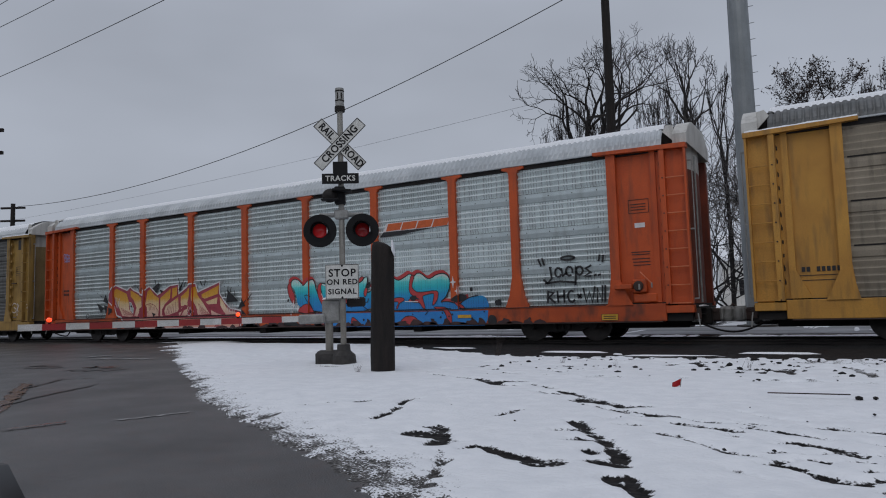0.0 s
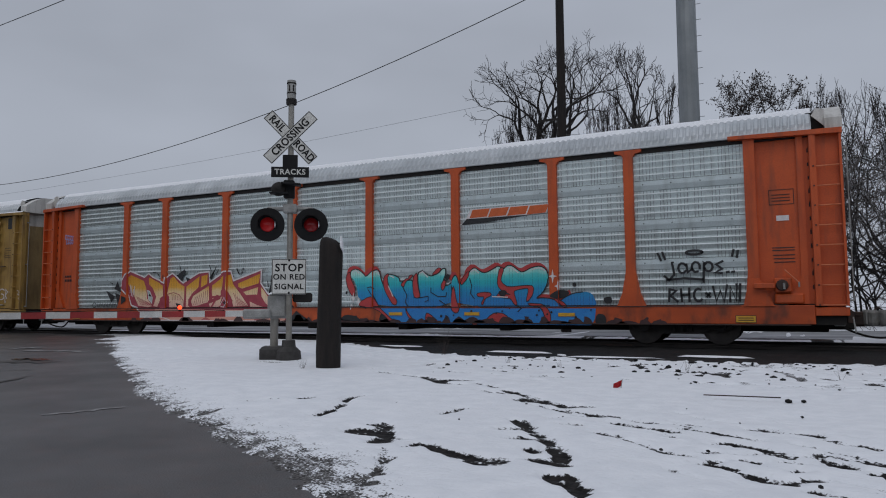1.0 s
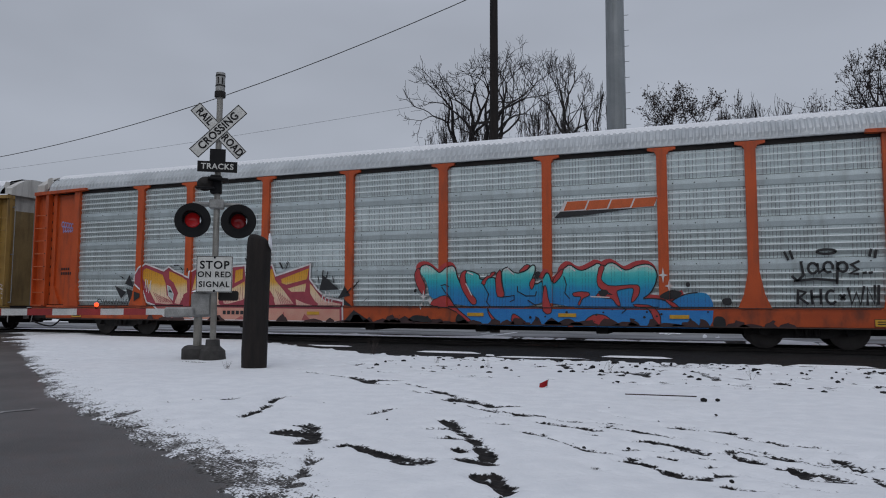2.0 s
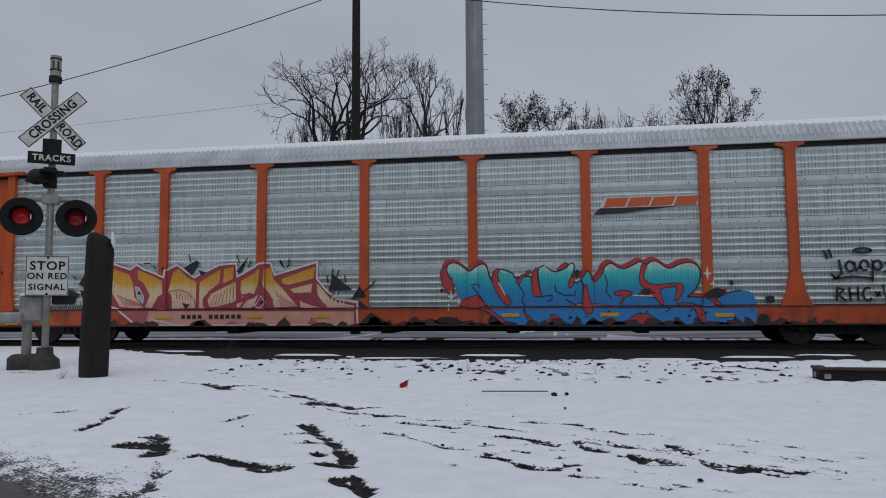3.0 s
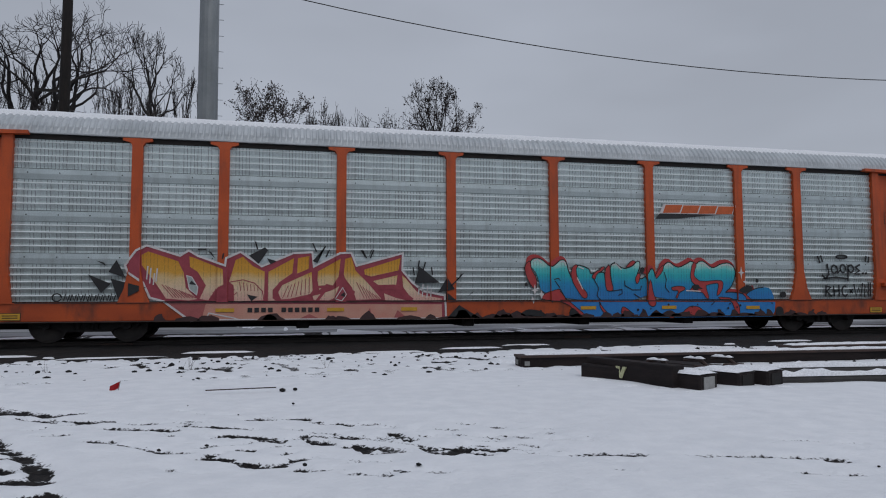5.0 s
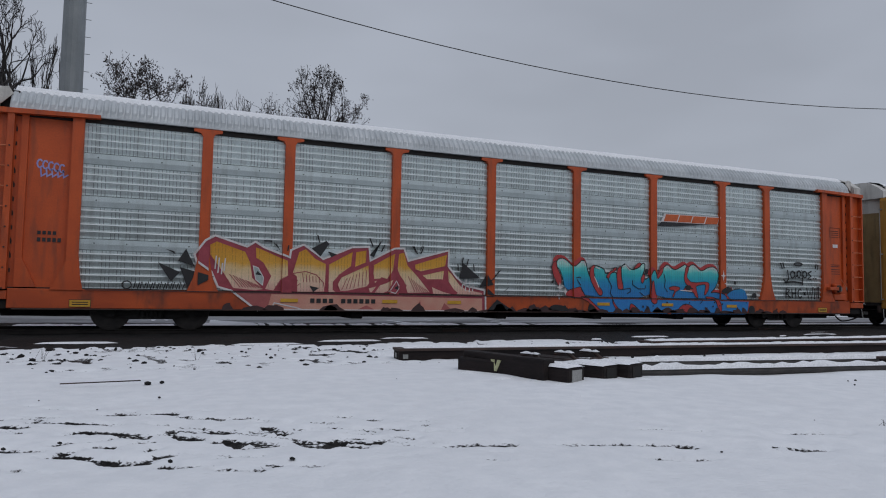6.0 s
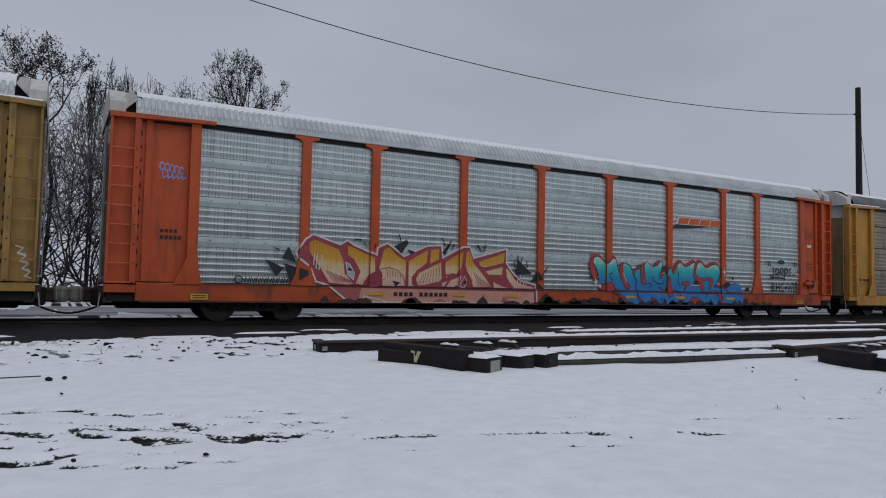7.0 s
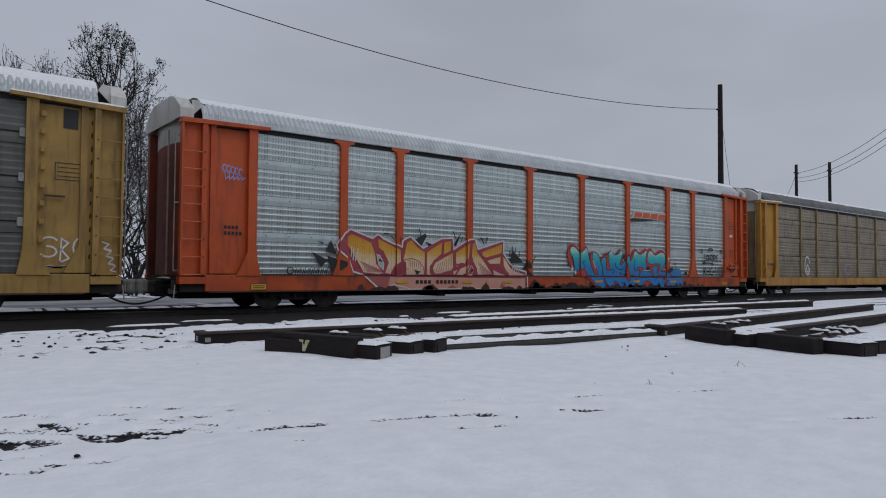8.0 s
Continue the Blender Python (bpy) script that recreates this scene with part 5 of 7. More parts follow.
pink += [(PINK_HOLE, SP_PALE, 4.2), (stroke(PINK_HOLE, 0.022, True), SP_WHITE, 4.4), (TRI_HOLE, SP_BLACK, 4.5), (DIAMOND, SP_CRIMSON, 4.2), (stroke(DIAMOND, 0.02, True), SP_WHITE, 4.4), (TRI_DOT, SP_BLACK, 4.5), (TRI11, SP_BLACK, 5)]
pink += [(SILL_LEFT, SP_ROSE, 2), (stroke(SILL_PEAK, 0.03), SP_WHITE, 4)]
for x, z, h in ((-8.83, 1.55, 0.3), (-8.76, 1.45, 0.36), (-8.68, 1.42, 0.26), (-8.62, 1.5, 0.3), (-2.3, 1.18, 0.2), (-2.2, 1.12, 0.32), (-2.08, 1.1, 0.3), (-1.98, 1.12, 0.2)):
    pink.append((stroke([(x, z), (x + 0.02, z + h)], 0.03), SP_WHITE, 5))
for o in ([(-5.3, 0.58), (-5.05, 0.7), (-4.8, 0.58)], [(-3.85, 0.58), (-3.68, 0.62), (-3.55, 0.85), (-3.5, 0.58)], [(-2.95, 0.58), (-2.85, 0.78), (-2.6, 0.58)]):
    pink.append((o, SP_ROSE, 3))
painted("graffiti_piece", pink, main, "yellow and pink graffiti letters with white outline")
for o in (TRI1, TRI2, TRI3, TRI4, TRI5, TRI6, TRI7, TRI8, TRI9, TRI10, TRI12, TRI13, TRI14, TRI15, TRI16, TRI17, TRI18):
    painted("graffiti_shard", [(o, SP_BLACK, 6)], main, "black sprayed shard")
BODY_L = [(0.74, 1.94), (0.77, 2.1), (0.91, 2.15), (1.08, 2.11), (1.29, 1.93), (1.37, 1.92), (1.57, 2.09), (1.71, 2.11), (1.79, 2.01), (1.83, 1.81), (1.92, 1.62), (2.16, 1.21), (2.26, 1.07), (2.36, 1.09), (2.35, 1.2), (2.16, 1.4), (2.06, 1.73), (2.05, 1.92), (2.12, 1.97), (2.31, 1.92), (2.46, 1.84), (2.47, 1.72), (2.67, 1.76), (2.89, 1.78), (2.9, 1.61), (2.93, 1.31), (3.1, 1.26), (3.14, 1.33), (3.08, 1.6), (3.06, 1.96), (3.2, 2.05), (3.45, 1.86), (3.73, 1.94), (3.87, 2.09), (3.96, 2.08), (3.96, 1.92), (3.86, 1.7), (3.97, 1.57), (4.17, 1.7), (4.19, 0.98), (1.77, 1.01), (1.5, 1.32), (1.06, 1.18), (0.93, 1.74)]
BODY_R = [(4.15, 1.7), (4.26, 1.88), (4.33, 1.86), (4.41, 1.6), (4.64, 1.8), (4.69, 1.98), (4.85, 2.09), (5.04, 1.95), (5.18, 1.92), (5.43, 2.04), (5.55, 2.11), (5.71, 2.01), (5.8, 2.1), (5.94, 2.11), (6.19, 1.92), (6.31, 1.93), (6.49, 2.03), (6.74, 2.07), (6.9, 1.98), (6.97, 1.81), (6.93, 1.59), (6.8, 1.35), (6.6, 1.21), (6.79, 1.23), (7.06, 1.2), (7.25, 1.12), (7.38, 1.23), (7.63, 1.34), (7.93, 1.37), (8.1, 1.33), (8.21, 1.11), (8.21, 0.97), (4.19, 0.98)]
SILL = [(1.78, 0.97), (8.21, 0.94), (8.18, 0.68), (8.09, 0.52), (4.01, 0.52), (2.39, 0.53)]
RA = [(0.72, 2.07), (0.62, 1.99), (0.58, 1.86), (0.63, 1.64), (0.76, 1.39), (0.9, 1.28), (0.93, 1.58), (0.77, 1.85), (0.75, 2.02)]
RB = [(1.93, 1.89), (2.04, 1.98), (2.11, 1.96), (2.05, 1.84), (2.08, 1.62), (2.22, 1.37), (2.38, 1.19), (2.36, 1.07), (2.25, 1.06), (2.13, 1.21), (1.97, 1.46), (1.9, 1.68)]
RC = [(2.49, 1.64), (2.66, 1.82), (2.75, 1.82), (2.78, 1.91), (2.91, 1.93), (2.84, 1.82), (2.66, 1.73), (2.6, 1.56)]
RD = [(2.89, 1.83), (3.05, 2.02), (3.06, 1.61), (3.15, 1.3), (3.07, 1.25), (2.92, 1.28)]
RE = [(3.5, 1.89), (3.71, 2.11), (3.84, 2.08), (3.73, 1.95)]
RF = [(3.8, 1.6), (3.89, 1.76), (3.97, 1.73), (3.93, 1.54), (3.85, 1.44)]
RG = [(4.22, 1.59), (4.27, 1.48), (4.31, 1.2), (4.4, 0.98), (4.38, 0.85), (4.26, 0.82), (4.14, 0.93), (4.16, 1.32)]
RH = [(4.41, 1.67), (4.53, 1.86), (4.65, 1.98), (4.69, 1.94), (4.64, 1.79), (4.45, 1.59)]
RI = [(4.9, 1.36), (5.1, 1.4), (5.32, 1.38), (5.35, 1.3), (5.15, 1.22), (5.09, 1.04), (5.03, 1.08), (5.15, 1.27), (4.94, 1.27)]
RJ = [(5.51, 1.68), (5.59, 2.06), (5.73, 2.04), (5.62, 1.73), (5.67, 1.63), (5.83, 1.52), (6.47, 1.57), (6.56, 1.5), (6.53, 1.31), (6.4, 1.14), (6.33, 1.13), (6.41, 1.43), (6.37, 1.49), (6.02, 1.43), (6.0, 1.36), (6.1, 1.04), (6.01, 1.04), (5.89, 1.22), (5.79, 1.22), (5.48, 1.27), (5.56, 1.37), (5.92, 1.31), (5.8, 1.36), (5.56, 1.49)]
RK = [(6.37, 1.09), (6.84, 1.06), (7.02, 0.84), (7.03, 0.56), (6.88, 0.56), (6.85, 0.8), (6.73, 0.99), (6.44, 1.02)]
RL = [(7.11, 1.23), (7.33, 1.13), (7.49, 0.97), (7.37, 0.97), (7.18, 1.12)]
RM = [(5.16, 0.56), (5.26, 0.72), (5.46, 0.84), (5.7, 0.82), (5.85, 0.72), (5.86, 0.57)]
RN = [(1.5, 1.32), (1.58, 1.27), (1.78, 1.01), (2.36, 0.55), (2.17, 0.55), (1.71, 0.97), (1.05, 1.02), (1.08, 1.17)]
RO = [(2.69, 1.0), (2.76, 0.84), (3.05, 0.54), (2.91, 0.54), (2.71, 0.82)]
RP = [(3.36, 0.83), (3.47, 0.81), (3.77, 0.58), (3.57, 0.55), (3.32, 0.62)]
RQ = [(4.85, 0.73), (4.97, 0.51), (4.76, 0.51)]
EYE_B = [(5.58, 1.44), (5.78, 1.44), (5.8, 1.33), (5.65, 1.27)]
INK = [[(1.39, 1.57), (1.51, 1.6), (1.59, 1.54)], [(1.42, 1.52), (1.61, 1.27), (1.77, 1.01)], [(2.55, 1.61), (2.71, 1.34), (2.65, 1.14), (2.76, 1.0)], [(3.1, 1.26), (3.4, 1.3), (3.4, 1.19), (3.29, 1.14)], [(3.49, 1.54), (3.49, 1.41), (3.71, 1.29), (3.96, 1.29), (3.99, 1.4)], [(4.7, 1.78), (4.76, 1.58), (4.72, 1.36), (4.84, 1.22)], [(3.76, 1.18), (3.98, 1.04)], [(6.1, 1.02), (6.22, 0.95), (6.12, 0.86)]]
SHINE = [[(0.83, 2.05), (0.94, 2.12), (1.07, 2.02)], [(1.6, 2.04), (1.71, 2.06), (1.76, 1.95)], [(2.12, 1.92), (2.28, 1.86)], [(3.12, 1.96), (3.23, 2.01), (3.39, 1.85)], [(4.73, 1.97), (4.85, 2.03), (4.98, 1.92)], [(5.83, 2.04), (5.94, 2.05), (6.13, 1.9)], [(6.51, 1.98), (6.73, 2.02), (6.88, 1.93)], [(2.08, 1.62), (2.24, 1.31)], [(5.37, 1.27), (5.82, 1.25)]]
blue = [(stroke(rounded([(x - 0.06, z + 0.035) for x, z in o])[:n], 0.13), SP_RED, 0.1) for o, n in ((BODY_L, 20), (BODY_R, 54))]
for i, o in enumerate((BODY_L, BODY_R)):
    blue += [(rounded(o), SP_TEAL, 1 + 0.2 * i), (stroke(rounded(o)[:-10], 0.03), SP_BLACK, 2.8 + 0.01 * i)]
blue.append((SILL, SP_BLUE, 1.6))
for i, o in enumerate((RA, RB, RC, RD, RE, RF, RG, RH, RI, RJ, RK, RL, RM, RN, RO, RP, RQ)):
    blue += [(rounded(o), SP_RED, 3.2 + 0.06 * i), (stroke(rounded(o), 0.02, True), SP_BLACK, 4.4 + 0.01 * i)]
blue.append((rounded(EYE_B), SP_BLACK, 4.8))
blue += [(stroke(o, 0.025), SP_BLACK, 4.9) for o in INK] + [(stroke(o, 0.028), SP_WHITE, 5.1) for o in SHINE]
for x, z, k in ((0.86, 1.28, 0.17), (1.05, 1.16, 0.12), (7.1, 1.78, 0.19), (7.24, 1.52, 0.17), (0.8, 1.02, 0.1)):
    blue.append(([(x - k * 0.6, z), (x - 0.03, z - 0.03), (x, z - k), (x + 0.03, z - 0.03), (x + k * 0.6, z), (x + 0.03, z + 0.03), (x, z + k), (x - 0.03, z + 0.03)], SP_WHITE, 6))
painted("graffiti_piece", blue, main, "turquoise and blue graffiti letters with red shadow")
for o in (BLOB1, BLOB2, BLOB3, BLOB4, BLOB5, BLOB6, BLOB7, BLOB8, BLOB9, BLOB10):
    painted("graffiti_blob", [(rounded(o, 2), SP_BLACK, 6)], main, "black sprayed blob")
RAYS = [[(-6.36, 2.47), (-6.31, 2.29)], [(-4.98, 2.45), (-4.89, 2.25)], [(-3.74, 2.29), (-3.64, 2.10)], [(-3.46, 2.30), (-3.54, 2.10)], [(-7.69, 2.27), (-7.51, 2.27)], [(-2.28, 2.04), (-2.31, 1.82)], [(-2.12, 2.00), (-2.17, 1.82)], [(-1.96, 1.87), (-1.93, 1.68)], [(-4.67, 2.38), (-4.82, 2.12)], [(-4.57, 2.29), (-4.65, 2.12)], [(-2.44, 1.86), (-2.41, 1.67)], [(-7.10, 2.17), (-7.12, 2.05)], [(-1.24, 1.59), (-1.46, 1.39)]]
for o in RAYS:
    painted("graffiti_ray", [(stroke(o, 0.035), SP_BLACK, 6)], main, "short black sprayed ray")
# ragged dark overspray along the foot of the sill
rag = random.Random(31)
for x0, x1, n in ((-2.0, 7.9, 30), (-9.0, -2.2, 9), (7.9, 10.2, 5)):
    for i in range(n):
        c = x0 + (x1 - x0) * (i + rag.random()) / n
        w, h = rag.uniform(0.12, 0.36), rag.uniform(0.04, 0.2)
        o = [(c - w, 0.56)] + [(c - w + 2 * w * k / 6 + rag.gauss(0, 0.03), 0.57 + h * math.sin(math.pi * k / 6) * rag.uniform(0.7, 1.2)) for k in range(1, 6)] + [(c + w, 0.56)]
        painted("overspray_patch", [(o, SP_MAROON, 6)], main, "dark maroon overspray patch on the sill")
for i in range(26):
    c, z, r = rag.uniform(-1.9, 8.6), rag.uniform(0.66, 1.0), rag.uniform(0.015, 0.05)
    painted("paint_spot", [(rounded([(c - r, z), (c, z - r), (c + r, z), (c, z + r)]), SP_BLACK, 7)], main, "small black paint spot")
# a looping black tag on the last bay
arc = lambda cx, cz, rx, rz, a0, a1, n=9: [(cx + rx * math.cos(math.radians(a0 + (a1 - a0) * i / (n - 1))), cz + rz * math.sin(math.radians(a0 + (a1 - a0) * i / (n - 1)))) for i in range(n)]
for pts in ([(9.85, 2.28), (9.93, 2.1)], [(9.97, 2.3), (10.03, 2.12)], [(11.68, 2.3), (11.64, 2.15)], [(11.78, 2.28), (11.75, 2.12)],
            arc(10.75, 2.27, 0.2, 0.05, 0, 360, 14), [(10.2, 2.05), (10.25, 1.75), (10.12, 1.62), (10.0, 1.72)], arc(10.45, 1.9, 0.1, 0.12, 30, 330), [(10.55, 2.0), (10.58, 1.8), (10.7, 1.88)],
            arc(10.78, 1.92, 0.1, 0.12, -20, 300), [(10.98, 2.02), (10.95, 1.55)], arc(11.08, 1.92, 0.1, 0.11, 150, -170), [(11.42, 2.04), (11.26, 1.97), (11.4, 1.86), (11.22, 1.77), (11.4, 1.76)],
            [(11.5, 1.78), (11.56, 1.79)], [(11.62, 1.78), (11.68, 1.79)], [(10.05, 1.62), (10.5, 1.66), (10.95, 1.62)],
            [(10.1, 1.1), (10.12, 1.4), (10.28, 1.36), (10.14, 1.24), (10.32, 1.1)], [(10.4, 1.4), (10.42, 1.1)], [(10.4, 1.25), (10.6, 1.26)], [(10.6, 1.42), (10.6, 1.1)], arc(10.82, 1.25, 0.11, 0.15, 60, 320),
            [(11.0, 1.3), (11.1, 1.2)], [(11.02, 1.2), (11.1, 1.3)], [(11.17, 1.45), (11.24, 1.1), (11.34, 1.35), (11.42, 1.08), (11.5, 1.48)], [(11.56, 1.08), (11.57, 1.45), (11.7, 1.1), (11.72, 1.5)], [(11.8, 1.5), (11.78, 1.1)]):
    painted("tag_stroke", [(stroke([(9.75 + (x - 9.85) * 0.94, z) for x, z in pts], 0.055), SP_BLACK, 2)], main, "black sprayed tag stroke")
sig = [(stroke(arc(-10.75, 1.12, 0.1, 0.09, 0, 330), 0.03), SP_BLACK, 2)]
for i in range(8):
    x = -10.6 + 0.14 * i
    sig.append((stroke([(x, 1.05), (x + 0.03, 1.2), (x + 0.08, 1.04), (x + 0.12, 1.17)], 0.03), SP_BLACK, 2))
for stroke_ in sig:
    painted("graffiti_signature", [stroke_], main, "small black sprayed scrawl")
scr = []
for i in range(5):
    scr.append((stroke(arc(-12.62 + 0.11 * i, 3.78 - 0.02 * i, 0.05, 0.09, 40, 320), 0.035), SP_LILAC, 2))
    scr.append((stroke([(-12.6 + 0.11 * i, 3.66), (-12.58 + 0.11 * i, 3.5), (-12.5 + 0.11 * i, 3.56)], 0.035), SP_LILAC, 2))
for stroke_ in scr:
    painted("graffiti_tag", [stroke_], main, "small lilac sprayed scrawl on the end panel")
# black line painted on the sill as the deck ledge's shadow
painted("deck_seam", [(rect(-11.6, DECK - 0.022, 11.6, DECK - 0.004), SP_BLACK, 9)], main, "painted shadow line below the deck edge")
# emblem, labels and number bars
painted("emblem", [([(4.55, 3.36), (6.95, 3.47), (7.02, 3.72), (4.74, 3.71)], SP_WHITE, 0.3), ([(4.46, 3.28), (5.3, 3.32), (6.6, 3.45), (4.62, 3.44)], SP_BLACK, 1)]
        + [([(4.71 + 0.56 * i, 3.455), (5.235 + 0.56 * i, 3.475), (5.33 + 0.56 * i, 3.695), (4.805 + 0.56 * i, 3.685)], LOGO_ORANGE, 2) for i in range(4)], main, "orange slanted emblem with a black underline")
for q in ((2.14, 0.76, 2.59, 0.85), (4.56, 0.76, 5.01, 0.85), (7.23, 0.74, 7.67, 0.83), (-7.26, 0.76, -6.83, 0.85), (-4.62, 0.76, -4.2, 0.85), (-2.76, 0.76, -2.35, 0.85)):
    painted("safety_mark", [(rect(*q), LABELYELLOW, 8)], main, "yellow reflective strip")
for s in (-1, 1):
    a, b = sorted((s * 11.46, s * 11.9))
    painted("notice_label", [(rect(a, 0.6, b, 0.77), SP_BLACK, 3), (rect(a + 0.012, 0.612, b - 0.012, 0.758), LABELYELLOW, 4), (rect(a + 0.06, 0.7, b - 0.06, 0.72), SP_BLACK, 5), (rect(a + 0.06, 0.65, b - 0.06, 0.67), SP_BLACK, 5)], main, "yellow notice label with black border")
for i in (0, 1, 2, 3, 5, 6, 7, 8, 9, 10):
    painted("number_bar", [(rect(-6.52 + 0.16 * i, 0.75, -6.52 + 0.16 * i + 0.11, 0.86), SP_BLACK, 5)], main, "black lettering bar on the sill")
txt = [(rect(-12.6 + 0.1 * i, 2.2, -12.6 + 0.1 * i + 0.07, 2.28), SP_BLACK, 3) for i in range(4)] + [(rect(-12.6 + 0.1 * i, 2.04, -12.6 + 0.1 * i + 0.07, 2.13), SP_BLACK, 3) for i in range(5)]
for q in txt:
    painted("number_bar", [q], main, "small black lettering bar")
txt = [(rect(12.4, 2.93, 12.66, 3.05), SP_WHITE, 3)] + [(rect(12.28 + 0.01 * k, z, 12.75, z + 0.02), SP_BLACK, 3) for k, z in enumerate((2.3, 2.24, 2.13, 2.05, 1.97))]
for x0, z0, x1, z1 in ((12.26, 3.3, 12.78, 3.315), (12.26, 3.64, 12.78, 3.655), (12.26, 3.3, 12.275, 3.65), (12.765, 3.3, 12.78, 3.65)):
    txt.append((rect(x0, z0, x1, z1), RUST, 3))
txt += [(rect(12.32, z, 12.7, z + 0.02), RUST, 3) for z in (3.38, 3.45, 3.52)]
for stroke_ in txt:
    painted("stencil", [stroke_], main, "small stencilled notices on the end panel")
# lead wagon's stencil, rear wagon's scrawls
txt = [(rect(-12.75 + 0.1 * i, 1.62, -12.75 + 0.1 * i + 0.07, 1.73), SP_BLACK, 3) for i in (0, 1, 3, 4, 5, 6, 7)]
for x0, z0, x1, z1 in ((-12.8, 1.42, -12.0, 1.435), (-12.8, 1.53, -12.0, 1.545), (-12.8, 1.42, -12.785, 1.54), (-12.015, 1.42, -12.0, 1.54)):
    txt.append((rect(x0, z0, x1, z1), SP_BLACK, 3))
for stroke_ in txt:
    painted("stencil", [stroke_], lead, "black lettering bars on the yellow end panel")
ghost = [(stroke(arc(-8.3, 1.65, 0.3, 0.5, 20, 340, 14), 0.09), SP_WHITE, 2), (stroke(arc(-8.3, 1.5, 0.12, 0.2, 0, 330, 10), 0.07), SP_WHITE, 2), (stroke(arc(-2.8, 1.5, 0.5, 0.3, 20, 300, 12), 0.06), SP_LILAC, 2)]
for stroke_ in ghost:
    painted("graffiti_tag", [stroke_], lead, "white sprayed loop")
wsc = [(stroke(arc(12.28, 1.72, 0.16, 0.1, 20, 180, 8), 0.04), SP_WHITE, 3), (stroke(arc(12.26, 1.5, 0.17, 0.12, 100, -150, 8), 0.04), SP_WHITE, 3), (stroke([(12.5, 1.25), (12.52, 1.8), (12.66, 1.7), (12.52, 1.55), (12.68, 1.35), (12.5, 1.26)], 0.04), SP_WHITE, 3),
       (stroke(arc(12.9, 1.6, 0.14, 0.22, 50, 310, 9), 0.04), SP_WHITE, 3)] + [(stroke(arc(12.45, 1.2, 0.3 - 0.06 * k, 0.05, 200, 340, 7), 0.03), SP_WHITE, 3) for k in range(4)]
wsc += [(stroke([(13.35 + 0.05 * k, 1.75 - 0.17 * k), (13.5 + 0.05 * k, 1.7 - 0.17 * k), (13.4 + 0.05 * k, 1.6 - 0.17 * k), (13.55 + 0.04 * k, 1.56 - 0.17 * k)], 0.03), SP_WHITE, 3) for k in range(4)]
for stroke_ in wsc:
    painted("graffiti_tag", [stroke_], rear, "white sprayed scrawl on the yellow end panel")
txt = [(rect(x0, z0, x1, z1), SP_BLACK, 3) for x0, z0, x1, z1 in ((12.35, 3.12, 12.95, 3.135), (12.35, 3.5, 12.95, 3.515), (12.35, 3.12, 12.365, 3.5), (12.935, 3.12, 12.95, 3.5), (12.4, 3.2, 12.85, 3.215), (12.4, 3.3, 12.85, 3.315), (12.4, 3.4, 12.85, 3.415), (12.5, 4.3, 12.8, 4.75))]
for stroke_ in txt:
    painted("stencil", [stroke_], rear, "black framed notice and slot on the yellow end panel")

# drifts on the bed between the rails and the shoulder
for i, (x, y, ln, wd) in enumerate(((-5.6, 15.2, 1.6, 0.5), (-3.2, 14.3, 2.2, 0.4), (-1.4, 15.3, 1.5, 0.5), (4.1, 15.1, 1.5, 0.4), (5.6, 15.7, 1.3, 0.35), (2.2, 14.4, 1.5, 0.35), (8.6, 14.5, 1.7, 0.4), (12.6, 15.4, 1.4, 0.4), (19.5, 15.6, 1.6, 0.4), (20.4, 16.4, 1.5, 0.4), (27, 15.9, 1.8, 0.4), (32, 16.4, 1.8, 0.4), (-12.5, 15.0, 2.4, 0.5), (-9.4, 16.2, 1.8, 0.5), (1.2, 14.1, 0.3, 0.2), (10.4, 14.7, 0.3, 0.2), (-4.4, 14.6, 0.25, 0.2), (17.3, 15.1, 0.3, 0.25))):
    drift(x, y, ln * 0.9, wd * 0.45, 0.035, i)

# ---------- crossing signal ----------
MX, MY = -8.33, 10.3
FACE = 33.0
sig_ = tagged(empty("crossing_signal", pose(MX, MY, 0, 0, 0, FACE)), "crossbuck signal mast with two round red lamps and white signs", "railway signal")
part("mast", tubed((0, 0, 0.2), (0, 0, 5.35), 0.055, seg=14), ALU, sig_)
part("mast_cap", tubed((0, 0, 4.93), (0, 0, 5.36), 0.085, seg=14), CASTGREY, sig_)
part("mast_collar", tubed((0, 0, 4.9), (0, 0, 5.0), 0.1, seg=14), BLACKSTEEL, sig_)
for z in (5.1, 5.29):
    part("cap_band", tubed((0, 0, z), (0, 0, z + 0.025), 0.09, seg=14), BLACKSTEEL, sig_)
for a in (250, 300):
    part("cap_slot", boxed(-0.012, 0.012, -0.09, -0.08, 5.14, 5.26, 0, Matrix.Rotation(radians(a - 270), 4, "Z")), BLACKSTEEL, sig_)
part("base_casting", lathed([(0, 0.42), (0.12, 0.42), (0.13, 0.3), (0.22, 0.22), (0.24, 0.05), (0.24, 0), (0, 0)], 12), CONCRETE, sig_)
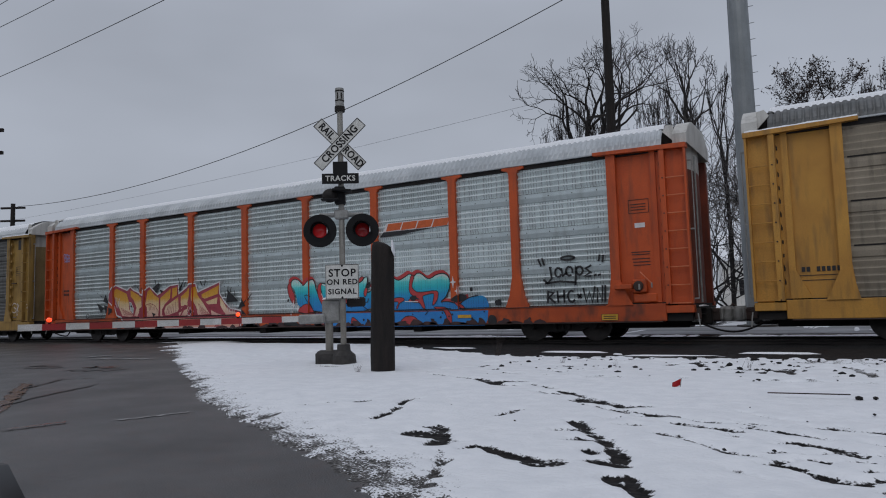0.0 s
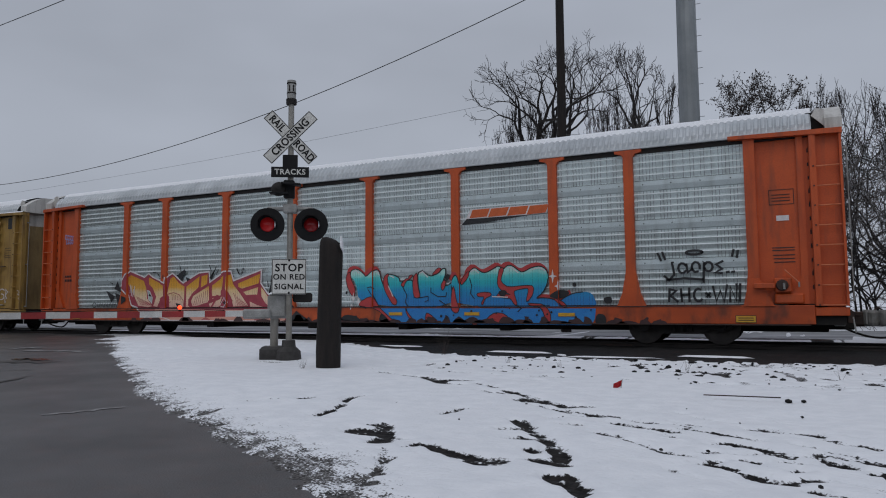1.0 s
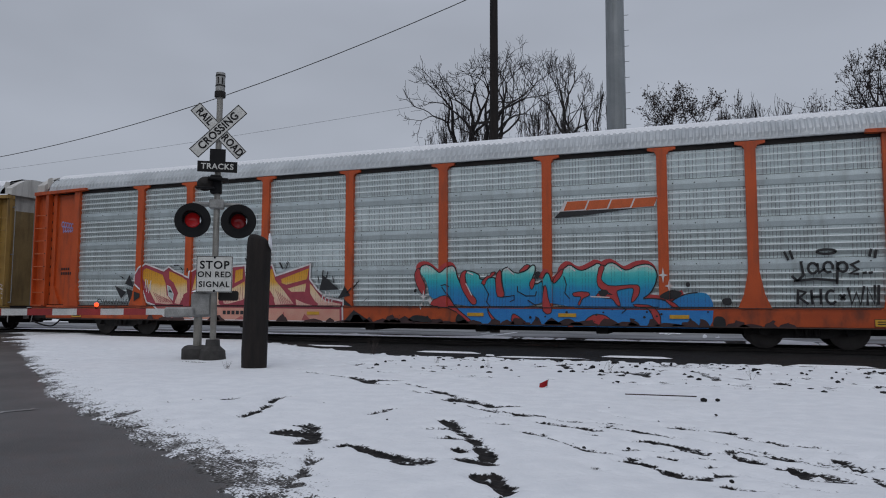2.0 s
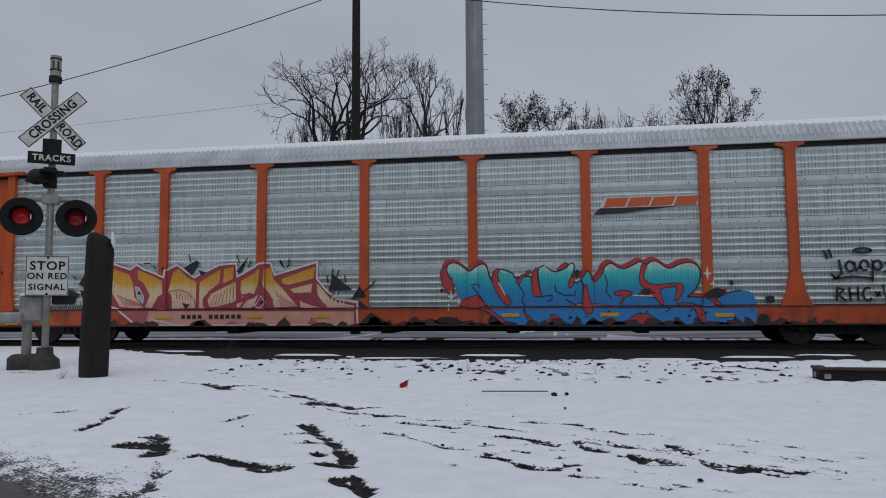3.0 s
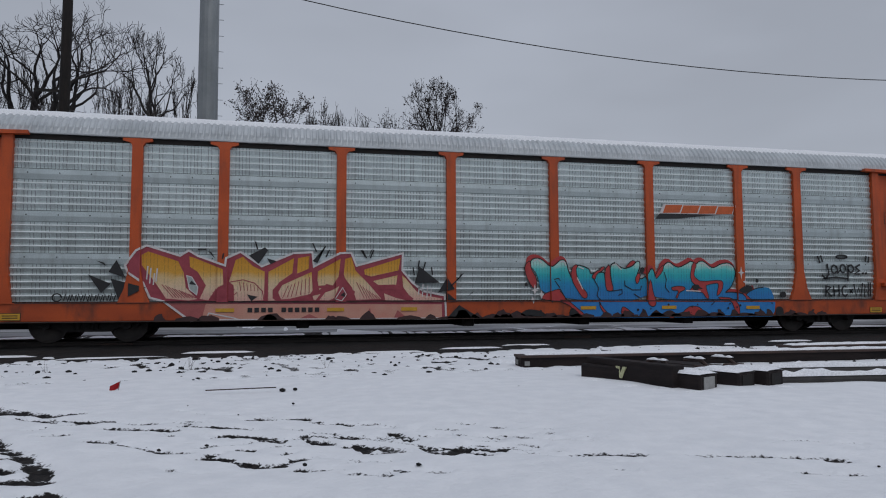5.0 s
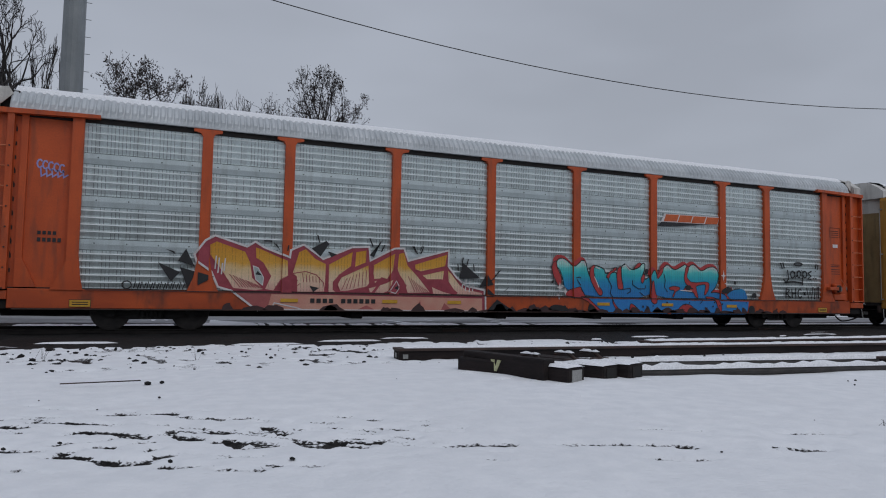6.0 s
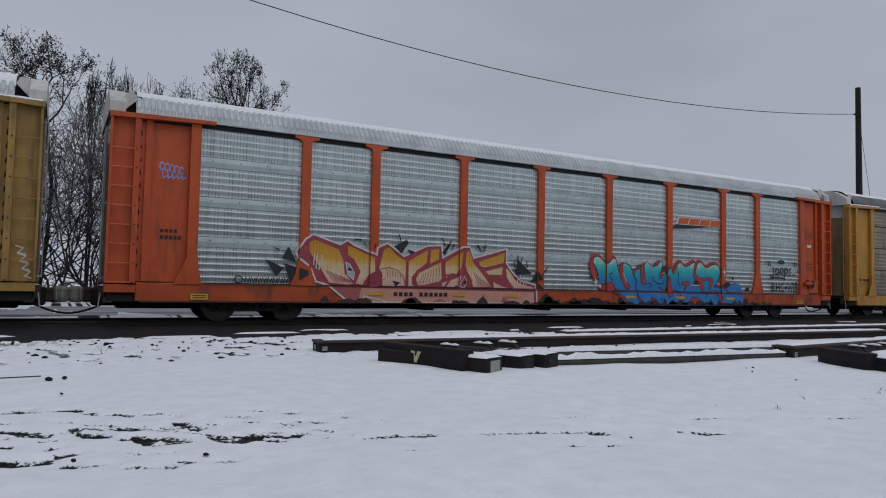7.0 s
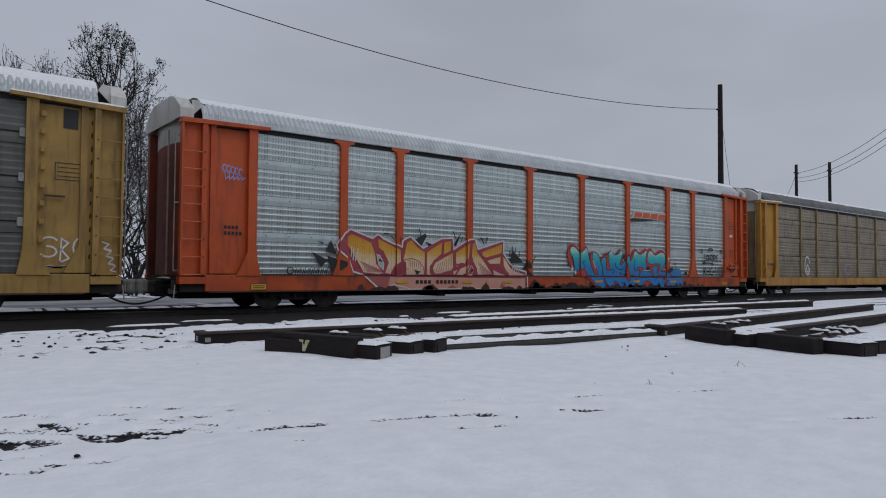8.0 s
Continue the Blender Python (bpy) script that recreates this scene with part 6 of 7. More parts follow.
for k, word in ((1, ("CROSSING",)), (-1, ("RAIL", "ROAD"))):
    rot = Matrix.Translation((0, 0, 4.24)) @ Matrix.Rotation(radians(-46 * k), 4, "Y")
    y = -0.085 - (0.012 if k == 1 else 0)
    b = part("crossbuck_blade", boxed(-0.61, 0.61, y, y + 0.01, -0.115, 0.115, 0, rot), SIGNWHITE, sig_)
    fr = bmesh.new()
    for x0, x1, z0, z1 in ((-0.605, 0.605, 0.1, 0.112), (-0.605, 0.605, -0.112, -0.1), (-0.605, -0.593, -0.112, 0.112), (0.593, 0.605, -0.112, 0.112)):
        box(fr, x0, x1, y - 0.004, y, z0, z1, 0, rot)
    part("border", fr, SIGNBLACK, b)
    if k == 1:
        lettering("letters", "CROSSING", 0.2, SIGNBLACK, b, rot @ Matrix.Translation((0, y - 0.003, 0)), 0.003, 1.05, 0.92)
    else:
        for wd, x in (("RAIL", -0.36), ("ROAD", 0.36)):
            lettering("letters", wd, 0.2, SIGNBLACK, b, rot @ Matrix.Translation((x, y - 0.003, 0)), 0.003, 1.05, 0.82)
tr_ = part("tracks_sign", boxed(-0.35, 0.35, -0.1, -0.09, 3.47, 3.67), SIGNBLACK, sig_, "black sign with white letters")
lettering("letters", "TRACKS", 0.145, SIGNWHITE, tr_, Matrix.Translation((0, -0.103, 3.57)), 0.003, 1.1)
tn = part("track_count_sign", boxed(-0.14, 0.14, -0.1, -0.09, 3.67, 3.9), SIGNBLACK, sig_)
# bell
bl = part("bell", lathed([(0, 0.1), (0.05, 0.09), (0.12, 0.05), (0.15, 0.0), (0.15, -0.02), (0, -0.02)], 16, Matrix.Translation((-0.2, -0.1, 3.25)) @ Matrix.Rotation(radians(70), 4, "X")), BLACKSTEEL, sig_)
part("bell_hood", boxed(-0.38, -0.02, -0.28, -0.05, 3.3, 3.34, 0.01, Matrix.Rotation(radians(4), 4, "Y")), SIGNBLACK, sig_)
part("bell_hood", boxed(-0.36, -0.02, -0.26, -0.05, 3.14, 3.17, 0.01), SIGNBLACK, sig_)
part("bell_bracket", boxed(-0.12, 0.08, -0.12, 0.08, 3.08, 3.42, 0.02), SIGNBLACK, sig_)
# lamps on a cross arm
part("lamp_arm", tubed((-0.42, 0, 2.88), (0.42, 0, 2.88), 0.045, seg=10), CASTGREY, sig_)
part("junction_box", boxed(-0.13, 0.13, -0.1, 0.1, 2.8, 2.97, 0.02), CASTGREY, sig_)
for s, lens in ((-1, LENS_ON), (1, LENS_DIM)):
    c = Matrix.Translation((s * 0.4, -0.1, 2.57))
    d = part("lamp_background", lathed([(0, 0), (0.315, 0), (0.315, 0.015), (0, 0.015)], 36, c @ Matrix.Rotation(radians(90), 4, "X")), SIGNBLACK, sig_, "round black lamp backboard")
    part("lens", lathed([(0, 0.055), (0.06, 0.05), (0.11, 0.03), (0.135, 0.016), (0.0, 0.012)], 28, c @ Matrix.Rotation(radians(90), 4, "X")), lens, d, "red lamp lens", True)
    hood = bmesh.new()
    n = 20
    ra = [hood.verts.new(c @ Vector((0.17 * math.cos(a), -0.015, 0.17 * math.sin(a)))) for a in [math.radians(-20 + 220 * i / n) for i in range(n + 1)]]
    rb = [hood.verts.new(c @ Vector((0.165 * math.cos(a), -0.1 - 0.22 * max(0.12, math.sin(a)), 0.165 * math.sin(a) - 0.02))) for a in [math.radians(-20 + 220 * i / n) for i in range(n + 1)]]
    for i in range(n):
        hood.faces.new((ra[i], ra[i + 1], rb[i + 1], rb[i]))
    bmesh.ops.solidify(hood, geom=hood.faces[:], thickness=0.006)
    part("hood", hood, SIGNBLACK, d)
    sn = bmesh.new()
    ring = [(math.radians(-22 + 44 * i / 8), 0.006 + 0.014 * math.sin(math.pi * i / 8)) for i in range(9)]
    for y in (-0.13, -0.1):
        for (a0, w0), (a1, w1) in zip(ring, ring[1:]):
            q = [c @ Vector((rr * math.cos(a), y, rr * math.sin(a))) for rr, a in ((0.16, a0), (0.16, a1), (0.16 - w1, a1), (0.16 - w0, a0))]
            sn.faces.new([sn.verts.new(p) for p in q])
    part("snow", sn, SNOW_CLEAN, d, "snow caught in the hood")
    part("lamp_housing", lathed([(0, 0.2), (0.1, 0.19), (0.17, 0.1), (0.19, 0.0), (0, 0)], 20, c @ Matrix.Rotation(radians(-90), 4, "X")), SIGNBLACK, d)
st = part("stop_sign_plate", boxed(-0.315, 0.315, -0.075, -0.068, 1.27, 1.93), SIGNWHITE, sig_, "white sign with black letters")
for wd, z, sz in (("STOP", 1.76, 0.2), ("ON RED", 1.59, 0.145), ("SIGNAL", 1.41, 0.145)):
    lettering("letters", wd, sz, SIGNBLACK, st, Matrix.Translation((0, -0.078, z)), 0.003, 1.12)
fr = bmesh.new()
for x0, x1, z0, z1 in ((-0.31, 0.31, 1.915, 1.925), (-0.31, 0.31, 1.275, 1.285), (-0.31, -0.3, 1.275, 1.925), (0.3, 0.31, 1.275, 1.925)):
    box(fr, x0, x1, -0.079, -0.0755, z0, z1)
for z in (1.9, 1.3):
    tube(fr, (0, -0.08, z), (0, -0.074, z), 0.02, seg=8)
part("border", fr, SIGNBLACK, st)

def snow_pad(x0, x1, y0, y1, z):
    """A soft pad of snow on a flat top."""
    bm = bmesh.new()
    rows_ = []
    for i in range(7):
        u = i / 6
        rows_.append([bm.verts.new((x0 + (x1 - x0) * u, y0 + (y1 - y0) * v, z - 0.004 + 0.045 * (min(u, 1 - u, v, 1 - v) * 4) ** 0.5)) for v in [j / 6 for j in range(7)]])
    for a, b in zip(rows_, rows_[1:]):
        for j in range(6):
            bm.faces.new((a[j], b[j], b[j + 1], a[j + 1]))
    return bm


# gate machine with its lowered arm
gate = tagged(empty("crossing_gate", pose(MX - 0.22, MY - 0.1, 0, 0, 0, FACE)), "lowered crossing gate with a red and white striped arm", "barrier")
part("stand_post", tubed((-0.05, 0.15, 0.15), (-0.05, 0.15, 0.9), 0.075, seg=12), ALU, gate)
part("foundation", boxed(-0.3, 0.24, -0.05, 0.42, -0.02, 0.3, 0.05), CONCRETE, gate)
part("machine_case", boxed(-0.17, 0.2, 0.02, 0.32, 0.82, 1.28, 0.05), CASTGREY, gate, "grey cast gate mechanism")
part("case_snow", snow_pad(-0.17, 0.2, 0.02, 0.32, 1.28), SNOW_CLEAN, gate, "snow on the gate mechanism", True)
part("arm_bracket", boxed(-0.6, -0.1, -0.1, 0.02, 0.82, 1.0, 0.03), CASTGREY, gate)
part("counterweight", boxed(0.3, 0.66, 0.0, 0.1, 1.12, 1.3, 0.03), BLACKSTEEL, gate)
TIP = Vector((-12.05, 6.33, 0.93))
arm_dir = (gate.matrix_world.inverted() @ TIP) - Vector((-0.55, -0.04, 0.92))
arm_len = arm_dir.length
ang = math.degrees(math.atan2(arm_dir.y, arm_dir.x))
am = Matrix.Translation((-0.55, -0.04, 0.92)) @ Matrix.Rotation(radians(ang), 4, "Z")
n_st = 13
for i in range(n_st):
    part("arm_stripe", boxed(arm_len * i / n_st, arm_len * (i + 1) / n_st, -0.018, 0.018, -0.055, 0.055, 0, am), REDREFL if i % 2 else WHITEREFL, gate)
for u, m in ((0.245, LAMP_AMBER), (0.90, LAMP_RED)):
    b = part("arm_lamp", lathed([(0, 0.035), (0.026, 0.03), (0.037, 0.0), (0.037, -0.05), (0, -0.05)], 14, am @ Matrix.Translation((arm_len * u, 0.06, 0.12)) @ Matrix.Rotation(radians(-90), 4, "X")), m, gate, "small glowing red gate lamp")
    part("lamp_clip", boxed(arm_len * u - 0.02, arm_len * u + 0.02, -0.02, 0.02, 0.05, 0.1, 0, am), BLACKSTEEL, b)
cable("arm_cable", [am @ Vector((arm_len * (0.08 + 0.8 * k / 12), 0.02, 0.062 + 0.01 * (k % 2))) for k in range(13)], 0.008, BLACKSTEEL, gate)

# heavy timber bollard beside the mast
bol = tagged(empty("timber_bollard", pose(-6.75, 9.35, 0, 0, 1.2, 30)), "thick tarred timber post with a snowy top", "bollard")
bm = bmesh.new()
prof = [(0.198, -0.05), (0.204, 0.3), (0.196, 1.2), (0.192, 1.95), (0.185, 2.06), (0.155, 2.13), (0.08, 2.165), (0, 2.17)]
lathe(bm, prof, 14)
for v in bm.verts:
    k = 1 + 0.05 * noise.noise(v.co * 3)
    v.co.x, v.co.y = v.co.x * k, v.co.y * k
    if v.co.z > 1.85:
        v.co.z -= 0.35 * v.co.x
part("post", bm, WOODDARK, bol, smooth=True)
bm = bmesh.new()
lathe(bm, [(0, 2.19), (0.08, 2.185), (0.16, 2.15), (0.195, 2.07), (0.2, 2.0), (0.18, 2.0)], 14)
for v in bm.verts:
    v.co.z -= 0.35 * v.co.x
    v.co.x = v.co.x * 0.14 + 0.17
part("snow_cap", bm, SNOW_CLEAN, bol, "snow on the post's top", True)

# ---------- poles and wires ----------
def rod_pole(x, y, h, r0, r1, name, label, m, cat="utility pole"):
    p = tagged(empty(name, pose(x, y, 0)), label, cat)
    part("pole", tubed((0, 0, -0.1), (0, 0, h), r0, r1, 16), m, p)
    return p


def polar(az, r):
    return r * math.sin(math.radians(az)), r * math.cos(math.radians(az))


px, py = polar(-6.28, 27)
sp_ = rod_pole(px, py, 21, 0.40, 0.32, "steel_pole", "tall grey tapered steel power pole with step bolts", GALVPOLE)
for k in range(26):
    z = 2.4 + 0.62 * k
    rr = 0.40 - 0.08 * z / 21
    s = 1 if k % 2 else -0.4
    part("step_bolt", tubed((rr * 0.96, -0.02 * s, z), (rr + 0.17, -0.02 * s, z), 0.011, seg=6), GALVPOLE, sp_)
part("number_plate", boxed(0.12, 0.24, -0.36, -0.33, 3.3, 4.5), LABELYELLOW, sp_, "yellow vertical number strip")
for k in range(4):
    part("number_bar", boxed(0.14, 0.22, -0.368, -0.362, 3.42 + 0.27 * k, 3.58 + 0.27 * k), SIGNBLACK, sp_)
part("base_flange", tubed((0, 0, 0), (0, 0, 0.12), 0.72, seg=20), CONCRETE, sp_)
px, py = polar(-16.35, 25)
wp = rod_pole(px, py, 14.2, 0.19, 0.14, "wooden_utility_pole", "dark tarred wooden utility pole", WOODDARK)
WTOP = Vector((px, py, 12.9))
part("insulator_arm", boxed(-0.9, -0.1, -0.04, 0.04, 7.75, 7.83), BLACKSTEEL, wp)
px, py = polar(60.48, 42)
wr = rod_pole(px, py, 11.95, 0.19, 0.13, "wooden_utility_pole", "dark wooden utility pole with a single cable", WOODDARK)
part("insulator_arm", boxed(-0.35, 0.1, -0.05, 0.05, 10.45, 10.53), BLACKSTEEL, wr)
RTOP = Vector((px - 0.3, py, 10.5))
cable("guy_wire", [(0.1, 0, 10.2), (2.4, 0, 0)], 0.012, WIRE, wr)
for az, r, h in ((65.69, 78, 12.35), (67.85, 78, 12.4)):
    px, py = polar(az, r)
    q = rod_pole(px, py, h, 0.17, 0.14, "wooden_utility_pole", "far dark wooden utility pole with crossing wires", WOODDARK)
    part("insulator_arm", boxed(-0.5, 0.5, -0.05, 0.05, h - 0.9, h - 0.8), BLACKSTEEL, q)
px, py = polar(-62.75, 56)
wl_ = rod_pole(px, py, 9.1, 0.18, 0.14, "wooden_utility_pole", "far utility pole with three crossarms", WOODDARK)
LTOP = Vector((px + 0.6, py, 8.85))
for k, z in enumerate((8.8, 7.9, 7.2)):
    arm_ = part("crossarm", boxed(-0.85, 0.85, -0.06, 0.06, z - 0.07, z + 0.07, 0.01, Matrix.Rotation(radians(30), 4, "Z")), WOODDARK, wl_)
px, py = polar(-65.2, 34)
w2 = rod_pole(px, py, 14.2, 0.18, 0.14, "wooden_utility_pole", "tall wooden utility pole with two crossarms", WOODDARK)
for k, z in enumerate((8.9, 7.95)):
    part("crossarm", boxed(-1.25, 1.25, -0.06, 0.06, z - 0.07, z + 0.07, 0.01, Matrix.Rotation(radians(30), 4, "Z")), WOODDARK, w2)


def wire(a, b, r, sag, label="thin black overhead cable"):
    c = cable("overhead_cable", [a, b], r, WIRE, None, sag)
    tagged(c, label, "cable", group="overhead cables")
    return c


wire(LTOP, WTOP, 0.017, 1.75)
wire(WTOP, RTOP, 0.017, 2.07)
wire(LTOP - Vector((0.6, 0, 0.9)), WTOP - Vector((0.5, 0, 4.05)), 0.005, 0.3)
lx, ly = polar(-65.2, 34)
for z0, z1, y1, sg in ((13.75, 16.0, 8.5, 1.2), (12.85, 15.2, 8.8, 1.5), (10.75, 13.6, 9.3, 1.2)):
    wire((lx, ly, z0), (28, y1, z1), 0.012, sg)
hx, hy = polar(65.69, 78)
for z0, el, sg in ((11.5, 0.27, 1.33), (11.0, 0.262, 1.5), (10.6, 0.25, 1.5)):
    qx, qy = polar(77, 44)
    wire((hx, hy, z0), (qx, qy, 1.06 + 44 * el), 0.02, sg)
hx, hy = polar(64.6, 90)
wire((hx, hy, 9.5), (*polar(65.69, 78), 11.5), 0.02, 0.5)

# ---------- trees ----------


def grow(seed, height, trunk_r, spread, levels=4, lean=(0, 0), stems=1, up=0.35, kink=0.2, first=0.5):
    """Branch segments of a bare tree that forks again and again: (a, b, ra, rb, level)."""
    rs = random.Random(seed)
    segs, tips = [], []
    depth = levels + 2

    def turned(d, angle, a):
        side = d.orthogonal().normalized()
        side.rotate(Matrix.Rotation(a, 3, d))
        return (d * math.cos(angle) + side * math.sin(angle)).normalized()

    def twig(p, d, length, r):
        for _ in range(3):
            d = (d + Vector((rs.gauss(0, 0.25), rs.gauss(0, 0.25), rs.gauss(0.12, 0.2)))).normalized()
            q = p + d * length / 3
            segs.append((p, q, r, r * 0.7, 9))
            p, r = q, r * 0.7
        tips.append((p, d))

    def limb(p, d, length, r, level):
        n = 3
        for i in range(n):
            d = (d + Vector((rs.gauss(0, 1), rs.gauss(0, 1), rs.gauss(0, 0.6) + up)) * kink).normalized()
            q = p + d * (length / n)
            r2 = r * 0.93
            segs.append((p, q, r, r2, level))
            if level >= depth - 2:
                for _ in range(rs.choice((0, 1, 1, 2))):
                    twig(q, turned(d, rs.uniform(0.5, 0.95), rs.uniform(0, 6.28)), length * rs.uniform(0.35, 0.8), max(0.008, r2 * 0.4))
            p, r = q, r2
        if level >= depth:
            tips.append((p, d))
            return
        n = 3 if level == 0 else 2
        a = rs.uniform(0, 6.28)
        for k in range(n):
            big = rs.uniform(0.72, 0.86) if k == 0 else rs.uniform(0.58, 0.76)
            ang = spread * (rs.uniform(0.3, 0.6) if k == 0 else rs.uniform(0.7, 1.15))
            limb(p, turned(d, ang, a + k * 6.28 / n + rs.gauss(0, 0.4)), height * (0.92 - first) * 0.32 * 0.8 ** level * rs.uniform(0.8, 1.2), r * big, level + 1)

    for k in range(stems):
        a = rs.uniform(0, 2 * math.pi)
        o = 0.25 if stems > 1 else 0
        d = Vector((lean[0] + o * math.cos(a), lean[1] + o * math.sin(a), 1)).normalized()
        limb(Vector((o * math.cos(a), o * math.sin(a), -0.1)), d, height * first, trunk_r, 0)
    return segs, tips


def sticks(segs, sides):
    verts, faces = [], []
    for a, b, ra, rb, _ in segs:
        q = (b - a).to_track_quat("Z", "Y")
        s0 = len(verts)
        for p, r in ((a, ra), (b, rb)):
            for i in range(sides):
                an = 2 * math.pi * i / sides
                verts.append(p + q @ Vector((r * math.cos(an), r * math.sin(an), 0)))
        for i in range(sides):
            j = (i + 1) % sides
            faces.append((s0 + i, s0 + j, s0 + sides + j, s0 + sides + i))
    me = bpy.data.meshes.new("branches")
    me.from_pydata(verts, [], faces)
    return me


def tree(az, r, height, seed, label, leaves=0, width=None, drop=0.1, **kw):
    x, y = polar(az, r)
    t = tagged(empty("bare_tree", pose(x, y, 0)), label, "tree")
    kw.setdefault("trunk_r", 0.16)
    kw.setdefault("spread", 0.6)
    segs, tips = grow(seed, height, **kw)
    heights = sorted(p.z for p, d in tips)
    k = height / heights[int(len(heights) * 0.95)]
    sx, shear = Vector((k, k, k)), Vector((0, 0, 0))
    if width:
        # bring the crown over the foot and give it its width
        high = [p * k for p, d in tips if p.z * k > 0.7 * height]
        mid_ = sum(high, Vector()) / len(high)
        shear = Vector((-mid_.x, -mid_.y, 0)) / height
        reach = sorted(abs(p.x + shear.x * p.z) for p in high)[int(len(high) * 0.96)]
        sx = Vector((k * width / 2 / reach, k * width / 2 / reach, k))
    place = lambda p: (p + shear * p.z * 1.15) * sx
    segs = [(place(a), place(b), max(0.011, ra), max(0.009, rb), l) for a, b, ra, rb, l in segs]
    starts = [i for i, q in enumerate(segs) if q[4] == 0 and q[0].z < 0] + [len(segs)]
    for i, j in zip(starts, starts[1:]):
        a = sticks([q for q in segs[i:j] if q[4] < 4], 6)
        a.materials.append(BARK)
        part("trunk", a, None, t)
    b = sticks([s for s in segs if s[4] >= 4], 3)
    b.materials.append(TWIG_PALE if "snow" in label else TWIG)
    part("crown", b, None, t)
    if leaves:
        rs = random.Random(seed + 100)
        verts, faces = [], []
        for p, d in tips:
            for _ in range(leaves):
                c = place(p) + Vector((rs.gauss(0, 0.1), rs.gauss(0, 0.1), rs.gauss(-drop, 0.1)))
                u = Vector((rs.gauss(0, 1), rs.gauss(0, 1), rs.gauss(0, 1))).normalized() * 0.06
                v = Vector((rs.gauss(0, 1), rs.gauss(0, 1), rs.gauss(0, 1))).normalized() * 0.045
                s0 = len(verts)
                verts += [c - u, c + v, c + u, c - v]
                faces.append((s0, s0 + 1, s0 + 2, s0 + 3))
        me = bpy.data.meshes.new("leaves")
        me.from_pydata(verts, [], faces)
        me.materials.append(DRYLEAF)
        o = part("dry_leaves", me, None, t, "withered brown leaves")
        o["kind"] = "stuff"
    return t


BARE = "leafless dark tree with spreading branches behind the track"
tree(-19.5, 38, 14.8, 31, BARE, width=5.8, trunk_r=0.26, spread=0.8, levels=4, up=0.1, kink=0.25, first=0.58)
tree(-17.0, 39, 13.6, 43, BARE, width=4.0, trunk_r=0.17, spread=0.5, levels=3, up=0.1, kink=0.25, first=0.58)
tree(-14.2, 38, 15.4, 27, BARE, width=4.8, trunk_r=0.28, spread=0.6, levels=4, up=0.15, kink=0.22, first=0.55)
tree(-10.2, 37, 14.3, 8, BARE, width=4.0, trunk_r=0.22, spread=0.5, levels=4, up=0.12, kink=0.22, first=0.58)
tree(-7.9, 38, 12.8, 14, BARE, width=1.8, trunk_r=0.13, spread=0.5, levels=2, kink=0.3)
tree(-12.0, 39, 12.3, 32, "low dense twiggy brush behind the track", width=4.0, trunk_r=0.09, stems=3, spread=0.6, levels=4, up=0.1, first=0.35)
tree(-19.0, 39, 12.3, 33, "low dense twiggy brush behind the track", width=4.2, trunk_r=0.09, stems=3, spread=0.6, levels=4, up=0.1, first=0.35)
BRUSH = "thin leafless brush with withered leaves behind the track"
tree(-1.5, 38, 12.3, 40, BRUSH, width=3.9, leaves=3, trunk_r=0.1, stems=2, spread=0.6, levels=3, up=0.1, kink=0.25, first=0.62)
tree(2.0, 41, 12.2, 16, BRUSH, width=2.0, leaves=1, trunk_r=0.07, stems=2, spread=0.5, levels=3)
tree(4.7, 42, 13.0, 17, "thin pale leafless sapling behind the track", width=2.6, trunk_r=0.06, stems=2, spread=0.4, levels=2, up=0.7)
tree(7.8, 44, 12.6, 18, BRUSH, width=2.2, leaves=2, trunk_r=0.08, stems=2, spread=0.6, levels=2)
tree(12.3, 43, 14.3, 40, "dense dark tree with withered hanging leaves", width=4.5, drop=0.14, leaves=2, trunk_r=0.2, stems=2, spread=0.5, levels=4, up=0.1, kink=0.22, first=0.58)
tree(15.4, 43, 11.6, 20, BRUSH, width=3.0, leaves=1, trunk_r=0.09, stems=2, spread=0.5, levels=2)
for i, (az, r, h) in enumerate(((-9.6, 36, 9.5), (-7.7, 35, 8.5), (-5.0, 38, 8.5), (-3.2, 36, 8.0), (1.6, 36, 9.0), (2.8, 35, 8.2), (-0.6, 34, 7.5), (13.4, 36, 8.0), (16.6, 38, 8.5), (14.6, 33, 6.0), (5.8, 37, 8.0))):
    tree(az, r, h, 40 + i, "snow-dusted leafless brush beside the track", trunk_r=0.06, stems=4, spread=0.75, levels=2, kink=0.3, first=0.12)

THICKET = "dense dark leafless thicket behind the track"
for i, (az, r, h) in enumerate(((6.6, 40, 10.5), (7.6, 39, 11.2), (8.3, 41, 11.5), (9.3, 39, 11.0), (10.3, 38, 9.5), (11.4, 37, 8.0), (13.2, 40, 9.0), (14.2, 41, 9.5), (-6.0, 41, 8.5), (-9.8, 40, 9.0))):
    tree(az, r, h, 70 + i, THICKET, leaves=1, trunk_r=0.1, stems=2, spread=0.85, levels=3, up=0.2, kink=0.32, first=0.22)

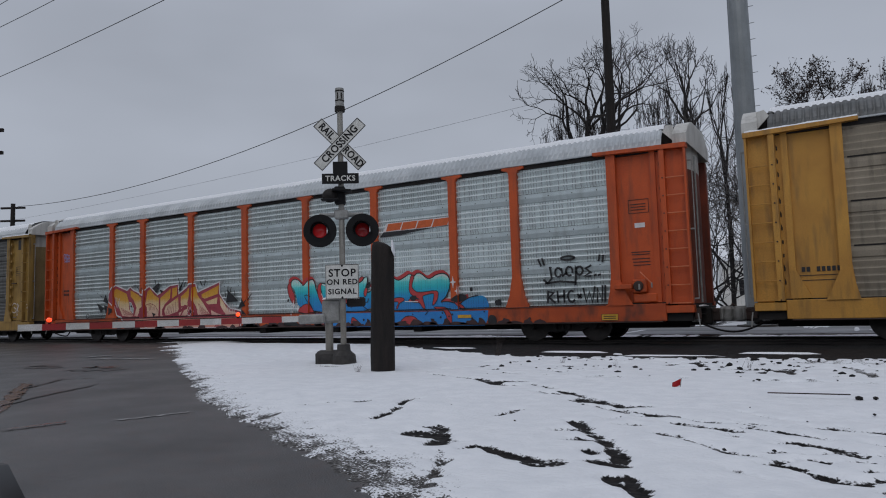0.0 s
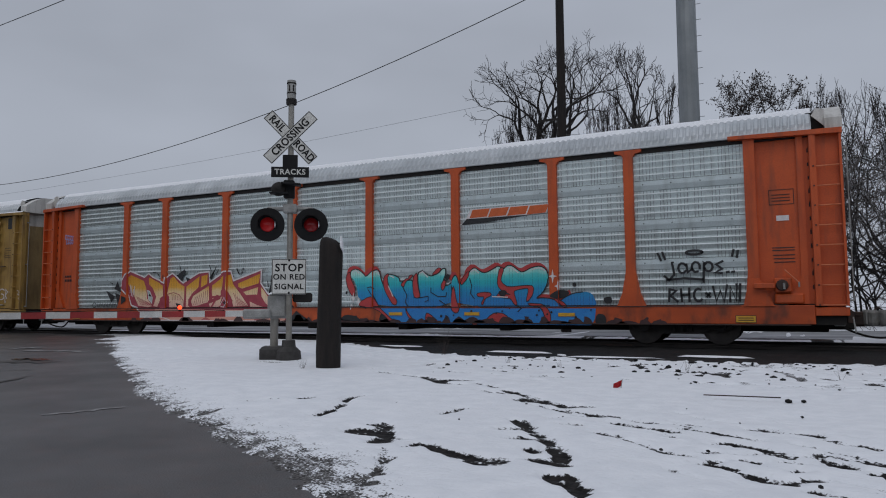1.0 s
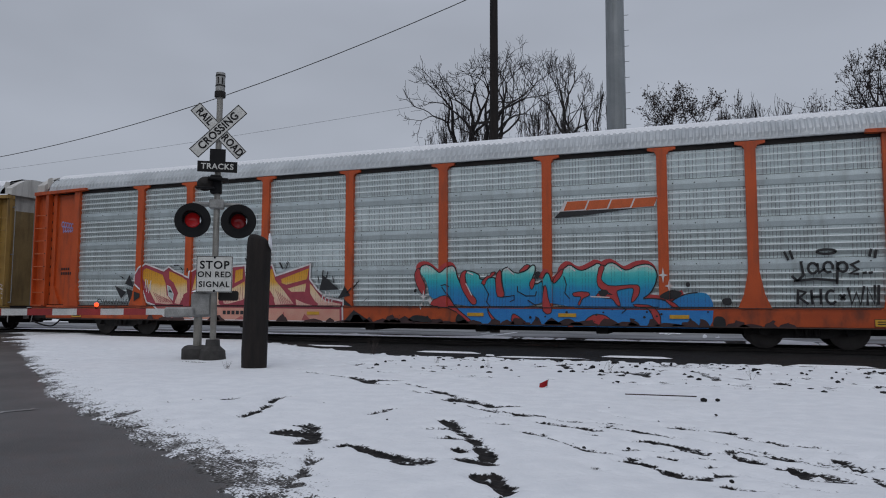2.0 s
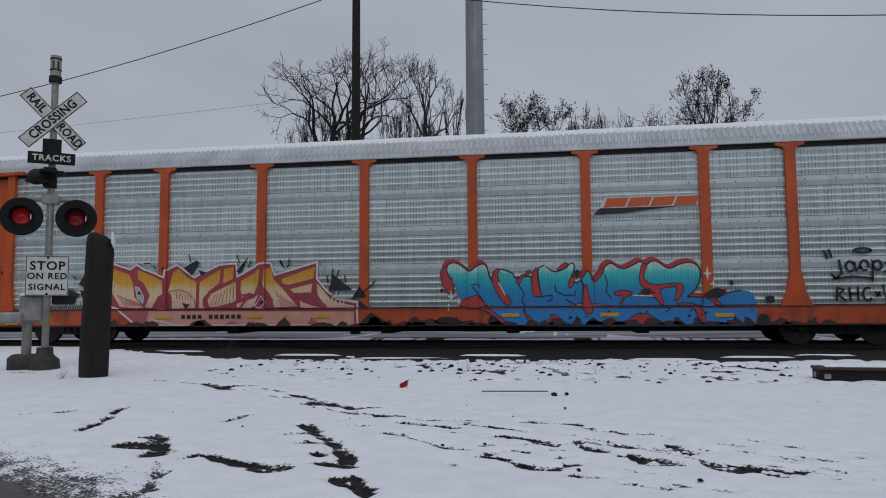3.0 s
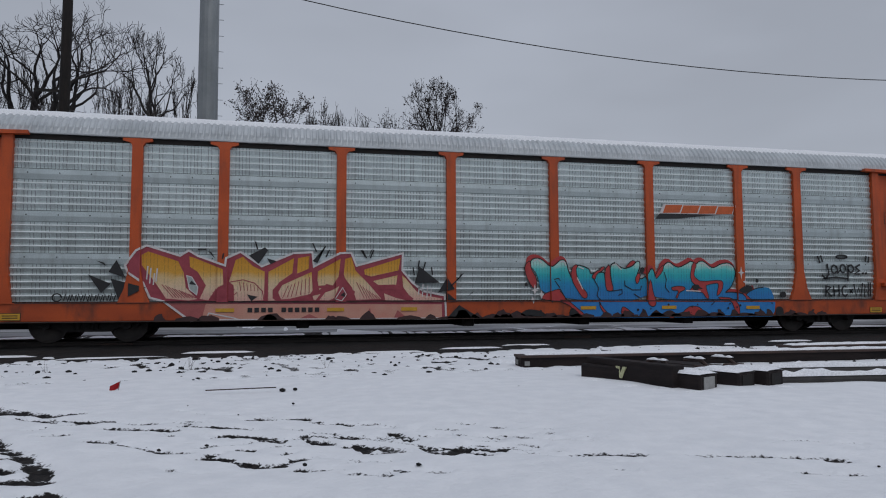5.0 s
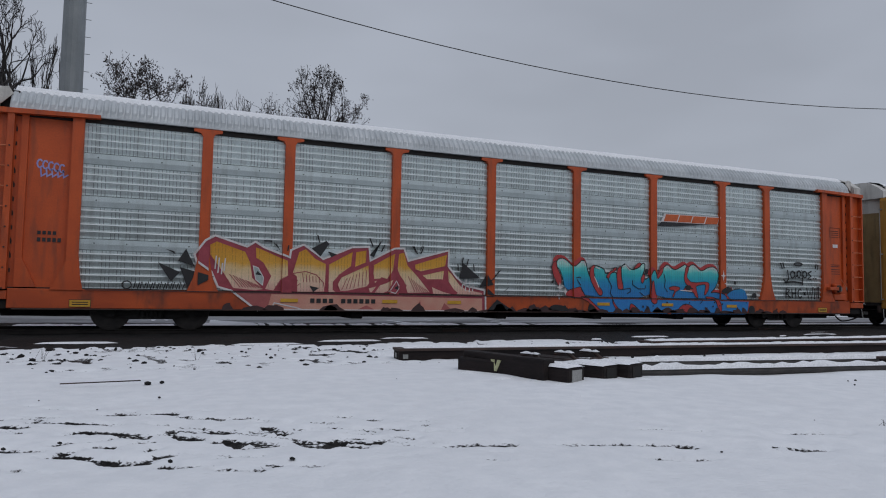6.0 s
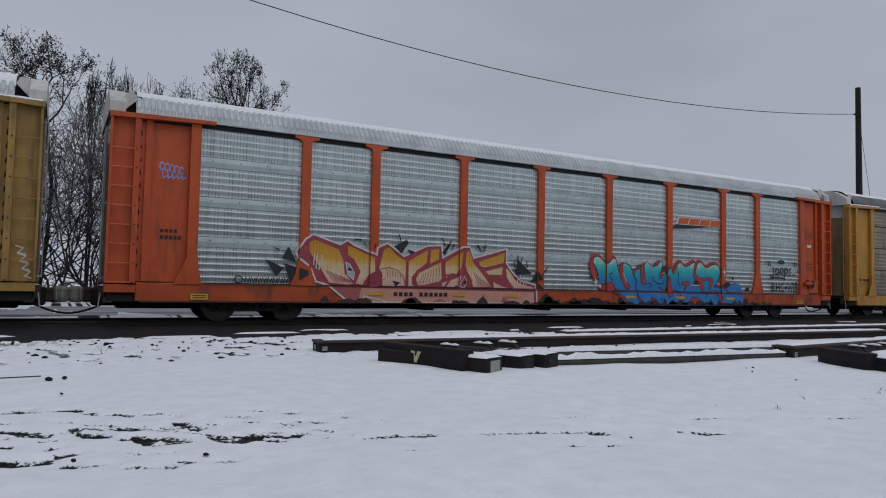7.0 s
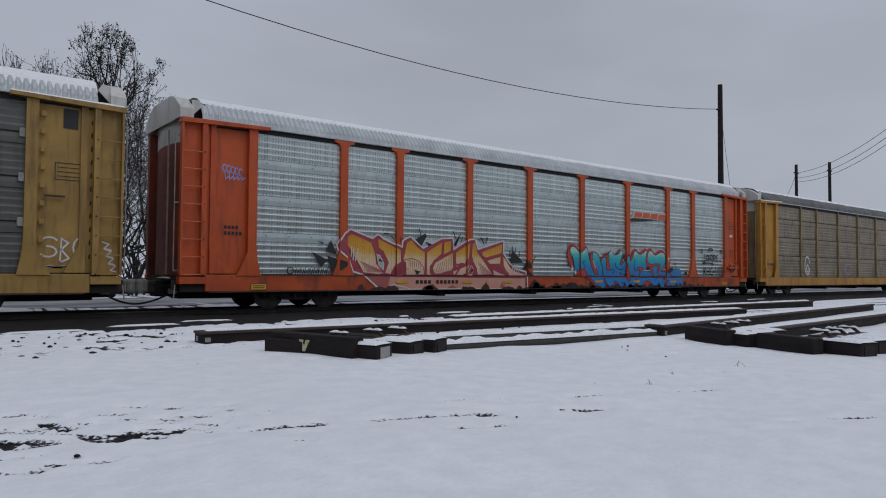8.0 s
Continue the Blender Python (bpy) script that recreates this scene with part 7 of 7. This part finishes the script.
# a pale house far behind the brush
house = tagged(empty("house", pose(*polar(-4.9, 62), 0, 0, 0, 12)), "small white house with a snowy roof, far behind", "house")
part("wall", boxed(-4, 4, 0, 6, 0, 4.2), ENDWHITE, house)
bm = bmesh.new()
box(bm, -4.3, 4.3, -0.4, 6.4, 4.2, 4.35)
rv = [bm.verts.new(p) for p in ((-4.3, -0.4, 4.36), (4.3, -0.4, 4.36), (4.3, 6.4, 4.36), (-4.3, 6.4, 4.36), (-4.3, 3, 6.6), (4.3, 3, 6.6))]
for q in ((0, 1, 5, 4), (2, 3, 4, 5), (1, 2, 5), (3, 0, 4)):
    bm.faces.new([rv[i] for i in q])
part("roof", bm, SNOW_CLEAN, house)
for x in (-2.4, -0.2, 2.0):
    w = part("window", boxed(x - 0.45, x + 0.45, -0.05, 0.02, 1.3, 2.7), SIGNWHITE, house)
    part("pane", boxed(x - 0.38, x + 0.38, -0.07, -0.045, 1.38, 2.62), SIGNBLACK, w)

# ---------- stacked beams, timbers and pipes in the snow ----------


def girder(ax, ay, bx, by, h, w, label, z0=0.0, snow=0.035, sw=0.8):
    a, b = Vector((ax, ay, 0)), Vector((bx, by, 0))
    ln = (b - a).length
    g = tagged(empty("steel_beam", pose(ax, ay, z0, 0, 0, math.degrees(math.atan2(by - ay, bx - ax)))), label, "steel beam", group="beams lying beside the track")
    part("web", boxed(0, ln, -w * 0.5, w * 0.5, 0, h, 0.008), TIMBER, g)
    part("flange", boxed(-0.01, ln + 0.01, -w * 0.62, w * 0.62, h - 0.025, h + 0.01, 0.004), RUST, g)
    part("end_tag", boxed(-0.012, -0.004, -0.04, 0.05, h * 0.35, h * 0.7), CASTGREY, g)
    part("face_mark", boxed(0.06, 0.14, -w * 0.5 - 0.004, -w * 0.5, h * 0.3, h * 0.62), CASTGREY, g)
    if snow:
        part("snow", snow_strip(0.1, ln - 0.1, w * sw, snow, int(ax * 10), Matrix.Translation((0, 0.04, h + 0.01))), SNOW_CLEAN, g, "snow lying on the beam", True)
    return g


def timber(ex, ey, deg, ln, label):
    """A squared timber whose near end lies at (ex, ey) and that runs back along deg."""
    t = tagged(empty("crossing_timber", pose(ex, ey, 0, 0, 0, deg)), label, "timber", group="timbers in the snow")
    part("beam", boxed(0, ln, -0.17, 0.17, -0.02, 0.22, 0.02), TIMBER, t)
    part("end_plate", boxed(-0.008, 0.0, -0.1, 0.1, 0.04, 0.19), CASTGREY if ex < 5 else BLACKSTEEL, t)
    part("snow", snow_strip(0.0, 0.62, 0.345, 0.045, int(ex * 100), Matrix.Translation((0, 0, 0.218))), SNOW_CLEAN, t, "snow on the timber's end", True)
    part("spike_plate", boxed(0.45, 0.6, -0.12, 0.12, 0.22, 0.26, 0.008), RUST, t)
    bm = bmesh.new()
    tube(bm, (0.5, 0, 0.25), (0.62, 0.02, 0.34), 0.022, seg=6)
    tube(bm, (0.62, 0.02, 0.34), (0.8, 0.03, 0.3), 0.018, seg=6)
    part("spike", bm, RUST, t)
    part("spike_snow", snow_strip(0.52, 0.8, 0.05, 0.028, int(ey * 100), Matrix.Translation((0, 0.02, 0.33))), SNOW_CLEAN, t, "snow on the spike", True)
    return t


girder(3.44, 10.0, 17.5, 9.35, 0.2, 0.3, "long dark rusty steel beam with snow on top")
girder(8.5, 10.5, 24.6, 10.75, 0.22, 0.3, "second long dark steel beam behind the first")
for ex, ey in ((4.58, 6.86), (5.12, 6.94), (5.56, 7.02)):
    timber(ex, ey, 113, 1.75, "dark creosoted crossing timber with snow on its end")
tm = tagged(empty("timber_baulk", pose(3.93, 8.45, 0, 0, 0, -74)), "dark upright timber baulk with a pale mark", "timber", group="timbers in the snow")
part("beam", boxed(0, 1.45, -0.1, 0.1, -0.02, 0.3, 0.012), TIMBER, tm)
part("face_mark", plate([(0.56, 0.23), (0.63, 0.09), (0.67, 0.09), (0.74, 0.23), (0.68, 0.23), (0.65, 0.15), (0.62, 0.23)], -0.118, -0.1), CHALK, tm)
for k, (ax, ay, bx, by) in enumerate(((6.3, 8.15, 11.0, 7.62), (5.72, 7.22, 9.95, 6.84))):
    ln = math.hypot(bx - ax, by - ay)
    p = tagged(empty("pipe", pose(ax, ay, 0, 0, 0, math.degrees(math.atan2(by - ay, bx - ax)))), "snow-topped dark pipe lying in the snow", "pipe", group="pipes in the snow")
    part("tube", tubed((0, 0, 0.085), (ln, 0, 0.085), 0.06, seg=12), PIPE, p)
    part("snow", snow_strip(0.0, ln, 0.13, 0.075, 70 + k, Matrix.Translation((0, 0, 0.125))), SNOW_CLEAN, p, "snow on the pipe", True)
girder(9.98, 6.85, 23.5, 8.5, 0.22, 0.3, "long dark steel beam with snow on top, beside timbers")
girder(9.9, 5.4, 25.5, 6.75, 0.23, 0.3, "dark steel beam lying across timbers")
for bx_, by_, deg_, ln, h in ((9.9, 6.15, -112, 0.95, 0.27), (9.75, 4.92, -108, 0.95, 0.25)):
    tm = tagged(empty("timber_baulk", pose(bx_, by_, 0, 0, 0, deg_)), "dark upright timber baulk beside the beams", "timber", group="timbers in the snow")
    part("beam", boxed(0, ln, -0.1, 0.1, -0.02, h, 0.012), TIMBER, tm)
for ex, ey in ((9.7, 3.5), (10.22, 3.52), (10.74, 3.55)):
    timber(ex, ey, 77, 1.0, "dark creosoted crossing timber with snow on its end")
for ex, ey in ((9.72, 4.98), (10.2, 5.04), (10.68, 5.1)):
    timber(ex, ey, 77, 0.9, "dark creosoted timber partly under a beam")


def mound(x, y, ln, w, h, deg, seed):
    """A low bank of drifted snow."""
    ob = tagged(new("snow_bank", put(snow_strip(-ln / 2, ln / 2, w, h, seed, Matrix.Identity(4)), SNOW_CLEAN, True)), "low bank of drifted snow against a timber", "snow bank", group="snow banks")
    ob.matrix_world = pose(x, y, 0.0, 0, 0, deg)


mound(3.85, 7.7, 1.0, 0.4, 0.07, -74, 1)
mound(4.25, 6.9, 0.7, 0.35, 0.06, -60, 2)
mound(9.45, 5.75, 0.9, 0.35, 0.07, -112, 3)
mound(9.25, 4.5, 0.8, 0.35, 0.07, -105, 4)
mound(5.2, 6.88, 1.2, 0.3, 0.06, 8, 5)
mound(7.5, 10.75, 8.5, 0.7, 0.1, -1, 6)

# ---------- small things ----------
flag = tagged(empty("marker_flag", pose(-1.86, 8.5, -0.13, 0, 6, 10)), "small red marker flag on a wire", "marker flag")
part("wire", tubed((0, 0, 0), (0.02, 0, 0.28), 0.005, seg=6), CASTGREY, flag)
bm = bmesh.new()
gv = [[bm.verts.new((0.02 - 0.1 * i / 4, 0.015 * math.sin(i * 1.6), 0.2 + 0.075 * j - 0.015 * i)) for j in (0, 1)] for i in range(5)]
for a, b in zip(gv, gv[1:]):
    bm.faces.new((a[0], b[0], b[1], a[1]))
bmesh.ops.solidify(bm, geom=bm.faces[:], thickness=0.003)
part("cloth", bm, FLAGRED, flag)


def stone(x, y, s, seed):
    rs = random.Random(seed)
    bm = bmesh.new()
    bmesh.ops.create_icosphere(bm, subdivisions=1, radius=1)
    for v in bm.verts:
        v.co *= 0.75 + 0.5 * rs.random()
        v.co = Vector((v.co.x * s, v.co.y * s * 0.8, v.co.z * s * 0.55))
    ob = tagged(new("stone", put(bm, BALLAST)), "dark wet stone poking out of the snow", "stone", group="stones in the snow")
    ob.location = (x, y, 0.04 + s * 0.15)
    ob.rotation_euler.z = rs.random() * 6
    return ob


rs0 = random.Random(5)
for i in range(290):
    x = rs0.uniform(-5.5, 9.5)
    stone(x, 12.8 - 3.6 * rs0.random() ** 1.3, 0.014 + 0.05 * rs0.random() ** 2, i)
for i in range(40):
    x, y = rs0.uniform(-5, 12), rs0.uniform(3.3, 10)
    if edge_side(np.array([x]), np.array([y]))[0] > 1.2:
        stone(x, y, rs0.uniform(0.006, 0.02), 300 + i)


def tuft(x, y, h, n, seed):
    rs = random.Random(seed)
    bm = bmesh.new()
    for _ in range(n):
        a, l = rs.uniform(0, 6.28), rs.uniform(0.05, 0.5) * h
        tube(bm, (rs.gauss(0, 0.03), rs.gauss(0, 0.03), 0), (l * math.cos(a), l * math.sin(a), h * rs.uniform(0.5, 1)), 0.0022, 0.0008, 3, False)
    ob = tagged(new("dry_grass_tuft", put(bm, DRYLEAF)), "withered grass stalks in the snow", "grass", group="grass tufts")
    ob.location = (x, y, 0.02)


for i, (x, y, h, n) in enumerate(((-6.4, 12.9, 0.55, 26), (-7.0, 9.0, 0.2, 14), (-1.4, 11.2, 0.25, 8), (-4.4, 11.4, 0.2, 8), (0.6, 10.6, 0.2, 5), (7.6, 4.1, 0.08, 4), (6.4, 4.2, 0.07, 3), (5.6, 3.9, 0.08, 4), (-3.3, 10.8, 0.2, 5))):
    tuft(x, y, h, n, i)
# a dropped bar in the snow
bar = tagged(new("dropped_bar", put(tubed((-0.38, 0, 0), (0.38, -0.02, 0.012), 0.007, seg=6), RUST)), "thin rusty bar lying in the snow", "metal bar")
bar.location = (-0.47, 8.1, 0.06)
stone(-0.02, 8.02, 0.045, 901)
stone(0.12, 8.1, 0.03, 902)


# ---------- road marks ----------
MARKS = []


def road_strip(name, pts, w, m, label):
    bm = bmesh.new()
    MARKS.append(name)
    lift = Vector((0, 0, 0.004 + 0.0012 * len(MARKS)))
    rs = random.Random(len(pts))
    dense = []
    for a, b in zip(pts, pts[1:]):
        for k in range(14):
            dense.append(Vector((*a, 0)).lerp(Vector((*b, 0)), k / 14))
    rows_ = []
    for i, p in enumerate(dense):
        d = (dense[min(i + 1, len(dense) - 1)] - dense[max(0, i - 1)]).normalized()
        n = Vector((-d.y, d.x, 0))
        o = n * rs.gauss(0, w * 0.2)
        k = w * rs.uniform(0.3, 0.6) * min(1.0, 0.3 + 0.25 * min(i, len(dense) - 1 - i))
        rows_.append((bm.verts.new(p + o - n * k + lift), bm.verts.new(p + o + n * k + lift)))
    for a, b in zip(rows_, rows_[1:]):
        bm.faces.new((a[0], b[0], b[1], a[1]))
    bmesh.ops.recalc_face_normals(bm, faces=bm.faces)
    return tagged(new(name, put(bm, m)), label, "road mark", kind="structure")


SLUSH = material("slush", (0.3, 0.3, 0.3), (0.1, 0.09, 0.085), rough=0.6, scale=4, bump=0.3)
TAR = material("tar_seam", (0.014, 0.013, 0.013), (0.03, 0.024, 0.02), rough=0.4, scale=4, bump=0.1)
BRINE = material("rusty_puddle_stain", (0.085, 0.028, 0.018), (0.05, 0.02, 0.015), rough=0.25, scale=3, bump=0.05)
road_strip("road_crack", [(-6.6, 4.4), (-6.45, 4.8), (-6.3, 5.2)], 0.09, SLUSH, "crack in the asphalt filled with slush")
road_strip("road_seam", [(-8.3, 4.1), (-9.0, 4.6), (-9.9, 5.2), (-11.6, 6.3)], 0.11, BRINE, "brown wet seam in the asphalt")
road_strip("road_patch", [(-14.0, 8.4), (-13.3, 8.55), (-12.6, 8.7)], 0.5, TAR, "dark wet patch in the asphalt")
road_strip("road_patch", [(-15.6, 8.35), (-15.1, 8.6), (-14.8, 8.75)], 0.35, TAR, "dark wet patch in the asphalt")
road_strip("road_seam", [(-8.4, 3.0), (-9.2, 4.6), (-10.6, 7.0)], 0.1, TAR, "dark tar seam in the asphalt")
road_strip("road_patch", [(-16.8, 10.6), (-15.6, 10.9), (-14.8, 11.0)], 0.3, SLUSH, "pale slush on the asphalt")

road_strip("road_patch", [(-14.1, 8.73), (-13.97, 9.02), (-13.18, 8.93)], 0.35, BRINE, "rust-brown wet patch in the asphalt")
road_strip("road_patch", [(-16.11, 8.71), (-15.81, 8.92), (-15.04, 8.79)], 0.25, TAR, "dark wet patch in the asphalt")
road_strip("road_seam", [(-9.0, 4.54), (-10.28, 5.35), (-12.0, 6.47)], 0.16, BRINE, "brown wet seam in the asphalt")
road_strip("road_seam", [(-7.1, 3.59), (-7.02, 3.91), (-6.95, 4.19)], 0.07, BRINE, "brown wet seam in the asphalt")
road_strip("road_patch", [(-17.75, 10.9), (-17.64, 11.31), (-17.53, 11.73)], 0.4, SLUSH, "pale slush on the asphalt")
road_strip("road_seam", [(-10.93, 5.83), (-11.94, 7.03), (-11.43, 7.55)], 0.06, TAR, "dark tar seam in the asphalt")

# ---------- parked car beside the camera ----------
CARPAINT = material("dark_car_paint", (0.02, 0.021, 0.024), (0.03, 0.031, 0.034), rough=0.3, scale=2, bump=0.0)
GLASS = material("tinted_glass", (0.012, 0.013, 0.014), (0.015, 0.016, 0.017), rough=0.08, scale=2, bump=0.0)
RUBBER = material("tyre_rubber", (0.015, 0.015, 0.015), (0.02, 0.02, 0.02), rough=0.85, scale=20, bump=0.3)
pc = tagged(empty("parked_car", pose(-1.86, -1.43, 0.035, 0, 0, 0)), "dark wet parked car at the roadside", "car")
bm = bmesh.new()
secs = [(2.18, 0.42, 0.36, 0.72), (2.08, 0.7, 0.3, 0.78), (1.7, 0.87, 0.26, 0.82), (0.9, 0.88, 0.24, 0.85), (0.4, 0.88, 0.24, 0.86), (-1.6, 0.88, 0.24, 0.88), (-2.2, 0.84, 0.28, 0.84), (-2.35, 0.7, 0.4, 0.7)]
rows_ = []
for y, w, z0, z1 in secs:
    rows_.append([bm.verts.new(p) for p in ((-w, y, z0), (-w, y, (z0 + z1) / 2), (-w * 0.97, y, z1 - 0.07), (-w * 0.86, y, z1), (w * 0.86, y, z1), (w * 0.97, y, z1 - 0.07), (w, y, (z0 + z1) / 2), (w, y, z0))])
for a, b in zip(rows_, rows_[1:]):
    for i in range(8):
        bm.faces.new((a[i], a[(i + 1) % 8], b[(i + 1) % 8], b[i]))
bm.faces.new(rows_[0])
bm.faces.new(rows_[-1][::-1])
bmesh.ops.recalc_face_normals(bm, faces=bm.faces)
part("body", bm, CARPAINT, pc, smooth=True)
bm = bmesh.new()
lo = [bm.verts.new(p) for p in ((-0.78, 0.85, 0.82), (0.78, 0.85, 0.82), (0.78, -1.9, 0.86), (-0.78, -1.9, 0.86))]
hi = [bm.verts.new(p) for p in ((-0.58, 0.1, 1.32), (0.58, 0.1, 1.32), (0.58, -1.35, 1.32), (-0.58, -1.35, 1.32))]
for i in range(4):
    bm.faces.new((lo[i], lo[(i + 1) % 4], hi[(i + 1) % 4], hi[i]))
bmesh.ops.recalc_face_normals(bm, faces=bm.faces)
part("windows", bm, GLASS, pc)
part("roof", boxed(-0.6, 0.6, -1.38, 0.13, 1.31, 1.37, 0.02), CARPAINT, pc)
for x in (-0.8, 0.8):
    for y in (1.35, -1.4):
        wh = part("wheel", lathed([(0, 0.09), (0.2, 0.09), (0.22, 0.1), (0.31, 0.09), (0.32, 0.0), (0.31, -0.09), (0, -0.09)], 24, Matrix.Translation((x, y, 0.285)) @ Matrix.Rotation(radians(90), 4, "Y")), RUBBER, pc)
        part("rim", lathed([(0, 0.11), (0.19, 0.1), (0.2, 0.09), (0, 0.085)], 20, Matrix.Translation((x, y, 0.285)) @ Matrix.Rotation(radians(90 if x > 0 else -90), 4, "Y")), CASTGREY, wh)


def motions():
    times = [i * 0.5 for i in range(17)]
    for car, x0 in CARS:
        walk(car, [(t, pose(x0 + SPEED * t, YC, 0)) for t in times])
    turn = math.degrees(SPEED / WHEEL_R)
    for w in WHEELSETS:
        x, y, z = w.location
        walk(w, [(i * 0.1, pose(x, y, z, 0, turn * i * 0.1, 0)) for i in range(81)])


motions()
